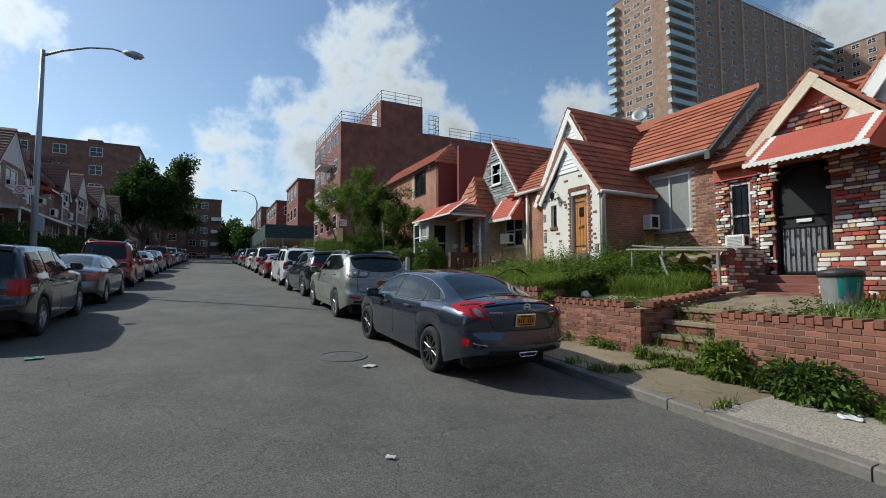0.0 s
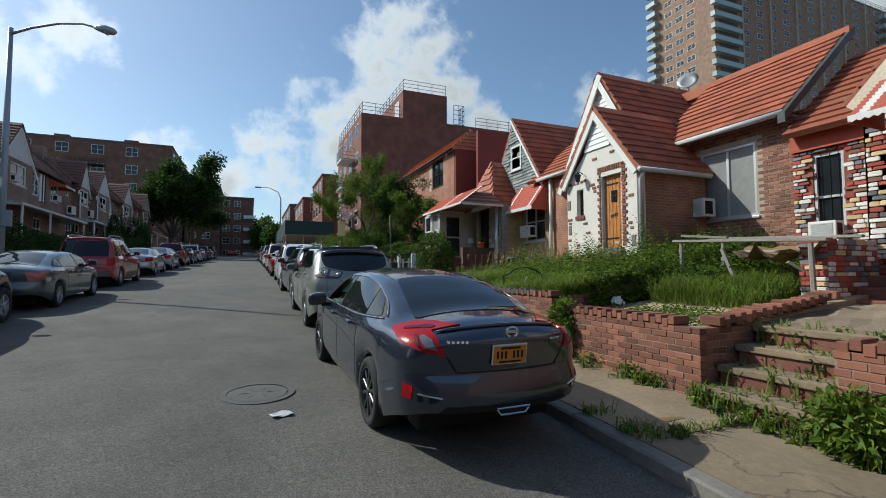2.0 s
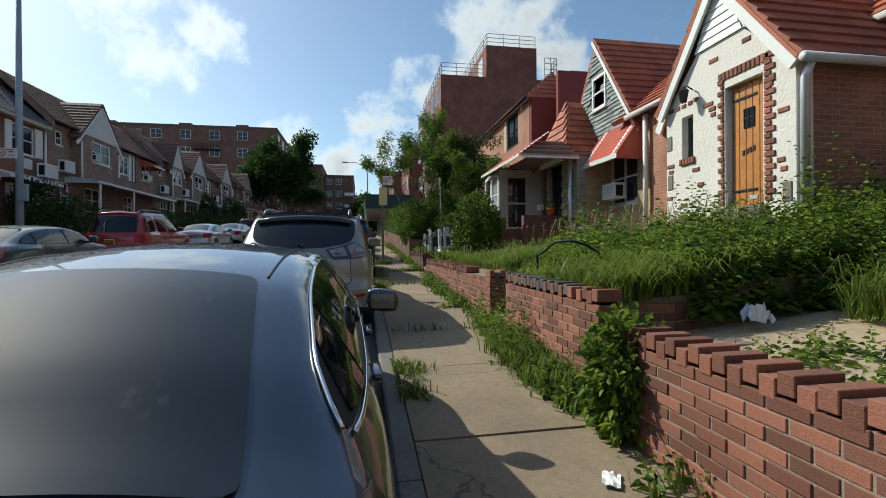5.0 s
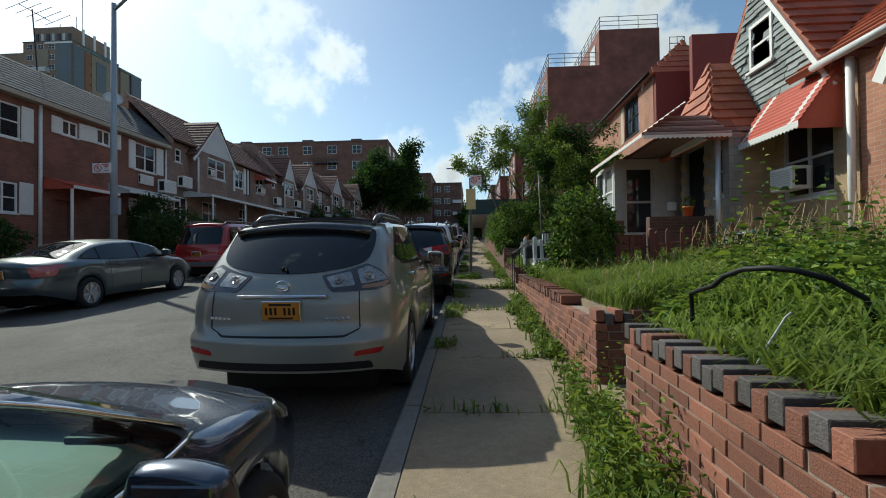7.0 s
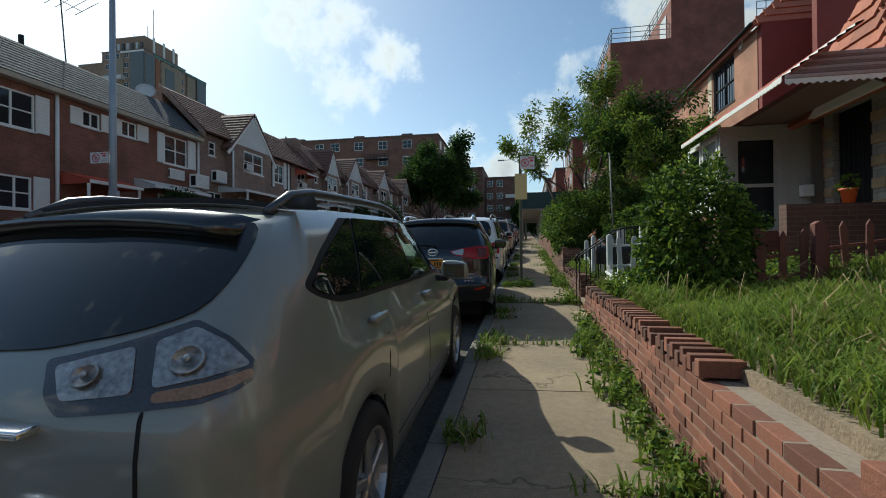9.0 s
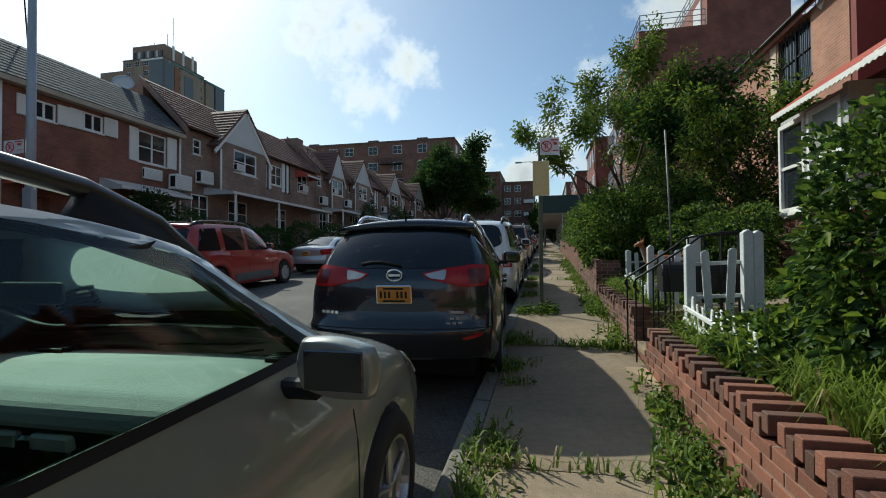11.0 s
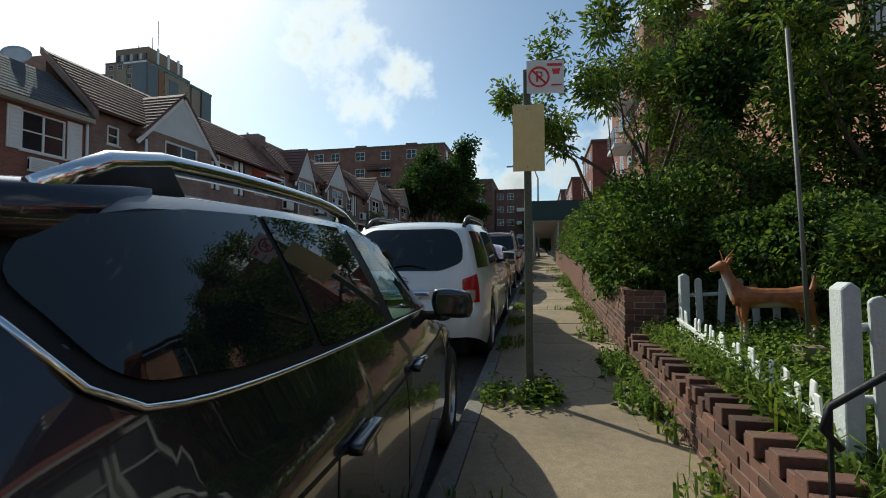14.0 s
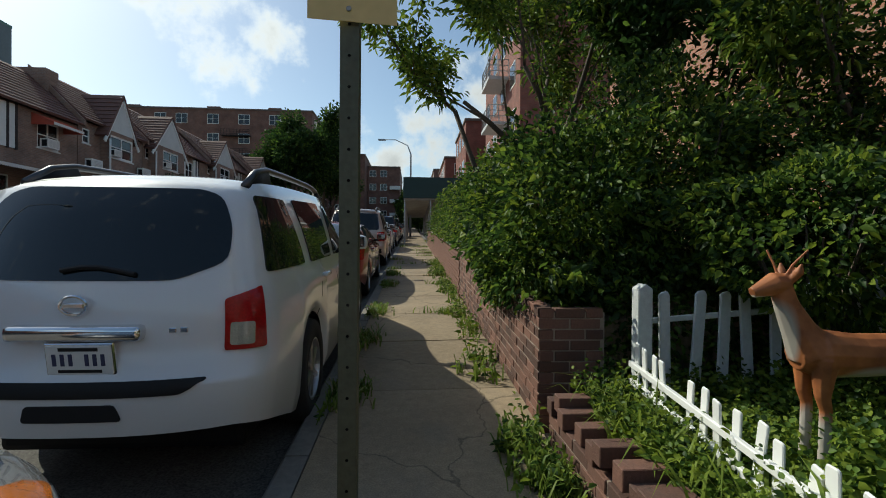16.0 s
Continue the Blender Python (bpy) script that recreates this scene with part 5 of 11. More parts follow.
for x in (-44, -30.5, -20):
    bm = B()
    box(bm, x, x + 2.2, 103, 105, 25.6, 26.6)
    part("bulkhead", bm, BR_APT, apt_l)
block("apartment_building", "brown brick apartment house wing far away", -11.5, -4.6, 118, 140, 4, 21.5, BR_APT, [("y0", -10, -5.5, 2.8)], win_w=1.6, storey=3.2)
end_l = block("apartment_building", "brick apartment house with corner balconies at the end of the street", -4.5, 2.6, 124, 150, 4, 20.0, BR_APT, [("y0", -3.4, -1.0, 2.4)], win_w=1.5, storey=3.0)
for k in range(5):
    bm = B()
    box(bm, 0.4, 2.75, 123.2, 124, 17.2 - 3 * k - 2.2, 17.2 - 3 * k - 1.4)
    part("balcony", bm, WHITE, end_l)
block("house_row", "low brick houses closing the street", -30, 40, 165, 180, 5, 13, BR_APT, [("y0", -25, 35, 5)], win_w=1.6, storey=3.2)

# tall tower on the right
TX, TY, TZ = 100.5, 74.0, 78.0
tower = block("apartment_tower", "tall brown brick apartment tower with glass balconies", TX, TX + 76, TY, TY + 17.5, 4, TZ, BR_TOWER, [("y0", TX + 11, TX + 72, 5.2), ("x0", TY + 6.2, TY + 13, 3.2)], win_w=2.2, win_h=1.3, storey=2.85, skip_rows=30)
BALC = mat("balcony_glass", (0.34, 0.4, 0.4), 0.3, 0.1, 2, 0.0)
z = TZ - 2.9
while z > 34:
    for x0, y0, x1, y1 in ((TX - 1.2, TY - 1.2, TX + 8.0, TY + 0.0), (TX + 69, TY - 1.4, TX + 78, TY), (TX - 1.4, TY + 15.5, TX, TY + 18.5)):
        bm = B()
        box(bm, x0, x1, y0, y1, z, z + 0.2)
        box(bm, x0, x1, y0, y0 + 0.1, z + 0.2, z + 1.15)
        box(bm, x0, x0 + 0.1, y0, y1, z + 0.2, z + 1.15)
        part("balcony", bm, BALC, tower)
    z -= 2.85
for x in (10, 20.5, 31, 41.5, 52, 62.5):
    bm = B()
    box(bm, TX + x - 0.7, TX + x - 0.1, TY - 0.35, TY, 20, TZ)
    part("pier", bm, mat("pale_tower_pier", (0.4, 0.3, 0.22), 0.9), tower)
# Flat dark panel: the shade behind the balconies is put into its colour.
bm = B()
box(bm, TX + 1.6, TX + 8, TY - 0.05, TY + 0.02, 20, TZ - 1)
part("balcony_recess", bm, mat("painted_recess_shade", (0.12, 0.1, 0.09), 0.9), tower)
railing(tower, [(TX, TY + 0.2, TZ + 0.2), (TX + 74, TY + 0.2, TZ + 0.2)], h=1.6, step=2.5, r=0.06)
block("apartment_tower", "second brown tower behind the first", 178, 215, 60, 80, 4, 74, BR_TOWER, [("x0", 63, 79, 4)], win_w=2.0, storey=2.85, skip_rows=35)

# patchwork tower beyond the left row
tl = block("apartment_tower", "brown tower with patched blue and ochre wall panels", -118.5, -104, 127.2, 143.7, 5, 62, mat("patchwork_tower_brick", (0.27, 0.19, 0.14), 0.9, 0.3, 0.4, 0.0), [("y0", -116.5, -107, 3.2), ("x1", 129.5, 142.5, 4.2)], win_w=1.7, storey=2.9, skip_rows=41)
for bx in ((-118, -106.5, 130, 143.4, 62, 67.5), (-116, -104.4, 143.7, 153.6, 5, 61.5), (-127.5, -118.5, 127.8, 142, 5, 59.5)):
    bm = B()
    box(bm, *bx)
    part("upper_storey", bm, mat("patchwork_tower_brick", (0.27, 0.19, 0.14)), tl)
PBLUE, POCH, PGRN = mat("blue_grey_panel", (0.125, 0.15, 0.165), 0.6, 0.2, 0.5, 0), mat("ochre_panel", (0.27, 0.22, 0.155), 0.7, 0.2, 0.5, 0), mat("green_copper_band", (0.12, 0.2, 0.17), 0.7, 0.2, 0.5, 0)
for y0, y1, z0, z1, m_ in ((127.3, 130.8, 46, 61.2, PBLUE), (131.2, 133, 50, 60.6, mat("rust_panel", (0.26, 0.12, 0.06), 0.8)), (133.4, 142, 44, 60.8, POCH), (135, 138.6, 51, 59.4, PBLUE), (144.4, 148, 45, 60.6, POCH), (149, 153.4, 48, 60.8, PBLUE), (130.5, 143.6, 61.2, 61.9, PGRN), (144, 153.6, 60.8, 61.5, PGRN)):
    bm = B()
    deep = 0.0 if y0 != 135 else 0.12
    box(bm, -104.3 + deep, -103.8 + deep, y0, y1, z0, z1)
    part("wall_panel", bm, m_, tl)
for x0, x1, z0, z1, m_ in ((-108.5, -104.1, 46, 61.4, PBLUE), (-114, -111, 44, 60, POCH), (-112, -104.1, 61.4, 61.9, WHITE)):
    bm = B()
    box(bm, x0, x1, 126.95, 127.19, z0, z1)
    part("wall_panel", bm, m_, tl)
for z in (47.5, 53.3):
    bm = B()
    box(bm, -119, -110.5, 125.6, 127.2, z, z + 1.2)
    part("balcony", bm, GUTTER, tl)
for y in (133, 137, 141):
    bm = B()
    box(bm, -106.5, -106.2, y, y + 0.7, 62, 68.2)
    part("pier", bm, WHITE, tl)
for k in range(7):
    bm = B()
    box(bm, -117.4 + 1.6 * k, -116.6 + 1.6 * k, 129.8, 130, 63.6, 65.6)
    part("window", bm, BLIND if k % 2 else GLASS, tl)
for x, h in ((-115, 71), (-110, 73), (-108, 78)):
    bm = B()
    tube(bm, [(x, 135, 67), (x, 135, h)], 0.1, 5)
    part("antenna", bm, IRON, tl)

# plain unseen rows closing the street behind the start, added to cut skylight
block("house_row", "plain unseen brick row added down the raised side to cut skylight", 10.5, 20, -48, -4, -3, 6.5, BR_BROWN, [], cap=True)
block("house_row", "plain unseen brick row added down the low side to cut skylight", -24, -12.5, -48, 4, -3, 7.0, BR_BROWN, [], cap=True)
block("apartment_building", "plain unseen brick block added at the lower end to cut skylight", -40, 40, -75, -62, -4, 14, BR_APT, [], cap=True)

# ---- left row ----
LX = -10.42
row1 = thing("rowhouse", "red brick row house with grey mansard and white shutters", "house", group="row houses on the far side")


def shutter(parent, x, y0, y1, z0, z1):
    bm = B()
    box(bm, x, x + 0.04, y0, y1, z0, z1)
    s = part("shutter", bm, WHITE, parent)
    bm = B()
    for k in range(10):
        h = (z1 - z0) / 10
        box(bm, x + 0.04, x + 0.055, y0 + 0.05, y1 - 0.05, z0 + h * k + 0.02, z0 + h * (k + 1) - 0.02)
    tagged(part("louvres", bm, WHITE, s), kind="stuff")


upper = [(20.9, 22.3, 5.97, 7.15), (23.95, 24.65, 6.62, 7.2), (25.6, 26.32, 6.68, 7.3), (27.82, 29.2, 6.0, 7.27), (14.2, 15.6, 5.7, 6.9), (17.4, 18.1, 6.3, 6.9)]
lower = [(21.2, 22.2, 3.4, 4.45), (27.9, 29.2, 3.75, 4.55)]
bm = B()
wall_x(bm, LX - 0.3, LX, 8, 30.0, 0.8, 7.55, upper + lower + [(23.6, 24.5, 1.6, 4.1)])
part("wall", bm, BR_LEFT, row1, "red brick facade")
for h in upper:
    window(row1, LX - 0.02, *h, style="double" if h[1] - h[0] > 1 else "slide", face=1)
for h in lower:
    window(row1, LX - 0.02, *h, style="double", face=1, pane=GLASS)
for a, b, c, d in ((22.32, 22.75, 5.95, 7.18), (20.4, 20.85, 5.95, 7.18), (23.48, 23.92, 6.58, 7.22), (24.7, 25.1, 6.6, 7.25), (25.1, 25.57, 6.62, 7.28), (26.35, 26.9, 6.66, 7.33), (27.4, 27.79, 5.98, 7.3), (29.25, 29.75, 5.98, 7.32),
                   (22.25, 22.75, 3.38, 4.5), (20.7, 21.15, 3.38, 4.5), (27.4, 27.85, 3.7, 4.6), (29.25, 29.7, 3.7, 4.6), (13.8, 14.15, 5.68, 6.95), (15.65, 16.0, 5.68, 6.95)):
    shutter(row1, LX + 0.01, a, b, c, d)
roof_slope(row1, (LX + 0.3, 8, 7.6), (LX + 0.3, 30.0, 7.6), (LX - 1.7, 30.0, 9.4), (LX - 1.7, 8, 9.4), tw=0.9, tl=0.22, material=SHINGLE, singly=False, th=0.02)
bm = B()
box(bm, LX, LX + 0.32, 8, 30.0, 7.42, 7.58)
part("eave_board", bm, mat("tan_eave_paint", (0.42, 0.36, 0.27), 0.6), row1)
bm = B()
box(bm, LX - 9, LX - 0.3, 8, 30.0, 0.8, 7.5)
box(bm, LX - 9, LX - 1.65, 8, 30.0, 7.5, 9.3)
part("rear_block", bm, BR_LEFT, row1)
downpipe(row1, [(LX + 0.06, 23.0, 7.5), (LX + 0.06, 23.0, 2.0)], 0.06, WHITE)
downpipe(row1, [(LX + 0.06, 29.92, 7.5), (LX + 0.06, 29.92, 2.0)], 0.05, WHITE)
awning(row1, LX, LX + 1.2, 23.15, 25.4, 4.85, 4.5, n=4, bands=(), mats=(AWN, AWNW))
awning(row1, LX, LX + 1.0, 26.2, 29.6, 5.1, 4.75, n=4, bands=(), mats=(GUTTER, AWNW))
for y in (23.2, 25.3):
    bm = B()
    tube(bm, [(LX + 1.1, y, 1.6), (LX + 1.1, y, 4.5)], 0.05, 8)
    part("porch_post", bm, WHITE, row1)
ac_unit(LX + 0.02, 28.0, 28.9, 5.35, 5.8, face=1, depth=0.12, label="flush wall air conditioner grille")
ac_unit(LX + 0.05, 29.3, 30.2, 5.1, 5.75, face=1, depth=0.4, label="white split air conditioner on a wall bracket")
bm = B()
tube(bm, [(LX - 3, 24.2, 9.3), (LX - 3, 24.2, 10.3)], 0.09, 8)
tube(bm, [(LX - 3, 26.0, 9.3), (LX - 3.1, 25.8, 12.6)], 0.025, 6)
part("roof_pipe", bm, IRON, row1)
ant = B()
for k in range(5):
    tube(ant, [(LX - 3.7 + 0.1 * k, 25.2 + 0.35 * k, 12.3), (LX - 2.5 + 0.1 * k, 25.2 + 0.35 * k, 12.7)], 0.012, 4)
tube(ant, [(LX - 3.1, 25.2, 12.5), (LX - 3.1, 26.8, 12.5)], 0.015, 4)
tagged(part("aerial", ant, IRON, row1), kind="stuff")
dish = thing("satellite_dish", "grey satellite dish on the flat roof", "satellite dish", at=pose(LX - 2.2, 29.2, 9.75, 60, 0, 40))
bm = B()
lathe(bm, [(0.0, 0.0), (0.25, 0.04), (0.42, 0.12), (0.43, 0.13), (0.25, 0.06), (0.0, 0.02)], 20)
part("reflector", bm, GUTTER, dish, smooth=True)
bm = B()
tube(bm, [(0, 0, 0), (0, -0.2, -0.4), (0, -0.3, -0.5)], 0.025, 6)
part("mast", bm, GUTTER, dish)


def tudor(y0, y1, apex, z_eave, dz, first=False):
    """A brick row house with a tiled roof, a gabled bay and half-timbered white panels; dz is its rise along the street."""
    ob = thing("rowhouse", "dull brick row house with tiled roof, gabled bay and white half-timbering", "house", group="row houses on the far side")
    bw = min(2.15, (y1 - y0) * 0.24)
    b0, b1 = apex - bw, apex + bw
    win = (apex - 0.95, apex + 0.95, z_eave - 1.5, z_eave - 0.35)
    small = (max(y0 + 0.3, b0 - 1.0), max(y0 + 0.8, b0 - 0.5), z_eave - 1.05, z_eave - 0.35)
    tw0 = b1 + 0.9
    tw = (tw0, tw0 + 1.1, z_eave - 1.5, z_eave - 0.35)
    tw2 = (tw0 + 3.0, tw0 + 4.2, z_eave - 1.5, z_eave - 0.35)
    holes = [small] + ([tw] if tw[1] < y1 - 0.2 else []) + ([tw2] if tw2[1] < y1 - 0.2 else [])
    low = [(y0 + 0.6, y0 + 1.7, z_eave - 4.2, z_eave - 2.9), (apex - 0.7, apex + 0.8, z_eave - 4.2, z_eave - 2.9)] + ([(tw0 + 0.5, tw0 + 1.6, z_eave - 4.2, z_eave - 2.9)] if tw0 + 1.8 < y1 else [])
    bm = B()
    wall_x(bm, LX - 0.3, LX, y0, y1, z_eave - 7, z_eave, holes + low)
    part("wall", bm, BR_LEFT2, ob)
    bm = B()
    wall_x(bm, LX + 0.01, LX + 0.5, b0 + 0.3, b1 - 0.3, z_eave - 2.6, z_eave, [(win[0], win[1], win[2], win[3])])
    part("bay", bm, BR_LEFT2, ob)
    window(ob, LX + 0.46, *win, style="double", face=1, fw=0.09)
    for h in holes + low:
        window(ob, LX - 0.02, *h, style="sash" if h[1] - h[0] < 0.8 else "double", face=1, pane=GLASS)
    # gable over the bay
    bm = B()
    gable_face(bm, LX + 0.4, 0.12, b0 + 0.15, b1 - 0.15, z_eave - 0.15, apex, z_eave + 1.75)
    part("gable_panel", bm, mat("grey_white_shingle", (0.62, 0.62, 0.6), 0.7, 0.1, 8, 0.4, 30), ob)
    bm = B()
    for ya, s_ in ((b0 - 0.25, 1), (b1 + 0.25, -1)):
        rake(bm, (LX + 0.5, ya, z_eave - 0.75), (LX + 0.5, apex, z_eave + 1.87), 0.16, 0.06, (1, 0, 0))
    part("barge_board", bm, WHITE, ob)
    roof_slope(ob, (LX + 0.6, b0 - 0.1, z_eave - 0.5), (LX - 0.1, b0 - 0.1, z_eave - 0.5), (LX - 1.75, apex, z_eave + 1.9), (LX + 0.6, apex, z_eave + 1.9), material=TILE_L, singly=False)
    roof_slope(ob, (LX - 0.1, b1 + 0.1, z_eave - 0.5), (LX + 0.6, b1 + 0.1, z_eave - 0.5), (LX + 0.6, apex, z_eave + 1.9), (LX - 1.75, apex, z_eave + 1.9), material=TILE_L, singly=False)
    roof_slope(ob, (LX + 0.35, y0, z_eave), (LX + 0.35, y1, z_eave), (LX - 2.1, y1, z_eave + 2.35), (LX - 2.1, y0, z_eave + 2.35), material=TILE_L, singly=False)
    bm = B()
    box(bm, LX - 9, LX - 0.3, y0, y1, z_eave - 7, z_eave - 0.02)
    box(bm, LX - 9, LX - 2.05, y0, y1, z_eave - 0.02, z_eave + 2.2)
    part("rear_block", bm, BR_LEFT2, ob)
    bm = B()
    prism(bm, [(LX + 0.4, y0 - 0.02, z_eave - 0.1), (LX - 2.15, y0 - 0.02, z_eave + 2.47), (LX - 2.15, y0 - 0.02, z_eave + 2.2), (LX + 0.4, y0 - 0.02, z_eave - 0.35)], (0, -0.12, 0))
    part("party_wall_coping", bm, BR_LEFT2, ob)
    # white half-timbered infill
    if tw[1] < y1 - 0.2:
        for a, b in ((tw[0] - 0.75, tw[0] - 0.03), (tw[1] + 0.03, tw[1] + 0.75)):
            bm = B()
            box(bm, LX, LX + 0.05, a, min(b, y1), z_eave - 1.8, z_eave - 0.05)
            part("white_panel", bm, WHITE, ob)
        for y in (tw[0] - 0.8, tw[0] - 0.4, tw[1] + 0.4, tw[1] + 0.8):
            bm = B()
            box(bm, LX, LX + 0.08, y - 0.05, y + 0.05, z_eave - 1.85, z_eave)
            part("timber", bm, mat("dark_timber", (0.04, 0.03, 0.028), 0.8), ob)
    if tw2[1] < y1:
        awning(ob, LX, LX + 0.9, tw2[0] - 0.3, tw2[1] + 0.3, z_eave - 0.1, z_eave - 0.5, n=4, bands=())
        ac_unit(LX + 0.03, tw2[0] + 0.1, tw2[0] + 0.75, z_eave - 1.5, z_eave - 1.1, face=1)
    ac_unit(LX + 0.5, apex - 1.0, apex - 0.4, z_eave - 1.45, z_eave - 1.1, face=1, depth=0.25)
    ac_unit(LX + 0.05, b0 - 0.9, b0 - 0.1, z_eave - 2.4, z_eave - 1.8, face=1, label="white split air conditioner on a wall bracket")
    awning(ob, LX, LX + 1.6, b0 - 0.3, y1 - 0.6, z_eave - 2.5, z_eave - 2.75, n=4, bands=(), mats=(GUTTER, AWNW))
    for y in (b0, apex + 1.5, y1 - 1.0):
        bm = B()
        tube(bm, [(LX + 1.5, y, z_eave - 6.0), (LX + 1.5, y, z_eave - 2.75)], 0.06, 6)
        part("porch_post", bm, WHITE, ob)
    downpipe(ob, [(LX + 0.55, b0 + 0.2, z_eave - 0.6), (LX + 0.55, b0 + 0.2, z_eave - 2.6)], 0.05, WHITE)
    return ob


tudor(30.05, 42.3, 33.9, 8.0, 0)
bm = B()
box(bm, LX - 2.6, LX - 1.2, 42.0, 42.8, 8.0, 10.6)
solid("chimney", bm, BR_LEFT2, "brick chimney stack on the party wall", "chimney", kind="structure")
tudor(42.35, 47.6, 44.9, 8.35, 0)
tudor(47.65, 56.0, 49.9, 8.6, 0)
tudor(56.05, 65.0, 58.5, 9.0, 0)
tudor(65.05, 78.0, 68.0, 9.5, 0)
# left yard terrace
bm = B()
prism(bm, [(-6.9, -10, gz(-10)), (-6.9, 80, gz(80)), (-6.9, 80, gz(80) + 0.75), (-6.9, -10, gz(-10) + 0.75)], (-0.25, 0, 0))
solid("garden_wall_left", bm, BR_LEFT, "low brick garden wall of the far row", "garden wall", kind="structure")
strip("yard_left", [-20.0, -10.5, -7.1], lambda x, y: gz(y) + 0.65, YS, SOIL, "shaded front yards of the far row", "yard")

# ---- brick garden walls ----
bm = B()
bbox(bm, 0, 0.205, 0, 0.095, 0, 0.063, 0.0035, 1)
BRICK_ME = bpy.data.meshes.new("brick")
bmesh.ops.recalc_face_normals(bm, faces=bm.faces)
bm.to_mesh(BRICK_ME)
bm.free()
BRICK_ME.materials.append(BRICKP)
COPE_ME = BRICK_ME.copy()
COPE_ME.materials.clear()
COPE_ME.materials.append(BRICKC)
DARK_ME = BRICK_ME.copy()
DARK_ME.materials.clear()
DARK_ME.materials.append(BRICKK)
HB_ME = BRICK_ME.copy()
HB_ME.materials.clear()
HB_ME.materials.append(BRICKB)
BR, BH = 0.215, 0.0725


def lay(parent, origin, along, up_n, length, out, me=BRICK_ME, slope=0.0, gaps=(), jitter=0.004, rnd=random.Random(1)):
    """Courses of bricks on a wall face from origin: along is the unit direction, out the outward normal; slope rises along the wall."""
    o, u, w = Vector(origin), Vector(along), Vector(out)
    rot = Matrix((u, -w, Vector((0, 0, 1)))).transposed()
    if rot.determinant() < 0:
        rot = Matrix((u, -w, Vector((0, 0, 1)))).transposed()
    n = 0
    for r in range(up_n):
        s = -(r % 2) * BR / 2
        while s < length - 0.02:
            a, b = max(0, s), min(length, s + BR)
            if b - a > 0.05 and not any(g[0] < (a + b) / 2 < g[1] and g[2] < (r + 0.5) * BH < g[3] for g in gaps):
                z = r * BH + slope * (a + b) / 2
                ob = new("brick", me)
                ob.parent = parent
                p = o + u * a + w * (0.007 + rnd.uniform(-jitter, jitter)) + Vector((0, 0, z + 0.006))
                m = rot.to_4x4() @ Matrix.Diagonal(((b - a - 0.011) / 0.205, 1, 1, 1))
                m.translation = p
                if slope:
                    m = m @ Matrix.Rotation(math.atan(slope), 4, "Y").inverted() if u.y > 0 else m
                ob.matrix_local = m
                n += 1
            s += BR
    return n


def cope(parent, p, q, across, ln=0.24, step=0.076, rnd=random.Random(2), mes=(BRICK_ME,), gone=0.02, rough=0.005, tooth=0.032, wide=1.06):
    """A coping of bricks on edge laid across the wall from p to q, every second one set higher."""
    p, q, c = Vector(p), Vector(q), Vector(across)
    u = (q - p).normalized()
    n = int((q - p).length / step)
    for i in range(n):
        if rnd.random() < gone:
            continue
        ob = new("coping_brick", mes[(i % 2 if rnd.random() < 0.8 else rnd.randrange(2)) % len(mes)])
        ob.parent = parent
        m = Matrix((c, Vector((0, 0, 1)), u)).transposed().to_4x4() @ Matrix.Diagonal((ln / 0.205, 1.0, wide, 1.0))
        m.translation = p + u * (i * step + 0.006) + c * rnd.uniform(-rough, rough) + Vector((0, 0, (tooth if i % 2 == 0 else 0.0) + rnd.uniform(-0.004, 0.004) - 0.012))
        ob.matrix_local = m @ Matrix.Rotation(rnd.uniform(-rough, rough) * 2, 4, "Y")


def garden_wall(y0, y1, top, label, x=6.25, thick=0.24, ends=(True, True), depth=0.8, me=None):
    """A brick retaining wall along the pavement with a coping of bricks on edge."""
    ob = thing("garden_wall", label, "garden wall", group="brick walls along the pavement", kind="structure")
    bm = B()
    zb = min(gz(y0), gz(y1)) - 0.15
    box(bm, x + 0.02, x + thick, y0 + 0.02, y1 - 0.02, zb, top - 0.004)
    for i, (y, s) in enumerate(((y0, 1), (y1, -1))):
        if ends[i]:
            a, b = sorted((y + 0.02 * s, y + 0.22 * s))
            box(bm, x + thick, x + depth, a, b, zb, top - 0.004)
    part("core", bm, MORTAR, ob)
    n = int((top - zb) / BH)
    o = top - n * BH
    lay(ob, (x + 0.02, y0, o), (0, 1, 0), n, y1 - y0, (-1, 0, 0), me=me or BRICK_ME)
    if ends[0]:
        lay(ob, (x + 0.02, y0 + 0.02, o), (1, 0, 0), n, depth - 0.02, (0, -1, 0), me=me or BRICK_ME)
    return ob


w0 = garden_wall(-1.0, 4.08, 0.96, "low red brick garden wall with brick-on-edge coping", ends=(False, True))
cope(w0, (6.258, -1.0, 0.95), (6.258, 4.08, 0.95), (1, 0, 0), ln=0.25, step=0.09, wide=1.32)
w1 = garden_wall(5.29, 7.6, 1.0, "red brick garden wall with brick-on-edge coping", depth=1.6)
cope(w1, (6.258, 5.6, 0.99), (6.258, 7.6, 1.0), (1, 0, 0), ln=0.25, step=0.09, wide=1.32)
cope(w1, (6.55, 5.27, 0.99), (8.8, 5.27, 1.25), (0, 1, 0), ln=0.24, step=0.09, wide=1.32)
w2 = garden_wall(7.95, 10.25, 1.2, "cracked red brick garden wall overgrown at the top", x=6.28, depth=2.3)
cope(w2, (6.289, 7.95, 1.21), (6.289, 10.25, 1.235), (1, 0, 0), mes=(DARK_ME, BRICK_ME), gone=0.06, rough=0.006, step=0.09, wide=1.32, ln=0.21, tooth=0.02)
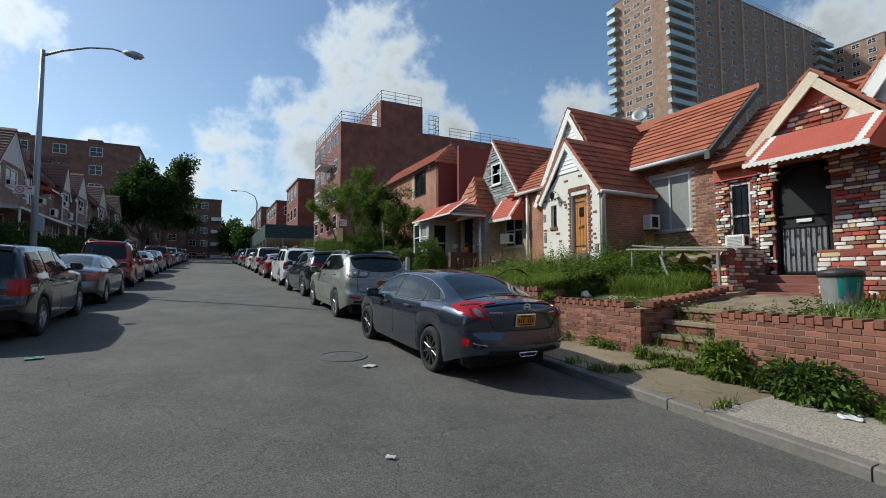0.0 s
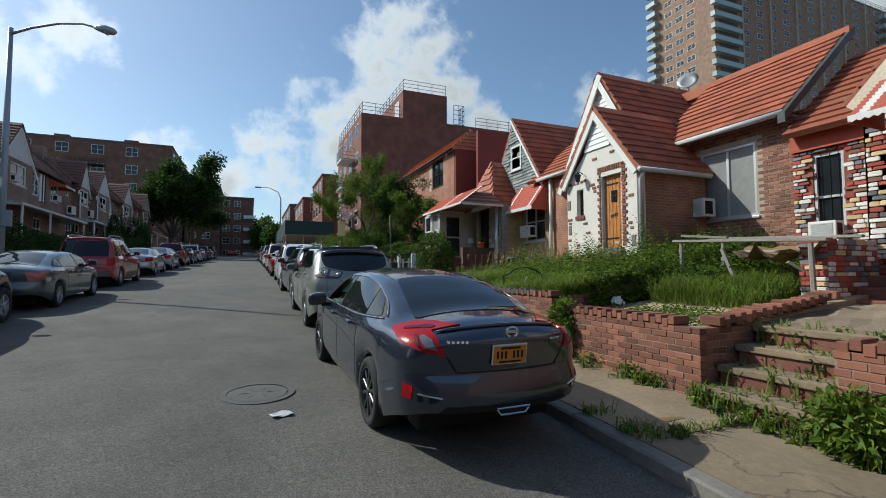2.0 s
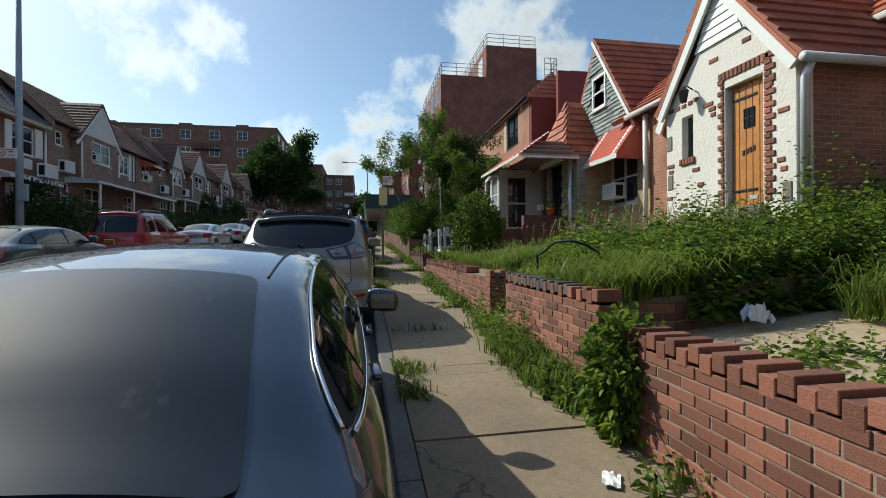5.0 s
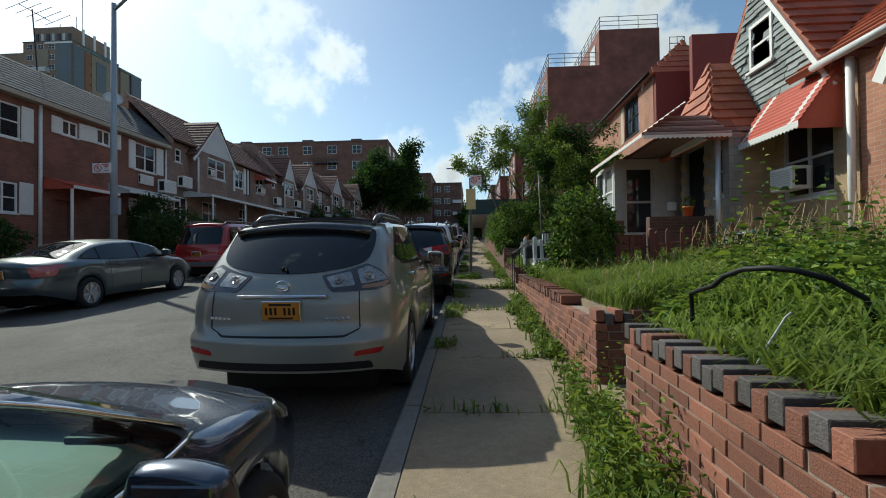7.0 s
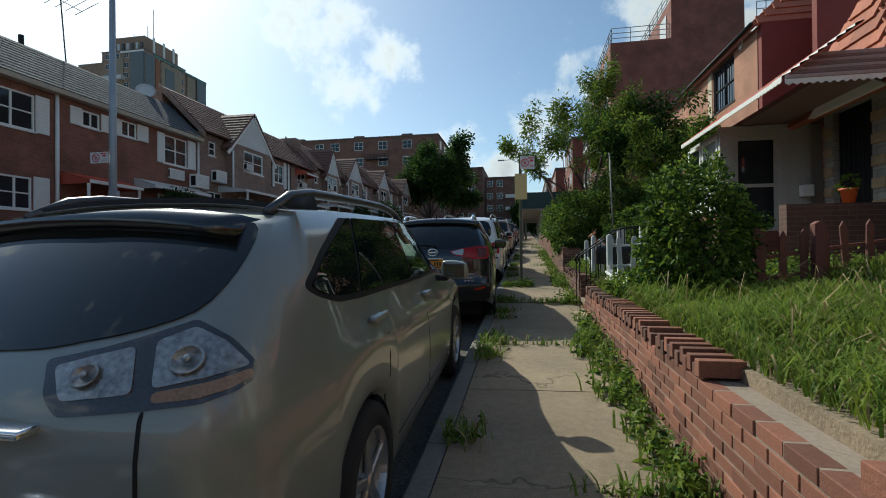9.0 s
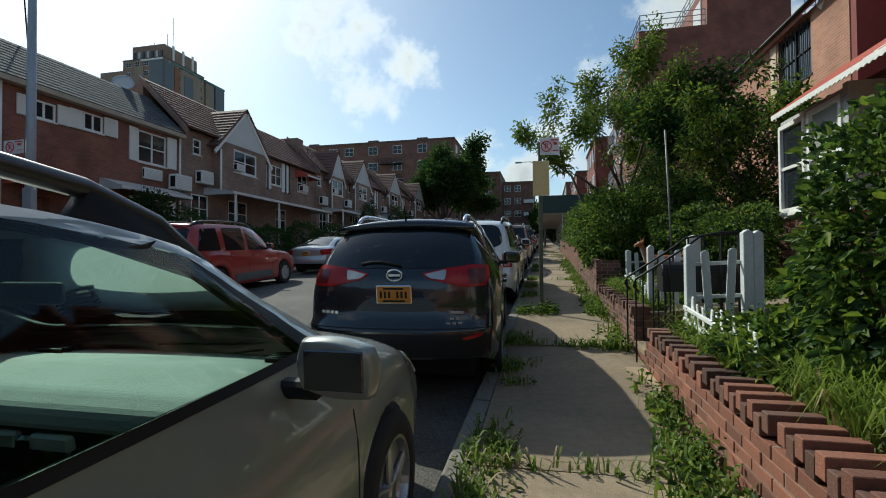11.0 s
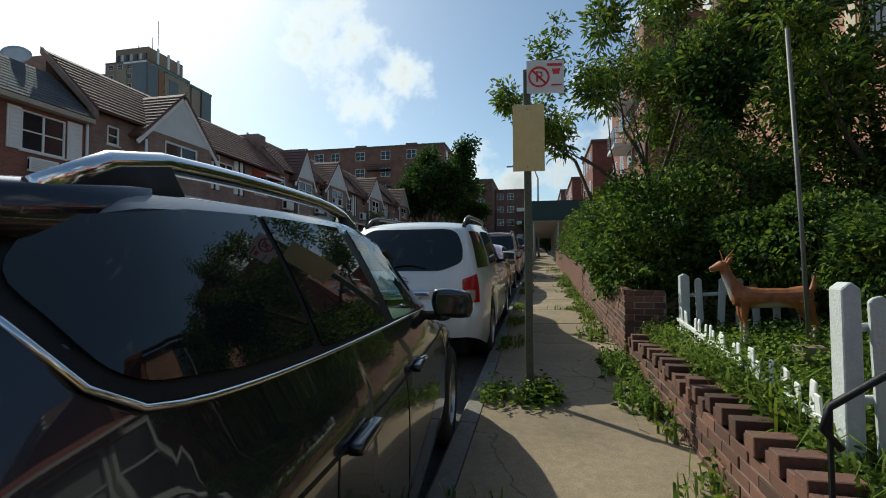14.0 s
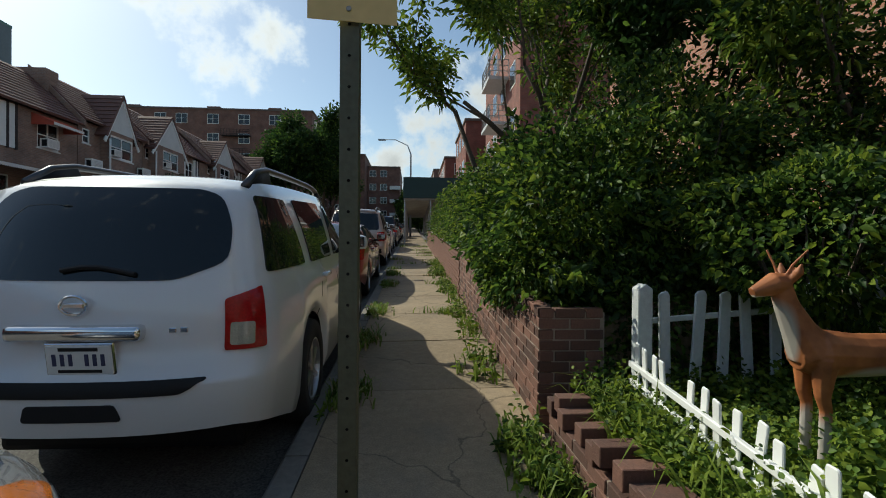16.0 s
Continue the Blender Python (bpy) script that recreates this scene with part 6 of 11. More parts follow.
w3 = garden_wall(11.05, 17.6, 1.21, "long red brick garden wall with broken coping", x=6.31)
cope(w3, (6.319, 12.5, 1.2), (6.319, 15.7, 1.235), (1, 0, 0), mes=(BRICK_ME, COPE_ME), gone=0.05, rough=0.01)
cope(w3, (6.319, 15.75, 1.215), (6.319, 17.6, 1.235), (1, 0, 0), mes=(COPE_ME, BRICK_ME), ln=0.2, gone=0.06, rough=0.012, step=0.104, wide=1.5, tooth=0.042)
cope(w3, (6.32, 11.05, 1.205), (7.1, 11.05, 1.205), (0, 1, 0), mes=(BRICK_ME, DARK_ME))
w4 = garden_wall(18.25, 22.0, 1.4, "brown brick garden wall topped by a small picket fence", x=6.31, me=COPE_ME)
cope(w4, (6.318, 18.25, 1.365), (6.318, 22.0, 1.42), (1, 0, 0), mes=(COPE_ME, COPE_ME, BRICK_ME), gone=0.16, ln=0.2, rough=0.02, step=0.104, wide=1.5, tooth=0.045)
# planter of slanting courses that follows the hill
w5 = thing("planter_wall", "tall red brick planter wall with courses along the slope", "garden wall", group="brick walls along the pavement", kind="structure")
bm = B()
prism(bm, [(6.33, 22.25, gz(22.25) - 0.2), (6.33, 45, gz(45) - 0.2), (6.33, 45, gz(45) + 0.78), (6.33, 22.25, gz(22.25) + 0.78)], (0.22, 0, 0))
box(bm, 6.55, 6.78, 22.25, 22.45, 1.0, gz(22.25) + 0.78)
part("core", bm, MORTAR, w5)
lay(w5, (6.33, 22.25, gz(22.25) - 0.06), (0, 1, 0), 12, 5.2, (-1, 0, 0), slope=0.0575, me=COPE_ME)
lay(w5, (6.33, 22.25, gz(22.25) - 0.06), (1, 0, 0), 12, 0.45, (0, -1, 0), me=COPE_ME)
bm = B()
for r in range(12):
    for k in range(80):
        y = 27.5 + k * BR - (r % 2) * BR / 2
        z = gz(22.25) - 0.06 + r * BH + 0.0575 * (y - 22.25)
        box(bm, 6.31, 6.36, y, y + BR - 0.011, z + 0.006, z + BH - 0.006)
tagged(part("bricks", bm, BRICKC, w5), "courses of red bricks", kind="stuff")

# garden steps
def steps(y0, y1, x0, z0, rise, run, n, label):
    ob = thing("garden_steps", label, "steps", kind="structure")
    for k in range(n):
        bm = B()
        bbox(bm, x0 + run * k - 0.03, x0 + run * k + run + 0.05, y0, y1, z0 + rise * (k + 1) - 0.07, z0 + rise * (k + 1), 0.012, 2)
        part("tread", bm, CONCRETE, ob)
        bm = B()
        box(bm, x0 + run * k, x0 + run * n, y0 + 0.02, y1 - 0.02, z0 + rise * k - 0.1, z0 + rise * (k + 1) - 0.07)
        part("riser", bm, BR_RED, ob)
    return ob


steps(4.1, 5.28, 6.22, gz(4.7) + 0.02, 0.2, 0.3, 4, "overgrown concrete steps with brick risers")
steps(7.27, 7.93, 6.3, gz(7.6) + 0.02, 0.2, 0.28, 3, "narrow brick steps buried in weeds")
steps(10.28, 11.03, 6.35, gz(10.6) + 0.02, 0.17, 0.28, 4, "narrow brick steps between garden walls")
steps(17.65, 18.22, 6.35, gz(17.9) + 0.02, 0.14, 0.28, 3, "small garden steps with iron railings")

# single bricks of the cottage facade
lay(house_b, (BX + 0.03, BY0, 1.35), (0, 1, 0), 48, BY1 - BY0, (-1, 0, 0), me=HB_ME, gaps=[(8.38 - BY0, 9.8 - BY0, 2.82 - 1.35, 4.62 - 1.35)])
for k in range(19):
    ob = new("brick", HB_ME)
    ob.parent = house_b
    m = Matrix(((0, 0, -1, 0), (0, 1, 0, 0), (1, 0, 0, 0), (0, 0, 0, 1)))
    m = Matrix.Translation((BX + 0.1, 8.4 + k * 0.073, 4.5)) @ m @ Matrix.Diagonal((0.75, 0.7, 1.0, 1))
    ob.matrix_local = m

# ---- parked cars ----
from mathutils.bvhtree import BVHTree


def smooth_curve(pts):
    """A smooth function through (a, b) points, level beyond the ends, with no overshoot."""
    xs, ys = [p[0] for p in pts], [p[1] for p in pts]
    n = len(xs)
    d = [(ys[i + 1] - ys[i]) / (xs[i + 1] - xs[i]) for i in range(n - 1)]
    m = [d[0]] + [0 if d[i - 1] * d[i] <= 0 else 2 * d[i - 1] * d[i] / (d[i - 1] + d[i]) for i in range(1, n - 1)] + [d[-1]]

    def f(x):
        if x <= xs[0]:
            return ys[0]
        if x >= xs[-1]:
            return ys[-1]
        i = max(k for k in range(n - 1) if xs[k] <= x)
        h = xs[i + 1] - xs[i]
        t = (x - xs[i]) / h
        return (2 * t ** 3 - 3 * t ** 2 + 1) * ys[i] + (t ** 3 - 2 * t ** 2 + t) * h * m[i] + (-2 * t ** 3 + 3 * t ** 2) * ys[i + 1] + (t ** 3 - t ** 2) * h * m[i + 1]
    return f


def rounded(pts, r=0.03, n=3):
    """Rounds the corners of a 2D outline."""
    out = []
    k = len(pts)
    for i in range(k):
        p, a, b = Vector(pts[i]), Vector(pts[i - 1]), Vector(pts[(i + 1) % k])
        da, db = (a - p), (b - p)
        ra, rb = min(r, da.length * 0.45), min(r, db.length * 0.45)
        s, e = p + da.normalized() * ra, p + db.normalized() * rb
        for j in range(n + 1):
            t = j / n
            out.append(tuple(s * (1 - t) ** 2 + p * 2 * t * (1 - t) + e * t ** 2))
    return out


def inside(p, pts):
    """Whether a 2D point lies within an outline."""
    hit = False
    for a, b in zip(pts, pts[1:] + pts[:1]):
        if (a[1] > p[1]) != (b[1] > p[1]) and p[0] < a[0] + (p[1] - a[1]) * (b[0] - a[0]) / (b[1] - a[1]):
            hit = not hit
    return hit


class Shell:
    """A car body lofted from its side profile and plan, on to which glass, lights and trim are laid."""

    def __init__(self, L, W, top, belt, plan, roofw, rear, front, axles, arch, sill=0.22, crown=0.05, bulge=0.13, fbulge=0.25):
        self.L, self.W = L, W
        top, belt, plan, roofw = map(smooth_curve, (top, belt, plan, roofw))
        rear, front = smooth_curve(rear), smooth_curve(front)
        ys = {0.0, 0.04, 0.1, 0.18, L, L - 0.04, L - 0.1, L - 0.18} | {L * i / 44 for i in range(45)}
        for ax in axles:
            ys = {y for y in ys if abs(y - ax) > arch + 0.03}
            ys |= {ax + arch * math.cos(math.pi * k / 14) for k in range(15)} | {ax - arch - 0.025, ax + arch + 0.025}
        ys = sorted(ys)
        bm = B()
        NT = 6
        rings = []
        inset = smooth_curve([(0, -0.05), (0.12, -0.02), (0.32, -0.004), (0.55, 0.0), (0.74, -0.004), (0.9, -0.022), (1.0, -0.055)])
        for y in ys:
            w, wr = plan(y), roofw(y)
            zs, zc = belt(y), top(y)
            ze = max(zs + 0.004, zc - crown)
            wr = min(wr, w - 0.05)
            zb = sill + 0.2 * max(0, 1 - min(y, L - y) / 0.6)
            for ax in axles:
                if abs(y - ax) <= arch:
                    zb = max(zb, arch * 0.93 + math.sqrt(max(0, arch ** 2 - (y - ax) ** 2)) - arch * 0.0 - arch * 0.07 - 0.0)
            side = []
            low = min(0.6, max(0.0, (0.69 - zb) / (zs - zb)))
            for k in sorted((0, 0.12, 0.32, 0.62, 0.74, 0.9, 1.0, max(0.05, low * 1.0), max(0.08, low + 0.07))):
                side.append((w + inset(k), zb + (zs - zb) * k))
            for k in (0.25, 0.5, 0.75, 1.0):
                side.append((w - 0.055 + (wr - w + 0.055) * k + 0.018 * math.sin(math.pi * k), zs + (ze - zs) * k))
            tops = [(wr * (1 - i / NT), ze + (zc - ze) * (1 - (1 - i / NT) ** 2.4)) for i in range(1, NT + 1)]
            prof = side + tops
            full = prof + [(-x, z) for x, z in reversed(prof[:-1])]

            def warp(x, z, y=y):
                fr = max(0.0, 1 - y / 0.9)
                ff = max(0.0, 1 - (L - y) / 0.9)
                return y + rear(z) * fr * fr * (3 - 2 * fr) - front(z) * ff * ff * (3 - 2 * ff)
            rings.append([bm.verts.new((x, warp(x, z), z)) for x, z in full])
        n = len(rings[0])
        for a, b in zip(rings, rings[1:]):
            for i in range(n - 1):
                bm.faces.new((a[i], a[i + 1], b[i + 1], b[i]))
        ns = 13
        for ring, sgn, bl in ((rings[0], -1, bulge), (rings[-1], 1, fbulge)):
            tops = list(range(ns - 1, n - ns + 1))
            us = [ring[i].co.x / max(1e-6, ring[ns - 1].co.x) for i in tops]
            rows = []
            for r in range(ns):
                if r == ns - 1:
                    for i, u in zip(tops, us):
                        ring[i].co.y += sgn * bl * (1 - u * u) * 0.8
                    rows.append([ring[i] for i in tops])
                else:
                    p = ring[r].co
                    rows.append([ring[r] if k == 0 else ring[n - 1 - r] if k == len(us) - 1 else bm.verts.new((p.x * u, p.y + sgn * bl * (1 - abs(u) ** 2.6), p.z)) for k, u in enumerate(us)])
            for a, b in zip(rows, rows[1:]):
                for i in range(len(us) - 1):
                    try:
                        bm.faces.new((a[i], a[i + 1], b[i + 1], b[i]))
                    except ValueError:
                        pass
        for _ in range(2):
            bmesh.ops.smooth_vert(bm, verts=[v for v in bm.verts if not v.is_boundary and (v.co.y < 0.55 or v.co.y > L - 0.4) and not 0.58 < v.co.z < 0.82], factor=0.4, use_axis_x=True, use_axis_y=True, use_axis_z=True)
        bmesh.ops.recalc_face_normals(bm, faces=bm.faces)
        self.tree = BVHTree.FromBMesh(bm)
        self.edge = sorted((r[12].co.y, r[12].co.z) for r in rings)
        self.bm = bm

    def cast(self, view, a, b):
        k = math.sqrt(0.5)
        o, d = {"corner_r": (Vector((k * (a + 4), k * (a - 4), b)), Vector((-k, k, 0))), "corner_l": (Vector((-k * (a + 4), k * (a - 4), b)), Vector((k, k, 0))), "rear": (Vector((a, -3, b)), Vector((0, 1, 0))), "front": (Vector((a, self.L + 3, b)), Vector((0, -1, 0))), "right": (Vector((3, a, b)), Vector((-1, 0, 0))),
                "left": (Vector((-3, a, b)), Vector((1, 0, 0))), "top": (Vector((a, b, 4)), Vector((0, 0, -1)))}[view]
        p, nrm, _, _ = self.tree.ray_cast(o, d)
        if p is None:
            p, nrm, _, _ = self.tree.find_nearest(o + d * 3)
        if nrm.dot(d) > 0:
            nrm = -nrm
        return p, nrm

    def under(self, y, z):
        """Keeps a height of the side below the roof's edge."""
        e = self.edge
        if y <= e[0][0] or y >= e[-1][0]:
            return z
        i = max(k for k in range(len(e) - 1) if e[k][0] <= y)
        f = (y - e[i][0]) / max(1e-6, e[i + 1][0] - e[i][0])
        return min(z, e[i][1] + (e[i + 1][1] - e[i][1]) * f - 0.028)

    def cut(self, view, pts):
        """Opens the body within a 2D outline seen from the side or the front."""
        side = view in ("right", "left")
        if side:
            pts = [(a, self.under(a, b)) for a, b in pts]
        lo, hi = [min(p[i] for p in pts) - 0.03 for i in (0, 1)], [max(p[i] for p in pts) + 0.03 for i in (0, 1)]
        sx = 1 if view == "right" else -1
        flat = (lambda v: (v.y, v.z)) if side else (lambda v: (v.x, v.z))

        def near(f):
            c = f.calc_center_median()
            if side and c.x * sx < 0.2 or not side and (c.y < self.L * 0.5 or f.normal.y < 0.12):
                return False
            q = [flat(v.co) for v in f.verts]
            return all(max(p[i] for p in q) > lo[i] and min(p[i] for p in q) < hi[i] for i in (0, 1))
        bm = self.bm
        for p, q in zip(pts, pts[1:] + pts[:1]):
            d = (q[0] - p[0], q[1] - p[1])
            if math.hypot(*d) < 1e-5:
                continue
            faces = [f for f in bm.faces if near(f)]
            geom = set(faces) | {e for f in faces for e in f.edges} | {v for f in faces for v in f.verts}
            co, no = ((0, p[0], p[1]), (0, -d[1], d[0])) if side else ((p[0], 0, p[1]), (-d[1], 0, d[0]))
            bmesh.ops.bisect_plane(bm, geom=list(geom), plane_co=co, plane_no=no)
        bmesh.ops.delete(bm, geom=[f for f in bm.faces if near(f) and inside(flat(f.calc_center_median()), pts)], context="FACES")

    def patch(self, view, pts, lift=0.006, cut=0.09, deep=0.02, holes=()):
        """A piece of the surface within a 2D outline seen from one side, lifted off it and closed at its rim."""
        if view in ("right", "left"):
            pts = [(a, self.under(a, b)) for a, b in pts]
            holes = [[(a, self.under(a, b)) for a, b in h] for h in holes]
        bm = B()
        bm.faces.new([bm.verts.new((p[0], p[1], 0)) for p in pts])
        for h in holes:
            for p, q in zip(h, h[1:] + h[:1]):
                if math.hypot(q[0] - p[0], q[1] - p[1]) > 1e-5:
                    bmesh.ops.bisect_plane(bm, geom=bm.verts[:] + bm.edges[:] + bm.faces[:], plane_co=(p[0], p[1], 0), plane_no=(p[1] - q[1], q[0] - p[0], 0))
            bmesh.ops.delete(bm, geom=[f for f in bm.faces if inside(f.calc_center_median(), h)], context="FACES")
        for ax in (0, 1):
            lo, hi = min(p[ax] for p in pts), max(p[ax] for p in pts)
            k = int((hi - lo) / cut)
            for i in range(1, k + 1):
                c, nn = [0, 0, 0], [0, 0, 0]
                c[ax], nn[ax] = lo + (hi - lo) * i / (k + 1), 1
                bmesh.ops.bisect_plane(bm, geom=bm.verts[:] + bm.edges[:] + bm.faces[:], plane_co=c, plane_no=nn)
        moved = [(v, *self.cast(view, v.co.x, v.co.y)) for v in bm.verts]
        back = {}
        for v, p, nrm in moved:
            v.co = p + nrm * lift
            back[v] = nrm
        edges = [e for e in bm.edges if len(e.link_faces) == 1]
        rim = {}
        for e in edges:
            for v in e.verts:
                if v not in rim:
                    rim[v] = bm.verts.new(v.co - back[v] * deep)
        for e in edges:
            a, b = e.verts
            bm.faces.new((a, b, rim[b], rim[a]))
            e.smooth = False
        return bm


WHEELS = {}


def wheel_meshes(r, width, spokes, rim_mat, rim_r):
    key = (r, width, spokes, rim_mat.name, rim_r)
    if key in WHEELS:
        return WHEELS[key]
    turn = Matrix.Rotation(radians(90), 4, "Y")
    bm = B()
    h = width / 2
    lathe(bm, [(rim_r, -h), (r * 0.9, -h), (r * 0.975, -h * 0.8), (r, -h * 0.45), (r, h * 0.45), (r * 0.975, h * 0.8), (r * 0.9, h), (rim_r, h), (rim_r * 0.93, h * 0.5)], 36, turn)
    ty = bpy.data.meshes.new("wheel")
    bmesh.ops.recalc_face_normals(bm, faces=bm.faces)
    bm.to_mesh(ty)
    bm.free()
    ty.materials.append(RUBBER)
    ty.polygons.foreach_set("use_smooth", [True] * len(ty.polygons))
    bm = B()
    lathe(bm, [(rim_r, h * 0.55), (rim_r, h * 0.96), (rim_r * 0.93, h * 0.96), (rim_r * 0.9, h * 0.6)], 36, turn)
    for k in range(spokes):
        a = 2 * math.pi * k / spokes
        m = Matrix.Rotation(a, 4, "X")
        bbox(bm, h * 0.62, h * 0.86, -rim_r * 0.1 * (5 / spokes) ** 0.4, rim_r * 0.1 * (5 / spokes) ** 0.4, rim_r * 0.1, rim_r * 0.94, 0.008, 1, m)
    lathe(bm, [(0.0, h * 0.94), (rim_r * 0.14, h * 0.94), (rim_r * 0.2, h * 0.84), (rim_r * 0.2, h * 0.6)], 16, turn)
    ri = bpy.data.meshes.new("rim")
    bmesh.ops.recalc_face_normals(bm, faces=bm.faces)
    bm.to_mesh(ri)
    bm.free()
    ri.materials.append(rim_mat)
    bm = B()
    lathe(bm, [(0.0, h * 0.3), (rim_r * 0.92, h * 0.3)], 24, turn)
    br = bpy.data.meshes.new("brake_disc")
    bm.to_mesh(br)
    bm.free()
    br.materials.append(PLASTIC)
    WHEELS[key] = ty, ri, br
    return WHEELS[key]


def mirror2(pts):
    return [(-a, b) for a, b in pts]


def interior(ob, s, dash, top, tint, seat, deep=0.7):
    """Lining, dashboard, steering wheel and front seats behind clear glass; dash: where the dashboard begins, top: its height, seat: the foot of the front backrests."""
    bm = s.bm.copy()
    bmesh.ops.delete(bm, geom=[f for f in bm.faces if f.calc_center_median().z < 0.6 or not 0.3 < f.calc_center_median().y < dash + 0.75], context="FACES")
    bm.normal_update()
    for v in bm.verts:
        v.co -= v.normal * 0.03
    part("lining", bm, mat("dark_cabin_lining", (0.035, 0.035, 0.036), 0.9, 0.2, 20, 0.2, 90), ob, smooth=True)
    pad = mat("cabin_plastic_%d" % round(tint * 100), (tint, tint * 0.98, tint * 0.94), 0.75, 0.12, 20, 0.2, 150)
    cloth = mat("seat_cloth", (0.06, 0.06, 0.062), 0.9, 0.2, 30, 0.3, 200)
    w = s.W / 2 - 0.14
    bm = B()
    prism(bm, [(-w, dash - 0.01, top - 0.09), (-w, dash + 0.02, top - 0.03), (-w, dash + 0.1, top), (-w, dash + 0.49 * deep, top + 0.015), (-w, dash + deep, top - 0.03), (-w, dash + deep, top - 0.09)], (2 * w, 0, 0))
    bmesh.ops.bevel(bm, geom=bm.edges[:], offset=0.02, segments=2, profile=0.5, affect="EDGES")
    d = part("dashboard", bm, pad, ob)
    bm = B()
    prism(bm, [(-w, dash + 0.1, top - 0.42), (-w, dash + 0.015, top - 0.2), (-w, dash + 0.005, top - 0.092), (-w, dash + deep, top - 0.092), (-w, dash + deep, top - 0.42)], (2 * w, 0, 0))
    part("lower_panel", bm, PLASTIC, d)
    for vx in (-w + 0.11, w - 0.11, -0.1, 0.1):
        bm = B()
        bbox(bm, vx - 0.075, vx + 0.075, dash - 0.016, dash + 0.03, top - 0.15, top - 0.1, 0.008, 1)
        part("air_vent", bm, GUTTER, d)
    for sx in (1, -1):
        bm = B()
        for k in range(5):
            box(bm, sx * (w - 0.2) - 0.09, sx * (w - 0.2) + 0.09, dash + deep - 0.2 + 0.022 * k, dash + deep - 0.19 + 0.022 * k, top - 0.01, top + 0.012)
        part("demister_vent", bm, PLASTIC, d)
    bm = B()
    bbox(bm, -0.17, 0.17, dash - 0.012, dash + 0.05, top - 0.25, top - 0.11, 0.01, 1)
    part("console_screen", bm, BLACKS, d)
    c = Vector((-0.37, dash - 0.16, top - 0.05))
    tilt = Matrix.Translation(c) @ Matrix.Rotation(radians(-22), 4, "X")
    bm = B()
    tube(bm, [tilt @ Vector((0.185 * math.cos(a), 0, 0.185 * math.sin(a))) for a in (2 * math.pi * k / 24 for k in range(25))], 0.016, 8)
    for a in (0, math.pi, math.pi * 1.5):
        tube(bm, [tilt @ Vector((0, 0.03, 0)), tilt @ Vector((0.18 * math.cos(a), 0, 0.18 * math.sin(a)))], [0.03, 0.014], 6)
    sw = part("steering_wheel", bm, PLASTIC, ob, smooth=True)
    bm = B()
    bbox(bm, -0.07, 0.07, -0.02, 0.04, -0.06, 0.05, 0.02, 2, tilt)
    part("horn_pad", bm, PLASTIC, sw, smooth=True)
    bm = B()
    tube(bm, [c, c + Vector((0, 0.22, -0.08))], 0.035, 8)
    part("steering_column", bm, PLASTIC, sw)
    zf = top - 0.42
    for sx in (1, -1):
        bm = B()
        bbox(bm, sx * 0.37 - 0.24, sx * 0.37 + 0.24, seat, seat + 0.5, zf - 0.05, zf + 0.1, 0.05, 3)
        st = part("front_seat", bm, cloth, ob, smooth=True)
        bm = B()
        bbox(bm, -0.23, 0.23, -0.07, 0.07, 0.0, 0.58, 0.06, 3, Matrix.Translation((sx * 0.37, seat + 0.02, zf + 0.04)) @ Matrix.Rotation(radians(14), 4, "X"))
        part("backrest", bm, cloth, st, smooth=True)
        bm = B()
        bbox(bm, -0.13, 0.13, -0.05, 0.05, 0.0, 0.19, 0.045, 3, Matrix.Translation((sx * 0.37, seat - 0.14, zf + 0.62)) @ Matrix.Rotation(radians(10), 4, "X"))
        part("headrest", bm, cloth, st, smooth=True)
    bm = B()
    bbox(bm, -0.1, 0.1, seat - 0.1, dash + 0.1, zf - 0.15, zf + 0.12, 0.03, 2)
    part("centre_console", bm, PLASTIC, ob, smooth=True)
    p, _ = s.cast("top", 0, dash + 0.02)
    bm = B()
    bbox(bm, -0.12, 0.12, dash + 0.02, dash + 0.05, p.z - 0.17, p.z - 0.1, 0.015, 2)
    part("rear_view_mirror", bm, PLASTIC, ob, smooth=True)


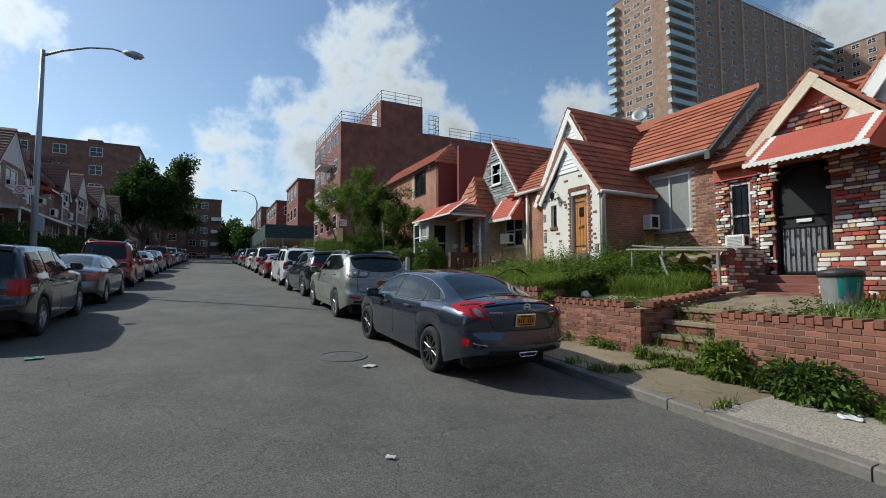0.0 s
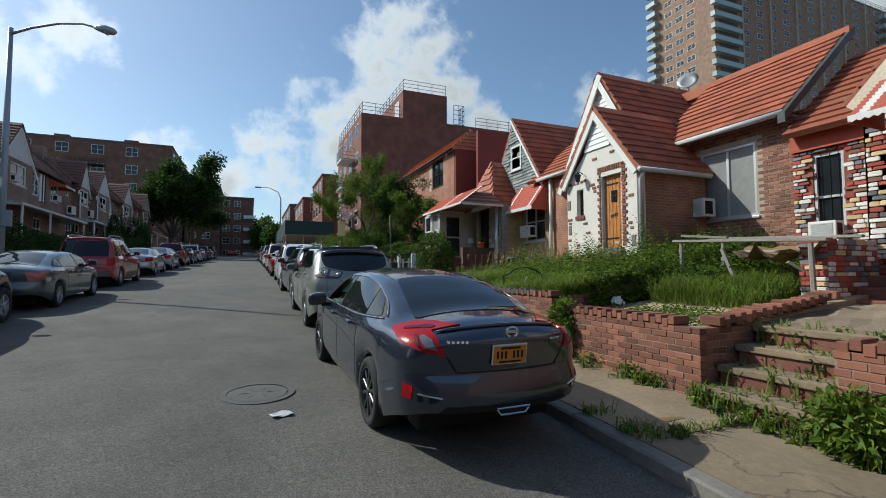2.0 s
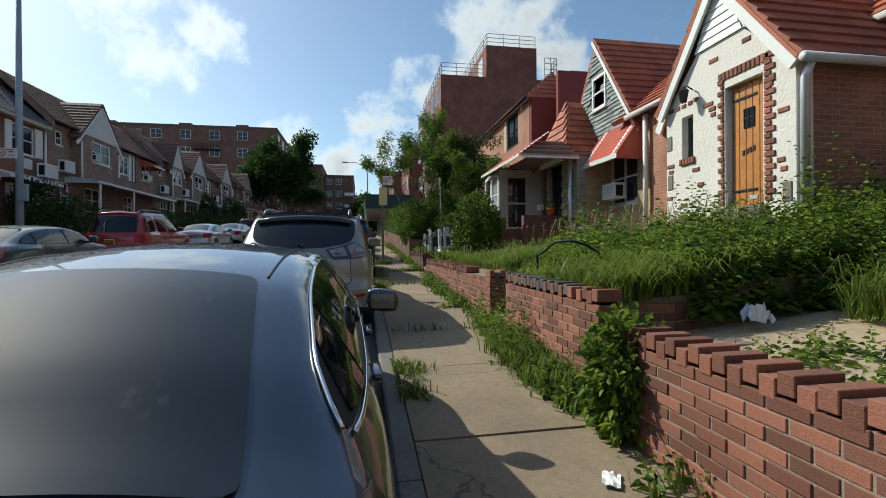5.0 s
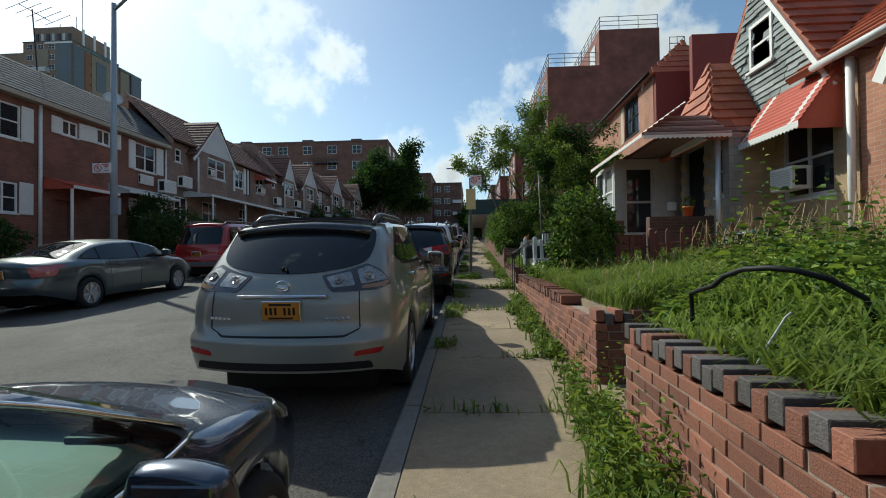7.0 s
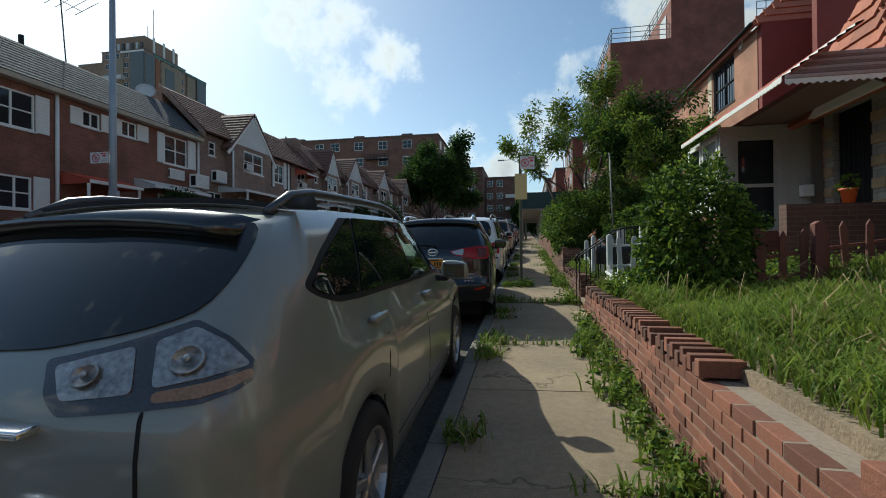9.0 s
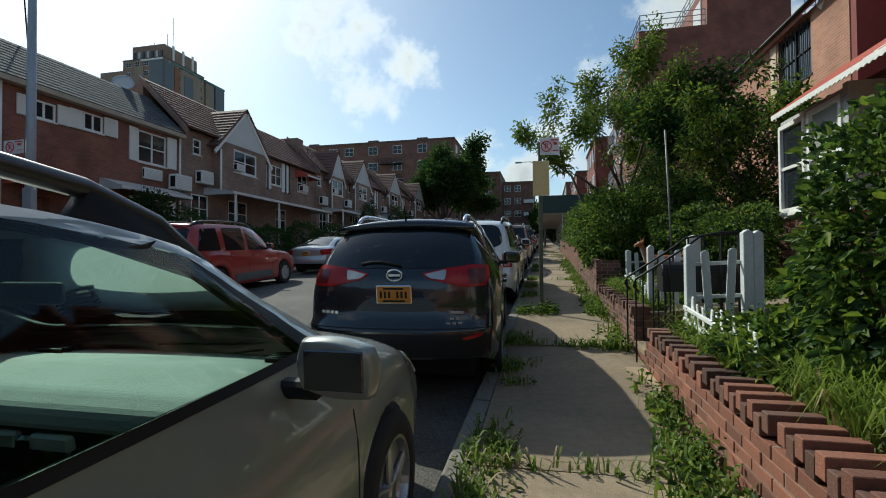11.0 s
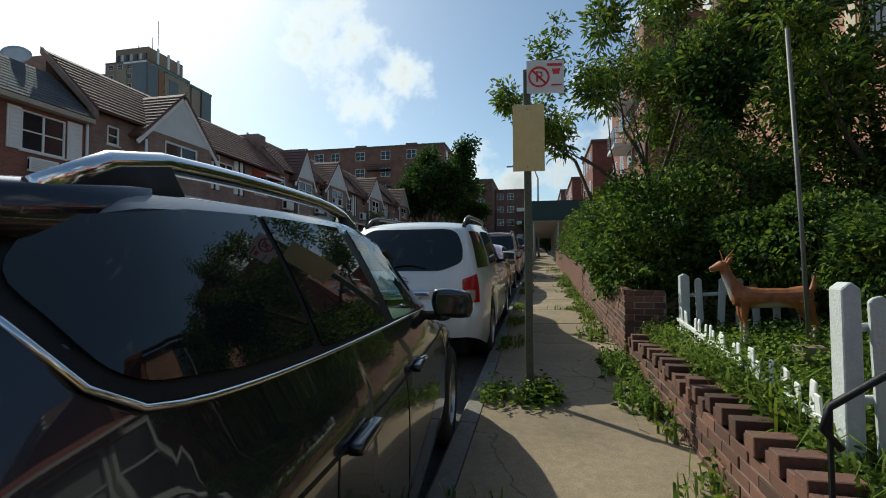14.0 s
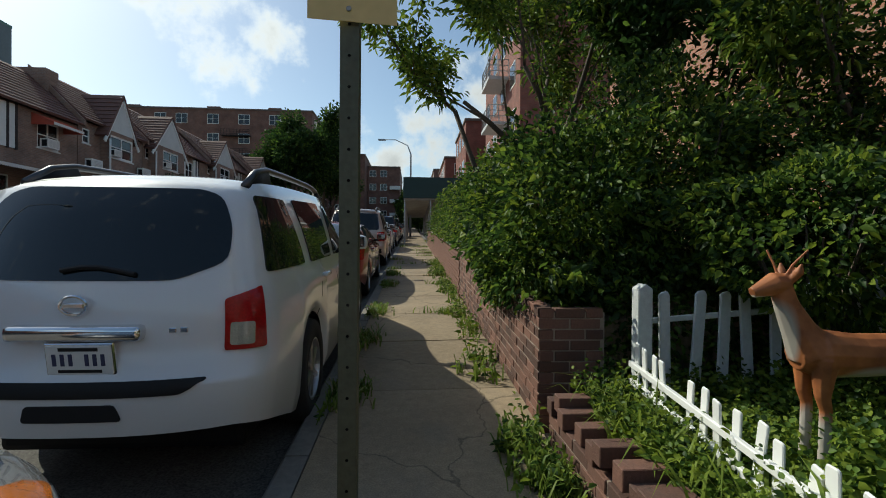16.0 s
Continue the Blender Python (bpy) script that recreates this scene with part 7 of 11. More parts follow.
def car(label, x, y, shell, paint_mat, axles, wr=0.34, track=0.78, spokes=5, rim_mat=RIM, rim_r=0.23, windows=(), rear_glass=None, rear_view="rear", front_glass=None, lights=(), plate=(0, 0.9, PLATEY), seams=(), handles=(),
        mirror=(3.0, 0.98), rails=None, extras=(), group="cars parked along the kerb", name="car", heading=0, dlo=None, cabin=None):
    """A parked car; y is its rear bumper. All outlines are in its own axes: x across, y from the rear bumper, z from the road."""
    zr = rz(x, y)
    ob = thing(name, label, "car", group=group)
    s = shell
    seen_through = [rounded(windows[-1], 0.03)] if cabin else []
    if cabin:
        for sv in ("right", "left"):
            s.cut(sv, seen_through[0])
        s.cut("front", rounded(front_glass, 0.06))
        interior(ob, s, **cabin)
    ob_body = part("body", s.bm.copy(), paint_mat, ob, smooth=True)
    # underbody
    bm = B()
    bbox(bm, -s.W / 2 + 0.26, s.W / 2 - 0.26, 0.3, s.L - 0.35, 0.17, 0.62, 0.04)
    box(bm, -s.W / 2 + 0.12, s.W / 2 - 0.12, axles[0] + wr + 0.12, axles[1] - wr - 0.12, 0.2, 0.5)
    part("underbody", bm, PLASTIC, ob)
    ty, ri, br = wheel_meshes(wr, 0.22, spokes, rim_mat, rim_r)
    for ax in axles:
        for sx in (1, -1):
            w = new("wheel", ty)
            w.parent = ob
            w.matrix_local = pose(sx * track, ax, wr, 0, 0, 0 if sx > 0 else 180)
            for nm, me in (("rim", ri), ("brake_disc", br)):
                q = new(nm, me)
                q.parent = w
                q.matrix_local = Matrix()
    for sv in ("right", "left"):
        if dlo:
            part("window_trim", s.patch(sv, rounded(dlo, 0.05), 0.003, holes=seen_through), PLASTIC, ob, smooth=True)
        for wpts in windows:
            clear = cabin and wpts is windows[-1]
            part("side_window", s.patch(sv, rounded(wpts, 0.03), 0.006 if clear else 0.008, deep=0.006 if clear else 0.02), CLEARGLASS if clear else CARGLASS, ob, "see-through green-tinted glass" if clear else "", smooth=True)
        for pts, wd in seams:
            for p, q in zip(pts, pts[1:]):
                d = (Vector(q) - Vector(p)).normalized()
                nn = Vector((-d.y, d.x)) * wd / 2
                quad = [tuple(Vector(p) + nn), tuple(Vector(q) + nn), tuple(Vector(q) - nn), tuple(Vector(p) - nn)]
                part("door_seam", s.patch(sv, quad, 0.0022, 0.12, 0.01), PLASTIC, ob)
        for hy, hz in handles:
            p, nrm = s.cast(sv, hy, hz)
            bm = B()
            bbox(bm, -0.022, 0.022, -0.1, 0.1, -0.016, 0.016, 0.012, 2, Matrix.Translation(p + nrm * 0.022))
            part("door_handle", bm, paint_mat, ob_body, smooth=True)
        # mirror
        sx = 1 if sv == "right" else -1
        my, mz = mirror
        p, nrm = s.cast(sv, my, mz)
        mc = Matrix.Translation((p.x + sx * 0.165, my, mz + 0.075))
        bm = B()
        bmesh.ops.create_cube(bm, size=2)
        bmesh.ops.subdivide_edges(bm, edges=bm.edges[:], cuts=5, use_grid_fill=True)
        for v in bm.verts:
            q = v.co * 0.42 + v.co.normalized() * 0.62
            taper = 1 - 0.28 * max(0.0, q.y)
            v.co = Vector((0.115 * q.x * taper, max(-0.05, 0.075 * q.y), 0.08 * q.z * taper - 0.012 * q.x * sx))
        bm.transform(mc)
        mi = part("wing_mirror", bm, paint_mat, ob, smooth=True)
        bm = B()
        bbox(bm, -0.085, 0.085, -0.055, -0.047, -0.055, 0.055, 0.004, 1, mc)
        part("mirror_glass", bm, mat("mirror_glass", (0.12, 0.13, 0.14), 0.05, 0.02, 4, 0.0, metal=0.8), mi)
        bm = B()
        bbox(bm, -0.07, 0.07, -0.03, 0.03, -0.02, 0.03, 0.012, 1, Matrix.Translation((p.x + sx * 0.04, my, mz)))
        part("mirror_foot", bm, PLASTIC, mi)
    if rear_glass:
        part("rear_window", s.patch(rear_view, rounded(rear_glass, 0.06), 0.007), CARGLASS, ob, smooth=True)
    if front_glass:
        part("windscreen", s.patch("front", rounded(front_glass, 0.06), 0.006, deep=0.006), CLEARGLASS if cabin else CARGLASS, ob, smooth=True)
    for nm, view, pts, m_, lift, both in lights:
        if view == "corner":
            for v2 in ("corner_r", "corner_l"):
                part(nm, s.patch(v2, rounded(pts, 0.015), lift, 0.045), m_, ob, smooth=True)
            continue
        part(nm, s.patch(view, rounded(pts, 0.02), lift, 0.06), m_, ob, smooth=True)
        if both:
            v2 = {"right": "left"}.get(view, view)
            part(nm, s.patch(v2, rounded(mirror2(pts) if view in ("rear", "front", "top") else pts, 0.02), lift, 0.06), m_, ob, smooth=True)
    if plate:
        px, pz, pm = plate
        p, _ = s.cast("rear", px, pz)
        tilt = pose(p.x, p.y - 0.012, p.z, 6)
        bm = B()
        bbox(bm, -0.16, 0.16, -0.012, 0.012, -0.083, 0.083, 0.006, 1, tilt)
        pl = part("number_plate", bm, CHROME, ob)
        bm = B()
        bbox(bm, -0.15, 0.15, -0.017, -0.008, -0.073, 0.073, 0.004, 1, tilt)
        part("plate_face", bm, pm, pl)
        for k in range(7):
            if k == 3:
                continue
            bm = B()
            bbox(bm, -0.124 + 0.037 * k, -0.124 + 0.037 * k + 0.02, -0.019, -0.012, -0.03, 0.03, 0.002, 1, tilt)
            part("character_bar", bm, PLATEB if pm is PLATEW else PLASTIC, pl)
        bm = B()
        box(bm, -0.09, 0.09, -0.019, -0.012, 0.045, 0.062, tilt)
        box(bm, -0.1, 0.1, -0.019, -0.012, -0.063, -0.048, tilt)
        part("plate_lettering", bm, PLASTIC, pl)
    if rails:
        for sx in (1, -1):
            pts = []
            ya, yb, rx, lift = rails
            for k in range(13):
                yy = ya + (yb - ya) * k / 12
                p, _ = s.cast("top", sx * rx, yy)
                e = min(k, 12 - k)
                pts.append((sx * rx, yy, p.z + (lift if e > 1 else lift * (0.1, 0.72)[e])))
            bm = B()
            tube(bm, pts, 0.024, 10)
            part("roof_rail", bm, extras[0] if extras and not callable(extras[0]) else RIMD, ob, smooth=True)
            for k in (0, 12):
                bm = B()
                e = 1 if k == 0 else -1
                c, q = pts[k + e], pts[k]
                d = pts[k + 2 * e]
                prism(bm, [(q[0] - 0.022, q[1], q[2] - 0.03), (d[0] - 0.022, d[1] + 0.06 * e, d[2] - lift - 0.02), (d[0] - 0.022, d[1], d[2] - 0.005), (c[0] - 0.022, c[1], c[2] - 0.005), (q[0] - 0.022, q[1], q[2] + 0.005)], (0.044, 0, 0))
                bmesh.ops.recalc_face_normals(bm, faces=bm.faces)
                part("rail_foot", bm, PLASTIC, ob, smooth=True)
    for e in extras:
        if callable(e):
            e(ob, s, paint_mat)
    s.bm.free()
    ob.matrix_world = pose(x, y, zr, math.degrees(math.atan((gz(y + 4) - gz(y)) / 4)), 0, heading)
    return ob


def bar(name, x0, x1, dy, z0, z1, m_, r=0.01, view_z=None, label=""):
    """A moulded bar set on the rear of the car, dy proud of it."""
    def make(ob, s, pm):
        p, _ = s.cast("rear", (x0 + x1) / 2, view_z or (z0 + z1) / 2)
        bm = B()
        bbox(bm, x0, x1, p.y - dy, p.y + 0.04, z0, z1, r, 2)
        part(name, bm, m_ or pm, ob, label, smooth=True)
    return make


def ring_badge(z, r=0.06, x=0.0, m_=CHROME, cross=True):
    """A plain round badge."""
    def make(ob, s, pm):
        p, _ = s.cast("rear", x, z)
        bm = B()
        c = Vector((x, p.y - 0.026, z))
        tube(bm, [c + Vector((r * math.cos(a), 0, r * 0.72 * math.sin(a))) for a in (2 * math.pi * k / 20 for k in range(21))], 0.008, 6)
        b = part("badge", bm, m_, ob, "plain chrome badge")
        if cross:
            bm = B()
            bbox(bm, -r * 0.8, r * 0.8, -0.006, 0.006, -0.012, 0.012, 0.004, 1, Matrix.Translation(c))
            part("badge_bar", bm, m_, b)
    return make


def wiper(x0, x1, z, lift=0.02):
    def make(ob, s, pm):
        pts = [s.cast("rear", x0 + (x1 - x0) * k / 4, z + 0.02 * math.sin(k))[0] + Vector((0, -lift, 0.0)) for k in range(5)]
        bm = B()
        tube(bm, pts, 0.013, 6)
        part("wiper", bm, PLASTIC, ob)
    return make


def spoiler(half, z, out, thick=0.05, depth=0.32, m_=None):
    """The lip over the rear window."""
    def make(ob, s, pm):
        p, _ = s.cast("rear", 0, z - 0.03)
        bm = B()
        pts = []
        for k in range(9):
            u = -1 + k / 4
            pts.append((half * u, p.y - out * (1 - 0.22 * u * u) + 0.02 * abs(u), z - 0.045 * u * u))
        t = B()
        top_f = [t.verts.new(q) for q in pts]
        low_f = [t.verts.new((q[0], q[1] + 0.02, q[2] - thick)) for q in pts]
        top_b = [t.verts.new((q[0] * 0.97, q[1] + depth, q[2] + 0.045)) for q in pts]
        low_b = [t.verts.new((q[0] * 0.97, q[1] + depth, q[2] - thick)) for q in pts]
        for a, b in ((top_f, low_f), (low_f, low_b), (top_f, top_b)):
            for i in range(8):
                t.faces.new((a[i], a[i + 1], b[i + 1], b[i]))
        for i in (0, 8):
            t.faces.new((top_f[i], low_f[i], low_b[i], top_b[i]))
        join(bm, t)
        part("roof_spoiler", bm, m_ or pm, ob, smooth=True)
    return make


def aerial(yy, h=0.16):
    def make(ob, s, pm):
        p, _ = s.cast("top", 0, yy)
        bm = B()
        tube(bm, [p, p + Vector((0, -h * 0.7, h * 1.3))], [0.012, 0.004], 6)
        part("aerial", bm, PLASTIC, ob)
    return make


def letters(x0, x1, z, h=0.03, n=5, m_=CHROME):
    """Raised model lettering, as plain bars."""
    def make(ob, s, pm):
        w = (x1 - x0) / n
        for k in range(n):
            p, _ = s.cast("rear", x0 + w * (k + 0.4), z)
            bm = B()
            bbox(bm, -w * 0.36, w * 0.36, -0.008, 0.008, -h / 2, h / 2, 0.003, 1, Matrix.Translation(p))
            part("lettering_bar", bm, m_, ob)
    return make


def line_seams(*ys, z0=0.35, z1=1.0, lean=0.0):
    return [([(y + lean, z0), (y, z1)], 0.009) for y in ys]


def window_strip(pts, r=0.007, m_=CHROME):
    """Bright trim along an edge of the side windows."""
    def make(ob, s, pm):
        for sv in ("right", "left"):
            q = []
            f = smooth_curve(pts)
            for k in range(41):
                a = pts[0][0] + (pts[-1][0] - pts[0][0]) * k / 40
                p, nrm = s.cast(sv, a, s.under(a, f(a)))
                q.append(p + nrm * 0.008)
            bm = B()
            tube(bm, q, r, 6)
            part("window_strip", bm, m_, ob, smooth=True)
    return make


def roof_seam(x, y0, y1):
    """The dark drip channel along each side of the roof."""
    def make(ob, s, pm):
        for sx in (1, -1):
            pts = [s.cast("top", sx * x, y0 + (y1 - y0) * k / 12)[0] for k in range(13)]
            bm = B()
            tube(bm, pts, 0.006, 6)
            part("roof_channel", bm, PLASTIC, ob)
    return make


def boot_lip(half, z):
    """The thin spoiler along the edge of the boot lid."""
    def make(ob, s, pm):
        pts = []
        for k in range(15):
            u = -1 + k / 7
            p, _ = s.cast("rear", half * u, z - 0.045 * u * u)
            pts.append(p + Vector((0, -0.004, 0.012)))
        bm = B()
        tube(bm, pts, [0.006] + [0.014] * 13 + [0.006], 8)
        part("boot_lip", bm, pm, ob, smooth=True)
    return make


def lamp_bowl(spots, m_=RIM):
    """Round reflector bowls with a bulb, behind the lens."""
    def make(ob, s, pm):
        for sgn in (1, -1):
            for a, b, r_ in spots:
                p, nrm = s.cast("corner_r" if sgn > 0 else "corner_l", a, b)
                m = Matrix.Translation(p + nrm * 0.016) @ nrm.to_track_quat("Z", "Y").to_matrix().to_4x4()
                bm = B()
                lathe(bm, [(0.0, 0.001), (r_ * 0.5, 0.002), (r_ * 0.85, 0.006), (r_, 0.01), (r_ * 1.06, 0.006)], 18, m)
                bowl = part("lamp_bowl", bm, m_, ob, smooth=True)
                bm = B()
                lathe(bm, [(0.0, 0.018), (r_ * 0.2, 0.014), (r_ * 0.28, 0.004)], 10, m)
                part("bulb", bm, CLEARLENS, bowl, smooth=True)
    return make


# grey saloon
SEDAN_TOP = [(0, 1.055), (0.12, 1.095), (0.55, 1.125), (0.95, 1.24), (1.5, 1.385), (2.0, 1.425), (2.45, 1.42), (2.9, 1.33), (3.3, 1.13), (3.55, 1.0), (4.0, 0.93), (4.4, 0.82), (4.63, 0.68)]
sedan_shell = lambda L=4.63, W=1.8, k=1.0: Shell(
    L, W, [(y * L / 4.63, z * k) for y, z in SEDAN_TOP],
    [(0, 0.92 * k), (0.6, 0.98 * k), (1.6, 0.975 * k), (3.0, 0.93 * k), (3.6 * L / 4.63, 0.9 * k), (4.1 * L / 4.63, 0.83 * k), (L, 0.62 * k)],
    [(0, 0.8 * W / 2), (0.06, 0.87 * W / 2), (0.2, 0.945 * W / 2), (0.7, 0.995 * W / 2), (2.3, W / 2), (3.7, 0.985 * W / 2), (4.2 * L / 4.63, 0.92 * W / 2), (4.5 * L / 4.63, 0.8 * W / 2), (L, 0.7 * W / 2)],
    [(0, 0.56), (0.5, 0.66), (0.9, 0.655), (1.5, 0.615), (2.3, 0.6), (2.9, 0.65), (3.35, 0.73), (4.2, 0.66), (L, 0.5)],
    [(0.2, 0.12), (0.4, 0.03), (0.55, 0.0), (0.66, 0.02), (0.7, 0.075), (0.85, 0.05), (0.98, 0.03), (1.06, 0.06)], [(0.2, 0.1), (0.5, 0.0), (0.8, 0.2)],
    (1.0 * L / 4.63, 3.7 * L / 4.63), 0.365, crown=0.07)
GREY = paint("dark_grey_car_paint", (0.044, 0.056, 0.084), 0.65, 0.27)


def fog_pod(ob, s, pm):
    for sx in (1, -1):
        pts = [(0.56 * sx, 0.545), (0.8 * sx, 0.6), (0.81 * sx, 0.52), (0.64 * sx, 0.5)]
        part("bumper_vent", s.patch("rear", pts, 0.004), PLASTIC, ob)
        part("reflector", s.patch("rear", [(0.77 * sx, 0.62), (0.82 * sx, 0.63), (0.825 * sx, 0.53), (0.78 * sx, 0.52)], 0.009), REDLENS, ob)
        bm = B()
        tube(bm, [s.cast("rear", 0.58 * sx, 0.54)[0] + Vector((0, -0.01, 0)), s.cast("rear", 0.75 * sx, 0.57)[0] + Vector((0, -0.01, 0))], 0.008, 6)
        part("vent_strip", bm, CHROME, ob)
    bm = B()
    p, _ = s.cast("rear", 0.1, 0.46)
    q = [(-0.15, 0.435), (0.15, 0.435), (0.11, 0.385), (-0.11, 0.385), (-0.15, 0.435)]
    tube(bm, [(a, p.y - 0.01, b) for a, b in q], 0.009, 6)
    ex = part("exhaust_tip", bm, CHROME, ob)
    bm = B()
    prism(bm, [(a, p.y, b) for a, b in q[:4]], (0, 0.1, 0))
    part("exhaust_bore", bm, DARK, ex)


SEDAN_WIN = [[(1.29, 1.003), (2.33, 0.972), (2.35, 1.4), (2.1, 1.4), (1.9, 1.4), (1.72, 1.4), (1.56, 1.4), (1.36, 1.4)], [(2.37, 0.972), (3.38, 0.955), (3.24, 1.075), (3.05, 1.2), (2.86, 1.4), (2.65, 1.4), (2.42, 1.4)]]
SEDAN_DLO = [(0.78, 1.04), (1.6, 0.98), (3.44, 0.945), (3.28, 1.08), (3.1, 1.4), (2.9, 1.4), (2.65, 1.4), (2.4, 1.4), (2.1, 1.4), (1.9, 1.4), (1.7, 1.4), (1.5, 1.4), (1.3, 1.3), (1.1, 1.185), (0.9, 1.1)]
civic = car("dark grey metallic saloon car parked at the kerb", 3.75, 5.1, sedan_shell(), GREY, (1.0, 3.7), wr=0.325, track=0.775, spokes=10, rim_mat=RIMD, rim_r=0.235,
            windows=[[(0.88, 1.045), (1.26, 1.005), (1.31, 1.4), (1.2, 1.22), (1.05, 1.15)]] + SEDAN_WIN, dlo=SEDAN_DLO,
            rear_glass=[(-0.6, 0.5), (0.6, 0.5), (0.47, 1.42), (-0.47, 1.42)], rear_view="top", front_glass=[(-0.66, 1.03), (0.66, 1.03), (0.53, 1.37), (-0.53, 1.37)],
            lights=[("tail_light", "corner", [(0.34, 1.06), (0.57, 1.066), (0.75, 1.058), (0.95, 1.0), (0.76, 0.925), (0.59, 0.89), (0.46, 0.865), (0.37, 0.85), (0.41, 0.92), (0.445, 0.975), (0.54, 1.02), (0.42, 1.045)], REDLENS, 0.012, True),
                    ("reversing_lamp", "corner", [(0.575, 0.99), (0.6, 0.975), (0.52, 0.91), (0.43, 0.89), (0.48, 0.96)], mat("smoked_clear_lens", (0.16, 0.16, 0.17), 0.12, 0.3, 40, 0.1, 60, metal=0.3, coat=1.0), 0.017, True),
                    ("lamp_divider", "corner", [(0.52, 1.042), (0.62, 1.04), (0.8, 1.012), (0.8, 1.0), (0.62, 1.024), (0.54, 1.03)], DARKLENS, 0.016, True),
                    ("lamp_divider", "corner", [(0.62, 0.985), (0.655, 0.985), (0.58, 0.905), (0.5, 0.885), (0.56, 0.91)], DARKLENS, 0.016, True),
                    ("boot_seam", "rear", [(-0.45, 0.722), (0.45, 0.722), (0.45, 0.71), (-0.45, 0.71)], PLASTIC, 0.003, False),
                    ("boot_side_seam", "rear", [(0.45, 0.722), (0.53, 0.845), (0.545, 0.845), (0.46, 0.71)], PLASTIC, 0.003, True),
                    ("bumper_lower", "rear", [(-0.55, 0.47), (0.55, 0.47), (0.6, 0.4), (-0.6, 0.4)], PLASTIC, 0.006, False),
                    ("head_light", "front", [(0.42, 0.74), (0.8, 0.8), (0.82, 0.7), (0.45, 0.67)], CLEARLENS, 0.008, True),
                    ("fuel_flap_seam", "right", [(2.36, 1.38), (2.385, 1.38), (2.385, 0.97), (2.36, 0.97)], PLASTIC, 0.01, True)],
            heading=1.5, cabin=dict(dash=2.86, top=0.95, tint=0.22, seat=1.95), plate=(-0.03, 0.85, PLATEY), seams=line_seams(1.45, 2.36, 3.4) + [([(1.0, 0.6), (2.0, 0.73), (3.6, 0.78)], 0.006)], handles=[(1.75, 0.87), (2.65, 0.85)], mirror=(3.05, 0.9),
            extras=[ring_badge(1.02, 0.055), letters(-0.54, -0.37, 0.955, 0.022), letters(0.38, 0.5, 0.94, 0.018, 4), fog_pod, window_strip([(0.78, 1.05), (0.9, 1.11), (1.1, 1.195), (1.35, 1.275), (1.6, 1.325), (1.85, 1.345), (2.2, 1.35), (2.55, 1.325), (2.9, 1.24), (3.15, 1.13), (3.42, 0.97)]), window_strip([(0.8, 1.03), (1.6, 0.975), (2.4, 0.96), (3.42, 0.945)]), roof_seam(0.5, 1.45, 2.5), boot_lip(0.58, 1.055)])

# silver-green crossover
def suv_shell(L, W, H, hood=1.08, slope=0.5, axles=(0.95, 3.65), arch=0.4, roofy=0.6, sill=0.24, belt=1.08, nose=0.95, boxy=0.0, crown=0.05, wind=2.75, bulge=0.13):
    ws = wind
    return Shell(L, W,
                 [(0, H - 0.06), (0.25, H - 0.02), (roofy + 0.5, H), (ws - 0.5, H - 0.02), (ws, H - 0.1), (ws + 0.45, H - 0.34), (ws + 0.85, hood + 0.03), (ws + 1.15, hood - 0.02), (L - 0.45, hood - 0.12), (L, nose - 0.15)],
                 [(0, belt + 0.03), (1.5, belt), (ws, belt - 0.05), (ws + 0.9, hood - 0.08), (L - 0.5, hood - 0.2), (L, nose - 0.25)],
                 [(0, 0.84 * W / 2), (0.06, 0.9 * W / 2), (0.2, 0.955 * W / 2), (0.8, 0.995 * W / 2), (2.4, W / 2), (L - 1.0, 0.985 * W / 2), (L - 0.4, 0.92 * W / 2), (L - 0.1, 0.78 * W / 2), (L, 0.7 * W / 2)],
                 [(0, 0.60 + boxy * 0.08), (0.7, 0.64 + boxy * 0.06), (2.0, 0.645 + boxy * 0.06), (ws + 0.2, 0.66), (ws + 0.9, 0.74), (L - 0.5, 0.68), (L, 0.55)],
                 [(0.2, 0.12), (0.4, 0.02), (0.55, 0.0), (0.68, 0.0), (0.74, 0.075), (0.95, 0.09), (belt, 0.12), (belt + 0.2, 0.12 + slope * 0.35), (H - 0.04, 0.12 + slope)], [(0.2, 0.12), (0.55, 0.0), (1.0, 0.25)],
                 axles, arch, sill=sill, crown=crown, bulge=bulge)


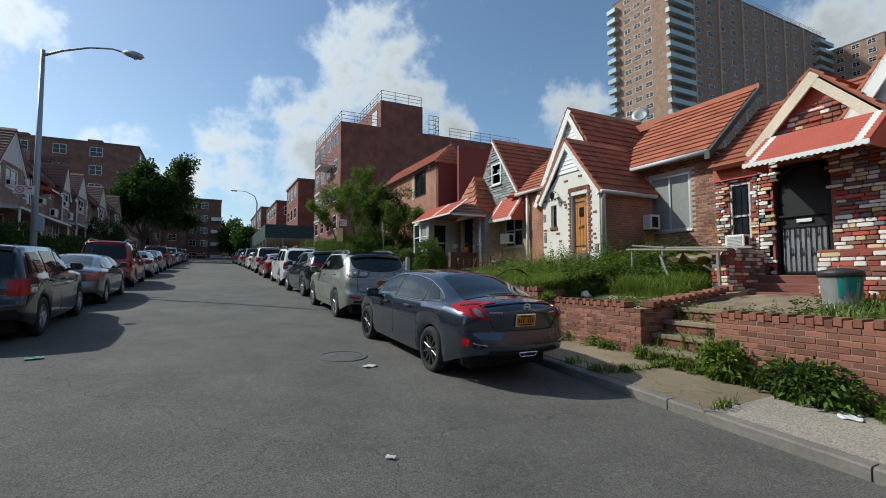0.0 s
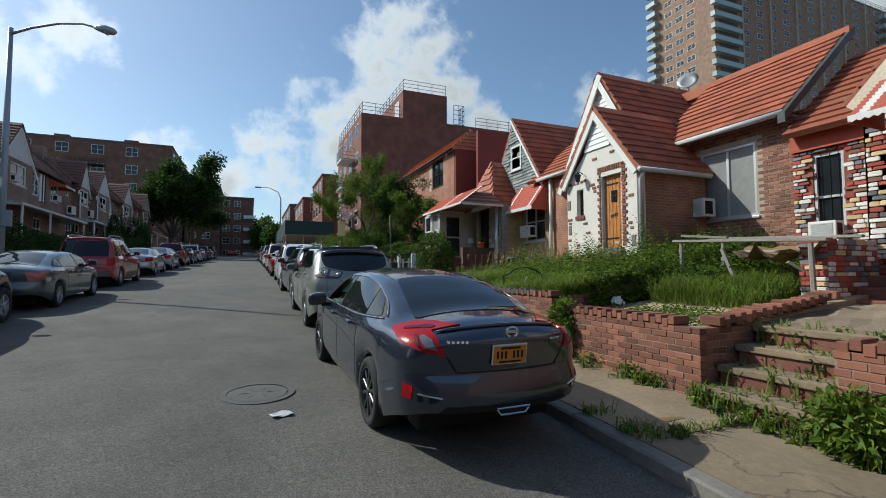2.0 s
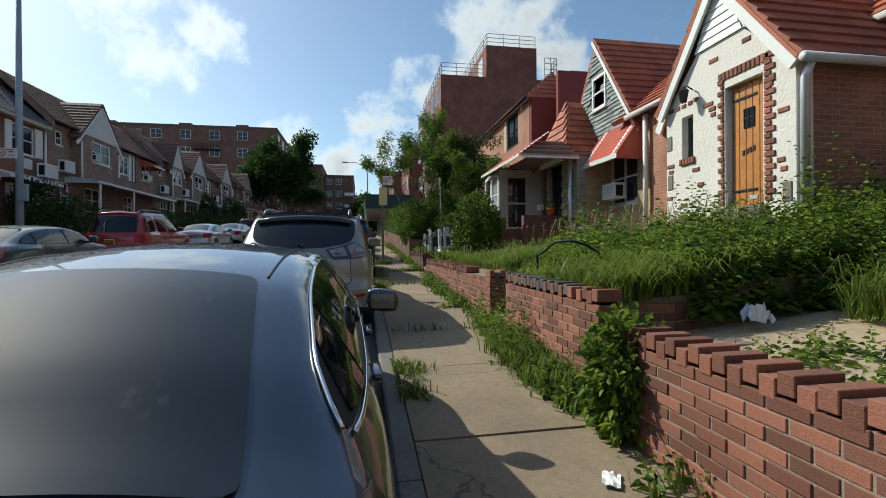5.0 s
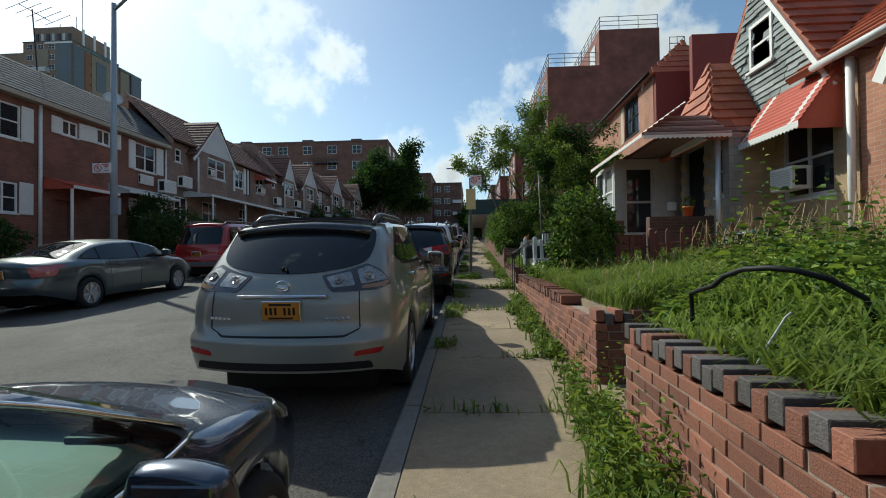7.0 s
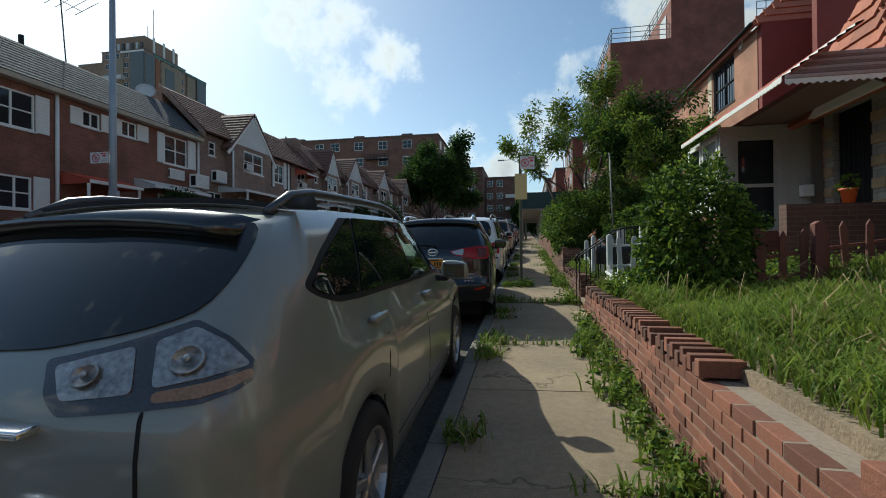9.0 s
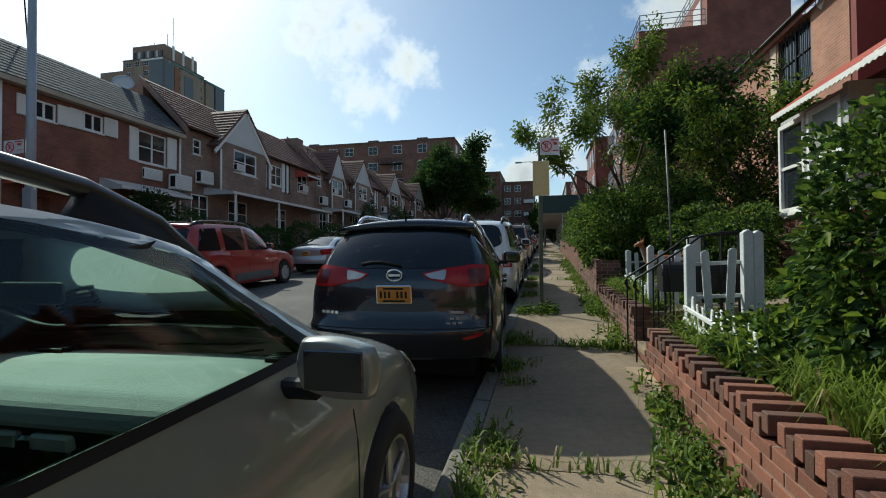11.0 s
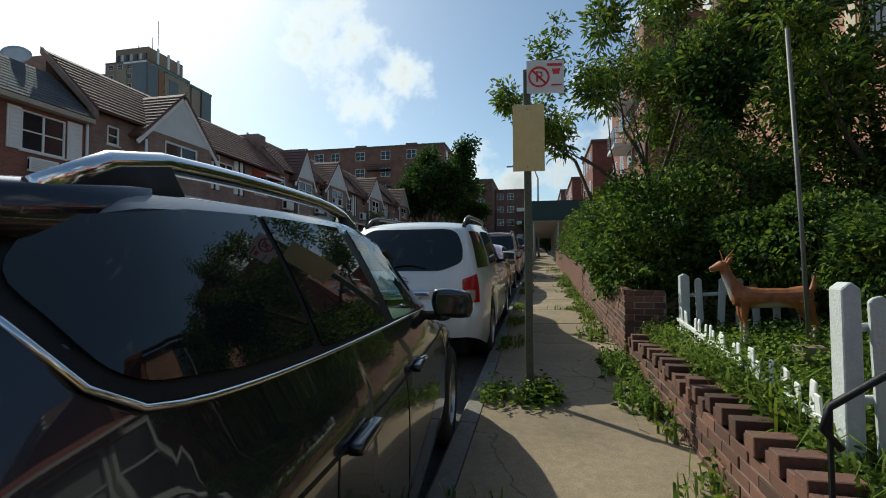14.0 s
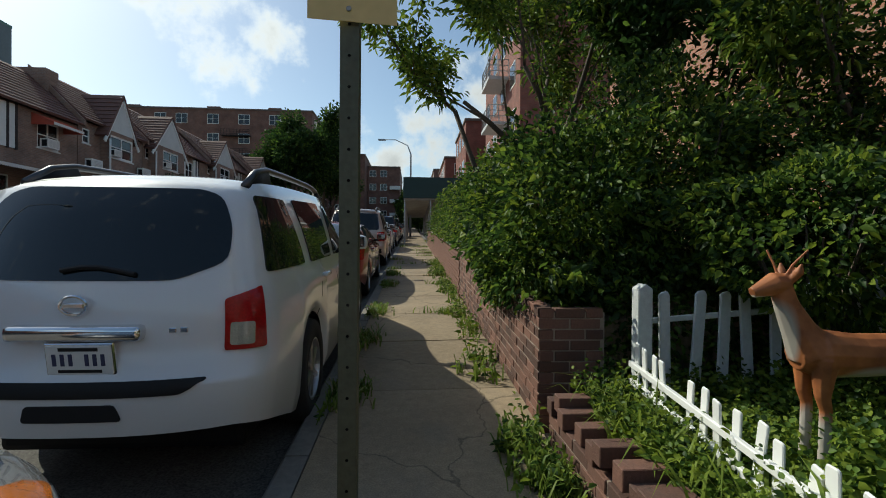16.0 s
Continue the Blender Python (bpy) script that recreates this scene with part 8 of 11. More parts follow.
LAMPCHROME = mat("lamp_reflector", (0.36, 0.35, 0.335), 0.28, 0.6, 14, 0.5, 45, metal=0.6, coat=0.6)
SILVER = paint("silver_green_car_paint", (0.25, 0.262, 0.235), 0.35, 0.4)
RXW = [[(0.655, 1.315), (0.74, 1.275), (0.86, 1.25), (1.08, 1.232), (1.3, 1.6), (1.2, 1.56), (0.84, 1.42)], [(1.11, 1.23), (2.12, 1.19), (2.0, 1.62), (1.34, 1.62)], [(2.16, 1.188), (3.16, 1.15), (3.08, 1.23), (2.75, 1.62), (2.4, 1.62), (2.05, 1.62)]]
rx = car("silver-green crossover car with clear tail lights and roof rails", 3.8, 10.82, suv_shell(4.73, 1.845, 1.66, slope=0.56, axles=(1.03, 3.74), boxy=0.8), SILVER, (1.03, 3.74), wr=0.36, track=0.79, spokes=5, rim_r=0.245,
         windows=RXW, dlo=[(0.61, 1.32), (0.68, 1.275), (0.84, 1.225), (1.1, 1.205), (2.1, 1.165), (3.3, 1.12), (3.16, 1.23), (2.8, 1.62), (2.3, 1.62), (1.3, 1.62), (1.18, 1.59), (0.82, 1.44)],
         rear_glass=[(-0.63, 1.29), (-0.5, 1.245), (-0.26, 1.205), (0.0, 1.195), (0.26, 1.205), (0.5, 1.245), (0.63, 1.29), (0.66, 1.42), (0.645, 1.56), (-0.645, 1.56), (-0.66, 1.42)], front_glass=[(-0.68, 1.12), (0.68, 1.12), (0.6, 1.55), (-0.6, 1.55)],
         lights=[("tail_light", "corner", [(0.27, 1.18), (0.4, 1.205), (0.52, 1.235), (0.63, 1.265), (0.71, 1.21), (0.765, 1.135), (0.765, 1.1), (0.7, 1.08), (0.6, 1.065), (0.29, 1.055), (0.265, 1.1)], SMOKELENS, 0.008, True),
                 ("lamp_lens", "corner", [(0.29, 1.165), (0.4, 1.19), (0.475, 1.205), (0.455, 1.1), (0.3, 1.09)], LAMPCHROME, 0.012, True),
                 ("lamp_lens", "corner", [(0.525, 1.215), (0.625, 1.245), (0.69, 1.205), (0.745, 1.135), (0.5, 1.11)], LAMPCHROME, 0.012, True),
                 ("amber_lens", "corner", [(0.5, 1.1), (0.745, 1.125), (0.745, 1.105), (0.69, 1.09), (0.6, 1.078), (0.495, 1.075)], mat("amber_lens", (0.3, 0.19, 0.12), 0.15, 0.4, 30, 0.0), 0.012, True),
                 ("reflector", "rear", [(0.57, 0.565), (0.59, 0.605), (0.8, 0.625), (0.77, 0.58)], REDLENS, 0.008, True),
                 ("tailgate_seam", "rear", [(0.595, 1.06), (0.605, 1.06), (0.615, 0.77), (0.605, 0.77)], PLASTIC, 0.003, True),
                 ("bumper_seam", "rear", [(-0.5, 0.722), (0.5, 0.722), (0.61, 0.775), (0.61, 0.763), (0.5, 0.71), (-0.5, 0.71), (-0.61, 0.763), (-0.61, 0.775)], PLASTIC, 0.003, False),
                 ("bumper_lower", "rear", [(-0.7, 0.52), (0.7, 0.52), (0.72, 0.46), (-0.72, 0.46)], PLASTIC, 0.006, False),
                 ("head_light", "front", [(0.42, 0.78), (0.8, 0.86), (0.82, 0.7), (0.45, 0.68)], CLEARLENS, 0.008, True)],
         plate=(0.0, 0.92, PLATEY), seams=line_seams(1.28, 2.26, 3.3) + [([(1.1, 0.4), (3.3, 0.42)], 0.008)], handles=[(1.2, 1.08), (2.34, 1.04)], heading=0.4, cabin=dict(dash=2.9, top=1.03, tint=0.45, seat=1.95), mirror=(2.98, 1.08), rails=(0.75, 3.0, 0.58, 0.075),
         # Spoiler coloured black all over to stand for its shaded underside.
         extras=[bar("tailgate_trim", -0.36, 0.36, 0.035, 1.02, 1.045, CHROME, 0.008), ring_badge(1.11, 0.055), lamp_bowl([(0.36, 1.14, 0.036), (0.59, 1.165, 0.046)], LAMPCHROME), letters(-0.62, -0.42, 0.85, 0.022, 5), letters(0.34, 0.54, 0.85, 0.022, 5), spoiler(0.6, 1.595, 0.08, 0.05, 0.4, BLACKS), wiper(-0.05, 0.0, 1.235, 0.03)])

# near-black crossover with red lamps
BLACKG = paint("near_black_car_paint", (0.012, 0.015, 0.022), 0.4, 0.25)
RVW = [[(0.5, 1.47), (0.55, 1.345), (0.6, 1.31), (0.78, 1.28), (1.12, 1.25), (1.14, 1.62), (0.9, 1.62), (0.6, 1.57)], [(1.15, 1.235), (1.76, 1.195), (1.72, 1.62), (1.17, 1.62)], [(1.88, 1.185), (2.8, 1.125), (2.74, 1.2), (2.55, 1.62), (2.2, 1.62), (1.83, 1.62)]]
rav = car("near-black crossover car with large red tail lights", 4.04, 16.5, suv_shell(4.22, 1.845, 1.66, hood=1.02, slope=0.42, axles=(0.97, 3.45), arch=0.4, belt=1.14, wind=2.3), BLACKG, (0.97, 3.45), wr=0.36, track=0.8, spokes=5, rim_r=0.225,
          windows=RVW, dlo=[(0.46, 1.48), (0.52, 1.33), (0.58, 1.285), (0.76, 1.255), (1.1, 1.225), (2.9, 1.105), (2.8, 1.2), (2.66, 1.6), (2.4, 1.6), (2.15, 1.6), (1.1, 1.6), (0.8, 1.6), (0.56, 1.56)],
          rear_glass=[(-0.7, 1.21), (0.7, 1.21), (0.62, 1.52), (-0.62, 1.52)], front_glass=[(-0.68, 1.13), (0.68, 1.13), (0.6, 1.55), (-0.6, 1.55)],
          lights=[("tail_light", "corner", [(0.18, 1.165), (0.36, 1.205), (0.6, 1.235), (0.79, 1.215), (0.74, 1.13), (0.65, 1.05), (0.46, 1.045), (0.3, 1.09), (0.22, 1.11)], REDLENS, 0.008, True),
                  ("reversing_lamp", "corner", [(0.195, 1.158), (0.36, 1.19), (0.325, 1.105), (0.23, 1.118)], CLEARLENS, 0.019, True),
                  ("outer_lens", "corner", [(0.525, 1.195), (0.7, 1.195), (0.65, 1.07), (0.51, 1.07)], mat("dark_red_lens", (0.12, 0.004, 0.005)), 0.011, True),
                  ("reflector", "rear", [(0.58, 0.62), (0.75, 0.665), (0.76, 0.635), (0.62, 0.6)], REDLENS, 0.008, True),
                  ("bumper_lower", "rear", [(-0.84, 0.7), (0.84, 0.7), (0.82, 0.46), (-0.82, 0.46)], PLASTIC, 0.006, False),
                  ("indicator_lens", "front", [(0.62, 0.81), (0.79, 0.85), (0.81, 0.72), (0.64, 0.7)], mat("orange_lens", (0.55, 0.16, 0.02), 0.15, 0.3, 40, 0.05, 30, coat=1.0), 0.016, True),
                  ("plate_recess", "rear", [(-0.42, 1.1), (0.42, 1.1), (0.36, 0.84), (-0.36, 0.84)], BLACKG, 0.002, False),
                  ("head_light", "front", [(0.42, 0.78), (0.8, 0.86), (0.82, 0.7), (0.45, 0.68)], CLEARLENS, 0.008, True)],
          plate=(0.0, 0.99, PLATEY), seams=line_seams(1.05, 1.84, 3.0) + [([(0.5, 1.04), (1.5, 0.97), (3.2, 0.93)], 0.01)], handles=[(1.2, 0.99), (2.05, 0.96)], mirror=(2.58, 1.09), rails=(0.66, 2.38, 0.55, 0.07), heading=4.0, cabin=dict(dash=2.5, top=1.1, tint=0.1, seat=1.35, deep=0.4),
          extras=[CHROME, window_strip([(0.46, 1.47), (0.52, 1.325), (0.58, 1.28), (0.76, 1.25), (1.1, 1.22), (2.1, 1.16), (2.88, 1.105)], 0.006), ring_badge(1.155, 0.068), letters(-0.7, -0.52, 0.82, 0.028, 4), bar("dealer_strip", 0.42, 0.6, 0.002, 0.815, 0.84, RIM, 0.002), letters(0.48, 0.58, 0.775, 0.022, 2), letters(0.45, 0.6, 0.735, 0.022, 3),
                  spoiler(0.66, 1.62, 0.12, 0.05, 0.4), wiper(-0.32, 0.05, 1.25), aerial(0.5),
                  lambda ob, s, pm: part("dented_bumper_end", s.patch("rear", rounded([(-0.86, 0.69), (-0.72, 0.7), (-0.66, 0.6), (-0.84, 0.54)], 0.02), 0.014), BLACKS, ob)])

# white sport-utility wagon
WHITEP = paint("white_car_paint", (0.68, 0.69, 0.7), 0.0, 0.35)
PFW = [[(0.28, 1.19), (0.98, 1.175), (0.86, 1.61), (0.44, 1.62)], [(1.18, 1.165), (2.0, 1.15), (1.95, 1.62), (1.08, 1.62)], [(2.18, 1.15), (3.0, 1.12), (2.9, 1.25), (2.6, 1.55), (2.2, 1.62)]]
pf = car("white sport-utility wagon with chrome tailgate bar", 3.85, 21.62, suv_shell(4.74, 1.85, 1.76, hood=1.17, slope=0.3, axles=(1.1, 3.95), arch=0.43, belt=1.12, boxy=1.0, wind=2.75), WHITEP, (1.1, 3.95), wr=0.375, track=0.79, spokes=6, rim_r=0.23,
         windows=PFW, dlo=None, rear_glass=[(-0.43, 1.17), (0.43, 1.17), (0.65, 1.26), (0.64, 1.44), (0.57, 1.6), (0.46, 1.645), (-0.46, 1.645), (-0.57, 1.6), (-0.64, 1.44), (-0.65, 1.26)], front_glass=[(-0.7, 1.2), (0.7, 1.2), (0.62, 1.64), (-0.62, 1.64)],
         lights=[("tail_light", "corner", [(0.52, 1.07), (0.71, 1.125), (0.7, 0.81), (0.5, 0.815)], REDLENS, 0.014, True),
                 ("reversing_lamp", "corner", [(0.535, 0.955), (0.645, 0.95), (0.635, 0.835), (0.525, 0.84)], CLEARLENS, 0.018, True),
                 ("bumper_pad", "rear", [(-0.62, 0.7), (0.62, 0.7), (0.5, 0.635), (-0.5, 0.635)], PLASTIC, 0.01, False),
                 ("tow_recess", "rear", [(-0.18, 0.6), (0.22, 0.6), (0.25, 0.52), (-0.2, 0.52)], DARK, 0.008, False),
                 ("head_light", "front", [(0.42, 0.8), (0.8, 0.88), (0.82, 0.7), (0.45, 0.7)], CLEARLENS, 0.008, True)],
         plate=(0.04, 0.805, PLATEW), seams=line_seams(1.3, 2.1, 3.1), handles=[(1.48, 1.04), (2.3, 1.02)], mirror=(2.92, 1.16), rails=(0.5, 2.9, 0.62, 0.09),
         extras=[bar("tailgate_bar", -0.3, 0.32, 0.05, 0.89, 0.965, CHROME, 0.025), ring_badge(1.06, 0.062), letters(0.42, 0.52, 0.93, 0.025, 2), wiper(-0.1, 0.25, 1.22)])

# cars further along the right kerb
BLUEW = paint("pale_blue_car_paint", (0.35, 0.47, 0.52), 0.2, 0.35)
REDC = paint("maroon_car_paint", (0.22, 0.02, 0.025), 0.4, 0.3)
PINKW = paint("tan_white_car_paint", (0.5, 0.42, 0.38), 0.2, 0.35)
REDP = paint("bright_red_car_paint", (0.33, 0.016, 0.014), 0.2, 0.3)
GREENG = paint("grey_green_car_paint", (0.09, 0.115, 0.12), 0.5, 0.3)
BLACKP = paint("black_car_paint", (0.01, 0.011, 0.013), 0.3, 0.22)
SILV2 = paint("silver_car_paint", (0.4, 0.41, 0.43), 0.6, 0.3)
DARKB = paint("dark_blue_car_paint", (0.02, 0.03, 0.06), 0.4, 0.3)


def plain_saloon(label, x, y, pm, lens=REDLENS, L=4.7):
    k = L / 4.63
    return car(label, x, y, sedan_shell(L, 1.8, 1.0), pm, (1.0 * k, 3.7 * k), wr=0.325, track=0.775, spokes=7, rim_r=0.22,
               windows=[[(a * k, b) for a, b in w] for w in SEDAN_WIN + [[(0.88, 1.05), (1.26, 1.02), (1.31, 1.4), (1.2, 1.22), (1.05, 1.15)]]], dlo=[(a * k, b) for a, b in SEDAN_DLO],
               rear_glass=[(-0.6, 0.5), (0.6, 0.5), (0.47, 1.42 * k), (-0.47, 1.42 * k)], rear_view="top", front_glass=[(-0.66, 1.03), (0.66, 1.03), (0.53, 1.37), (-0.53, 1.37)],
               lights=[("tail_light", "rear", [(0.55, 0.94), (0.84, 0.96), (0.85, 0.76), (0.6, 0.74)], lens, 0.012, True), ("side_lamp", "right", [(0.12, 0.95), (0.34, 0.94), (0.3, 0.78), (0.14, 0.76)], lens, 0.008, True),
                       ("bumper_lower", "rear", [(-0.6, 0.33), (0.6, 0.33), (0.66, 0.24), (-0.66, 0.24)], PLASTIC, 0.006, False), ("head_light", "front", [(0.42, 0.74), (0.8, 0.8), (0.82, 0.7), (0.45, 0.67)], CLEARLENS, 0.008, True)],
               plate=(0.0, 0.8, PLATEY), seams=line_seams(1.5 * k, 2.36 * k, 3.4 * k), handles=[(1.75 * k, 0.87), (2.65 * k, 0.85)], mirror=(3.12 * k, 0.98), extras=[ring_badge(0.9, 0.05)])


def plain_suv(label, x, y, pm, L=4.7, H=1.72, lower=None, rails=True):
    k = L / 4.73
    lights = [("tail_light", "rear", [(0.66, 1.08), (0.86, 1.1), (0.87, 0.82), (0.68, 0.82)], REDLENS, 0.012, True), ("side_lamp", "right", [(0.15, 1.1), (0.32, 1.08), (0.32, 0.84), (0.17, 0.82)], REDLENS, 0.008, True),
              ("bumper_lower", "rear", [(-0.8, 0.6), (0.8, 0.6), (0.8, 0.46), (-0.8, 0.46)], lower or PLASTIC, 0.006, False), ("head_light", "front", [(0.42, 0.78), (0.8, 0.86), (0.82, 0.7), (0.45, 0.68)], CLEARLENS, 0.008, True)]
    if lower:
        lights.append(("side_cladding", "right", [(1.62 * k, 0.52), (3.2 * k, 0.52), (3.2 * k, 0.3), (1.62 * k, 0.3)], lower, 0.006, True))
    return car(label, x, y, suv_shell(L, 1.86, H, hood=1.13, slope=0.35, axles=(1.05 * k, 3.85 * k), arch=0.41, belt=1.1, boxy=0.6), pm, (1.05 * k, 3.85 * k), wr=0.365, track=0.79, spokes=5, rim_r=0.22,
               windows=[[(0.45 * k, 1.17), (1.16 * k, 1.16), (1.16 * k, H - 0.14), (0.66 * k, H - 0.15)], [(1.34 * k, 1.15), (2.08 * k, 1.13), (2.1 * k, H - 0.13), (1.36 * k, H - 0.13)], [(2.2 * k, 1.13), (3.05 * k, 1.1), (2.95 * k, 1.2), (2.6 * k, 1.5), (2.22 * k, H - 0.14)]],
               rear_glass=[(-0.72, 1.16), (0.72, 1.16), (0.66, H - 0.15), (-0.66, H - 0.15)], front_glass=[(-0.68, 1.16), (0.68, 1.16), (0.6, H - 0.12), (-0.6, H - 0.12)],
               lights=lights, plate=(0.0, 0.85, PLATEY), seams=line_seams(1.26 * k, 2.14 * k, 3.15 * k), handles=[(1.5 * k, 1.0), (2.4 * k, 0.98)], mirror=(2.95 * k, 1.14), rails=(0.5, 2.8 * k, 0.6, 0.08) if rails else None,
               extras=[bar("tailgate_bar", -0.34, 0.34, 0.03, 0.95, 0.98, None, 0.01), spoiler(0.62, H - 0.05, 0.06, 0.04, 0.3)])


plain_saloon("maroon saloon car parked at the kerb", 3.75, 27.4, REDC)
plain_suv("tan-white sport-utility car parked at the kerb", 3.75, 33.2, PINKW, H=1.8)
plain_saloon("white saloon car parked at the kerb", 3.7, 39.0, WHITEP)
plain_suv("dark blue sport-utility car parked at the kerb", 3.75, 44.6, DARKB)
plain_saloon("silver saloon car parked at the kerb", 3.7, 50.4, SILV2)
plain_suv("black sport-utility car parked at the kerb", 3.7, 56.2, BLACKP)
plain_saloon("pale blue saloon car parked at the kerb", 3.7, 62.0, BLUEW)
# cars along the left kerb
plain_suv("black compact crossover parked on the far side", -3.58, 10.0, BLACKP, L=4.6, H=1.68, rails=False)
plain_saloon("grey-green saloon with bright window trim on the far side", -3.45, 15.25, GREENG, lens=mat("mixed_red_clear_lens", (0.4, 0.1, 0.09), 0.1, 0.5, 14, 0.0, coat=1.0), L=4.86)
plain_suv("bright red sport-utility car with grey lower body", -3.55, 21.6, REDP, L=5.1, H=1.86, lower=mat("grey_lower_cladding", (0.12, 0.12, 0.125), 0.6))
plain_saloon("silver saloon car on the far side", -3.5, 28.6, SILV2)
plain_saloon("pale grey saloon car on the far side", -3.5, 34.2, paint("pale_grey_car_paint", (0.3, 0.31, 0.33), 0.5, 0.3))
plain_suv("maroon sport-utility car on the far side", -3.5, 40.2, REDC)
plain_saloon("dark saloon car on the far side", -3.5, 46.0, GREY)
plain_suv("white sport-utility car on the far side", -3.5, 51.6, WHITEP)
plain_saloon("silver saloon car far down the street", -3.5, 57.2, SILV2)
plain_suv("dark sport-utility car far down the street", -3.5, 62.8, GREENG)
plain_saloon("white saloon car far down the street", -3.5, 68.5, WHITEP)
plain_suv("black sport-utility car far down the street", -3.5, 74.2, BLACKP)
plain_saloon("red saloon car standing at the end of the street", -1.5, 108, REDP)

# ---- plants ----
nrg = np.random.default_rng(7)


def leaves_mesh(name, pos, direc, size, mats_, ratio=0.45, droop=0.25, mix=(1.0,), fold=0.12):
    """One mesh of many pointed leaves: pos and direc are n x 3, size n."""
    n = len(pos)
    d = direc / np.maximum(1e-6, np.linalg.norm(direc, axis=1, keepdims=True))
    r = nrg.normal(size=(n, 3))
    s = np.cross(d, r)
    s /= np.maximum(1e-6, np.linalg.norm(s, axis=1, keepdims=True))
    up = np.cross(s, d)
    up *= np.where(up[:, 2:3] < 0, -1, 1)
    L = size[:, None]
    down = np.array([0, 0, -1.0])
    base, tip = pos, pos + d * L + down * L * droop
    v = [base]
    for k, w in ((0.3, 0.5), (0.65, 0.4)):
        v.append(pos + d * L * k + down * L * droop * k * k + up * L * fold + s * L * ratio * w)
    v.append(tip)
    for k, w in ((0.65, 0.4), (0.3, 0.5)):
        v.append(pos + d * L * k + down * L * droop * k * k + up * L * fold - s * L * ratio * w)
    v = np.stack(v, axis=1).reshape(-1, 3)
    me = bpy.data.meshes.new(name)
    me.vertices.add(6 * n)
    me.vertices.foreach_set("co", v.astype(np.float32).ravel())
    idx = (np.arange(n, dtype=np.int32) * 6)[:, None] + np.array([0, 1, 2, 3, 0, 3, 4, 5], dtype=np.int32)
    me.loops.add(8 * n)
    me.loops.foreach_set("vertex_index", idx.ravel())
    me.polygons.add(2 * n)
    me.polygons.foreach_set("loop_start", np.arange(0, 8 * n, 4, dtype=np.int32))
    me.polygons.foreach_set("loop_total", np.full(2 * n, 4, dtype=np.int32))
    for m in mats_:
        me.materials.append(m)
    if len(mats_) > 1:
        me.polygons.foreach_set("material_index", np.repeat(nrg.choice(len(mats_), n, p=np.array(mix) / sum(mix)).astype(np.int32), 2))
    me.update()
    me.validate()
    return me


def blob_points(n, centre, radii, shell=0.55, lumps=2.2, seed=0):
    """Points in a lumpy ellipsoid, denser near its skin, with the outward direction."""
    d = nrg.normal(size=(n, 3))
    d /= np.linalg.norm(d, axis=1, keepdims=True)
    k = np.array([0.72 + 0.45 * noise.noise(Vector((*(x * lumps + seed),))) + 0.2 * noise.noise(Vector((*(x * lumps * 3 + seed),))) for x in d])
    r = (shell + (1 - shell) * nrg.random(n) ** 0.5) * (k + 0.28)
    return np.array(centre) + d * r[:, None] * np.array(radii), d


def bush(name, label, centre, radii, n, size, mats_=(LEAF, LEAFY, LEAFD), mix=(5, 2, 3), shell=0.6, lumps=2.2, ratio=0.5, seed=0.0, droop=0.2, kind="", group="", category="bush", twigs=10, base=None, flat=None):
    p, d = blob_points(n, (0, 0, 0), radii, shell, lumps, seed)
    if flat is not None:
        p[:, 2] = np.maximum(p[:, 2], flat + nrg.random(n) * 0.1)
    d = d + nrg.normal(size=d.shape) * 0.7
    sz = size * (0.6 + 0.8 * nrg.random(n))
    ob = thing(name, label, category, group=group, at=pose(*centre))
    f = new("foliage", leaves_mesh("foliage", p, d, sz, mats_, ratio, droop, mix))
    f.parent = ob
    bm = B()
    zb = -radii[2] if base is None else base - centre[2]
    for k in range(twigs):
        a = 2 * math.pi * k / twigs + 0.3
        tube(bm, [(0.05 * math.cos(a), 0.05 * math.sin(a), zb), (radii[0] * 0.35 * math.cos(a), radii[1] * 0.35 * math.sin(a), zb * 0.3), (radii[0] * 0.7 * math.cos(a), radii[1] * 0.7 * math.sin(a), radii[2] * (0.2 + 0.4 * math.sin(3 * a)))], [0.022, 0.014, 0.005], 5)
    tagged(part("twig_mass", bm, BARK, ob), kind="stuff")
    return ob


def swell(pts, amount, scale=1.3):
    """Heights that rise and fall over the ground in mounds."""
    return np.array([1 + amount * 1.6 * noise.noise((p[0] * scale, p[1] * scale, 4.7)) for p in pts])


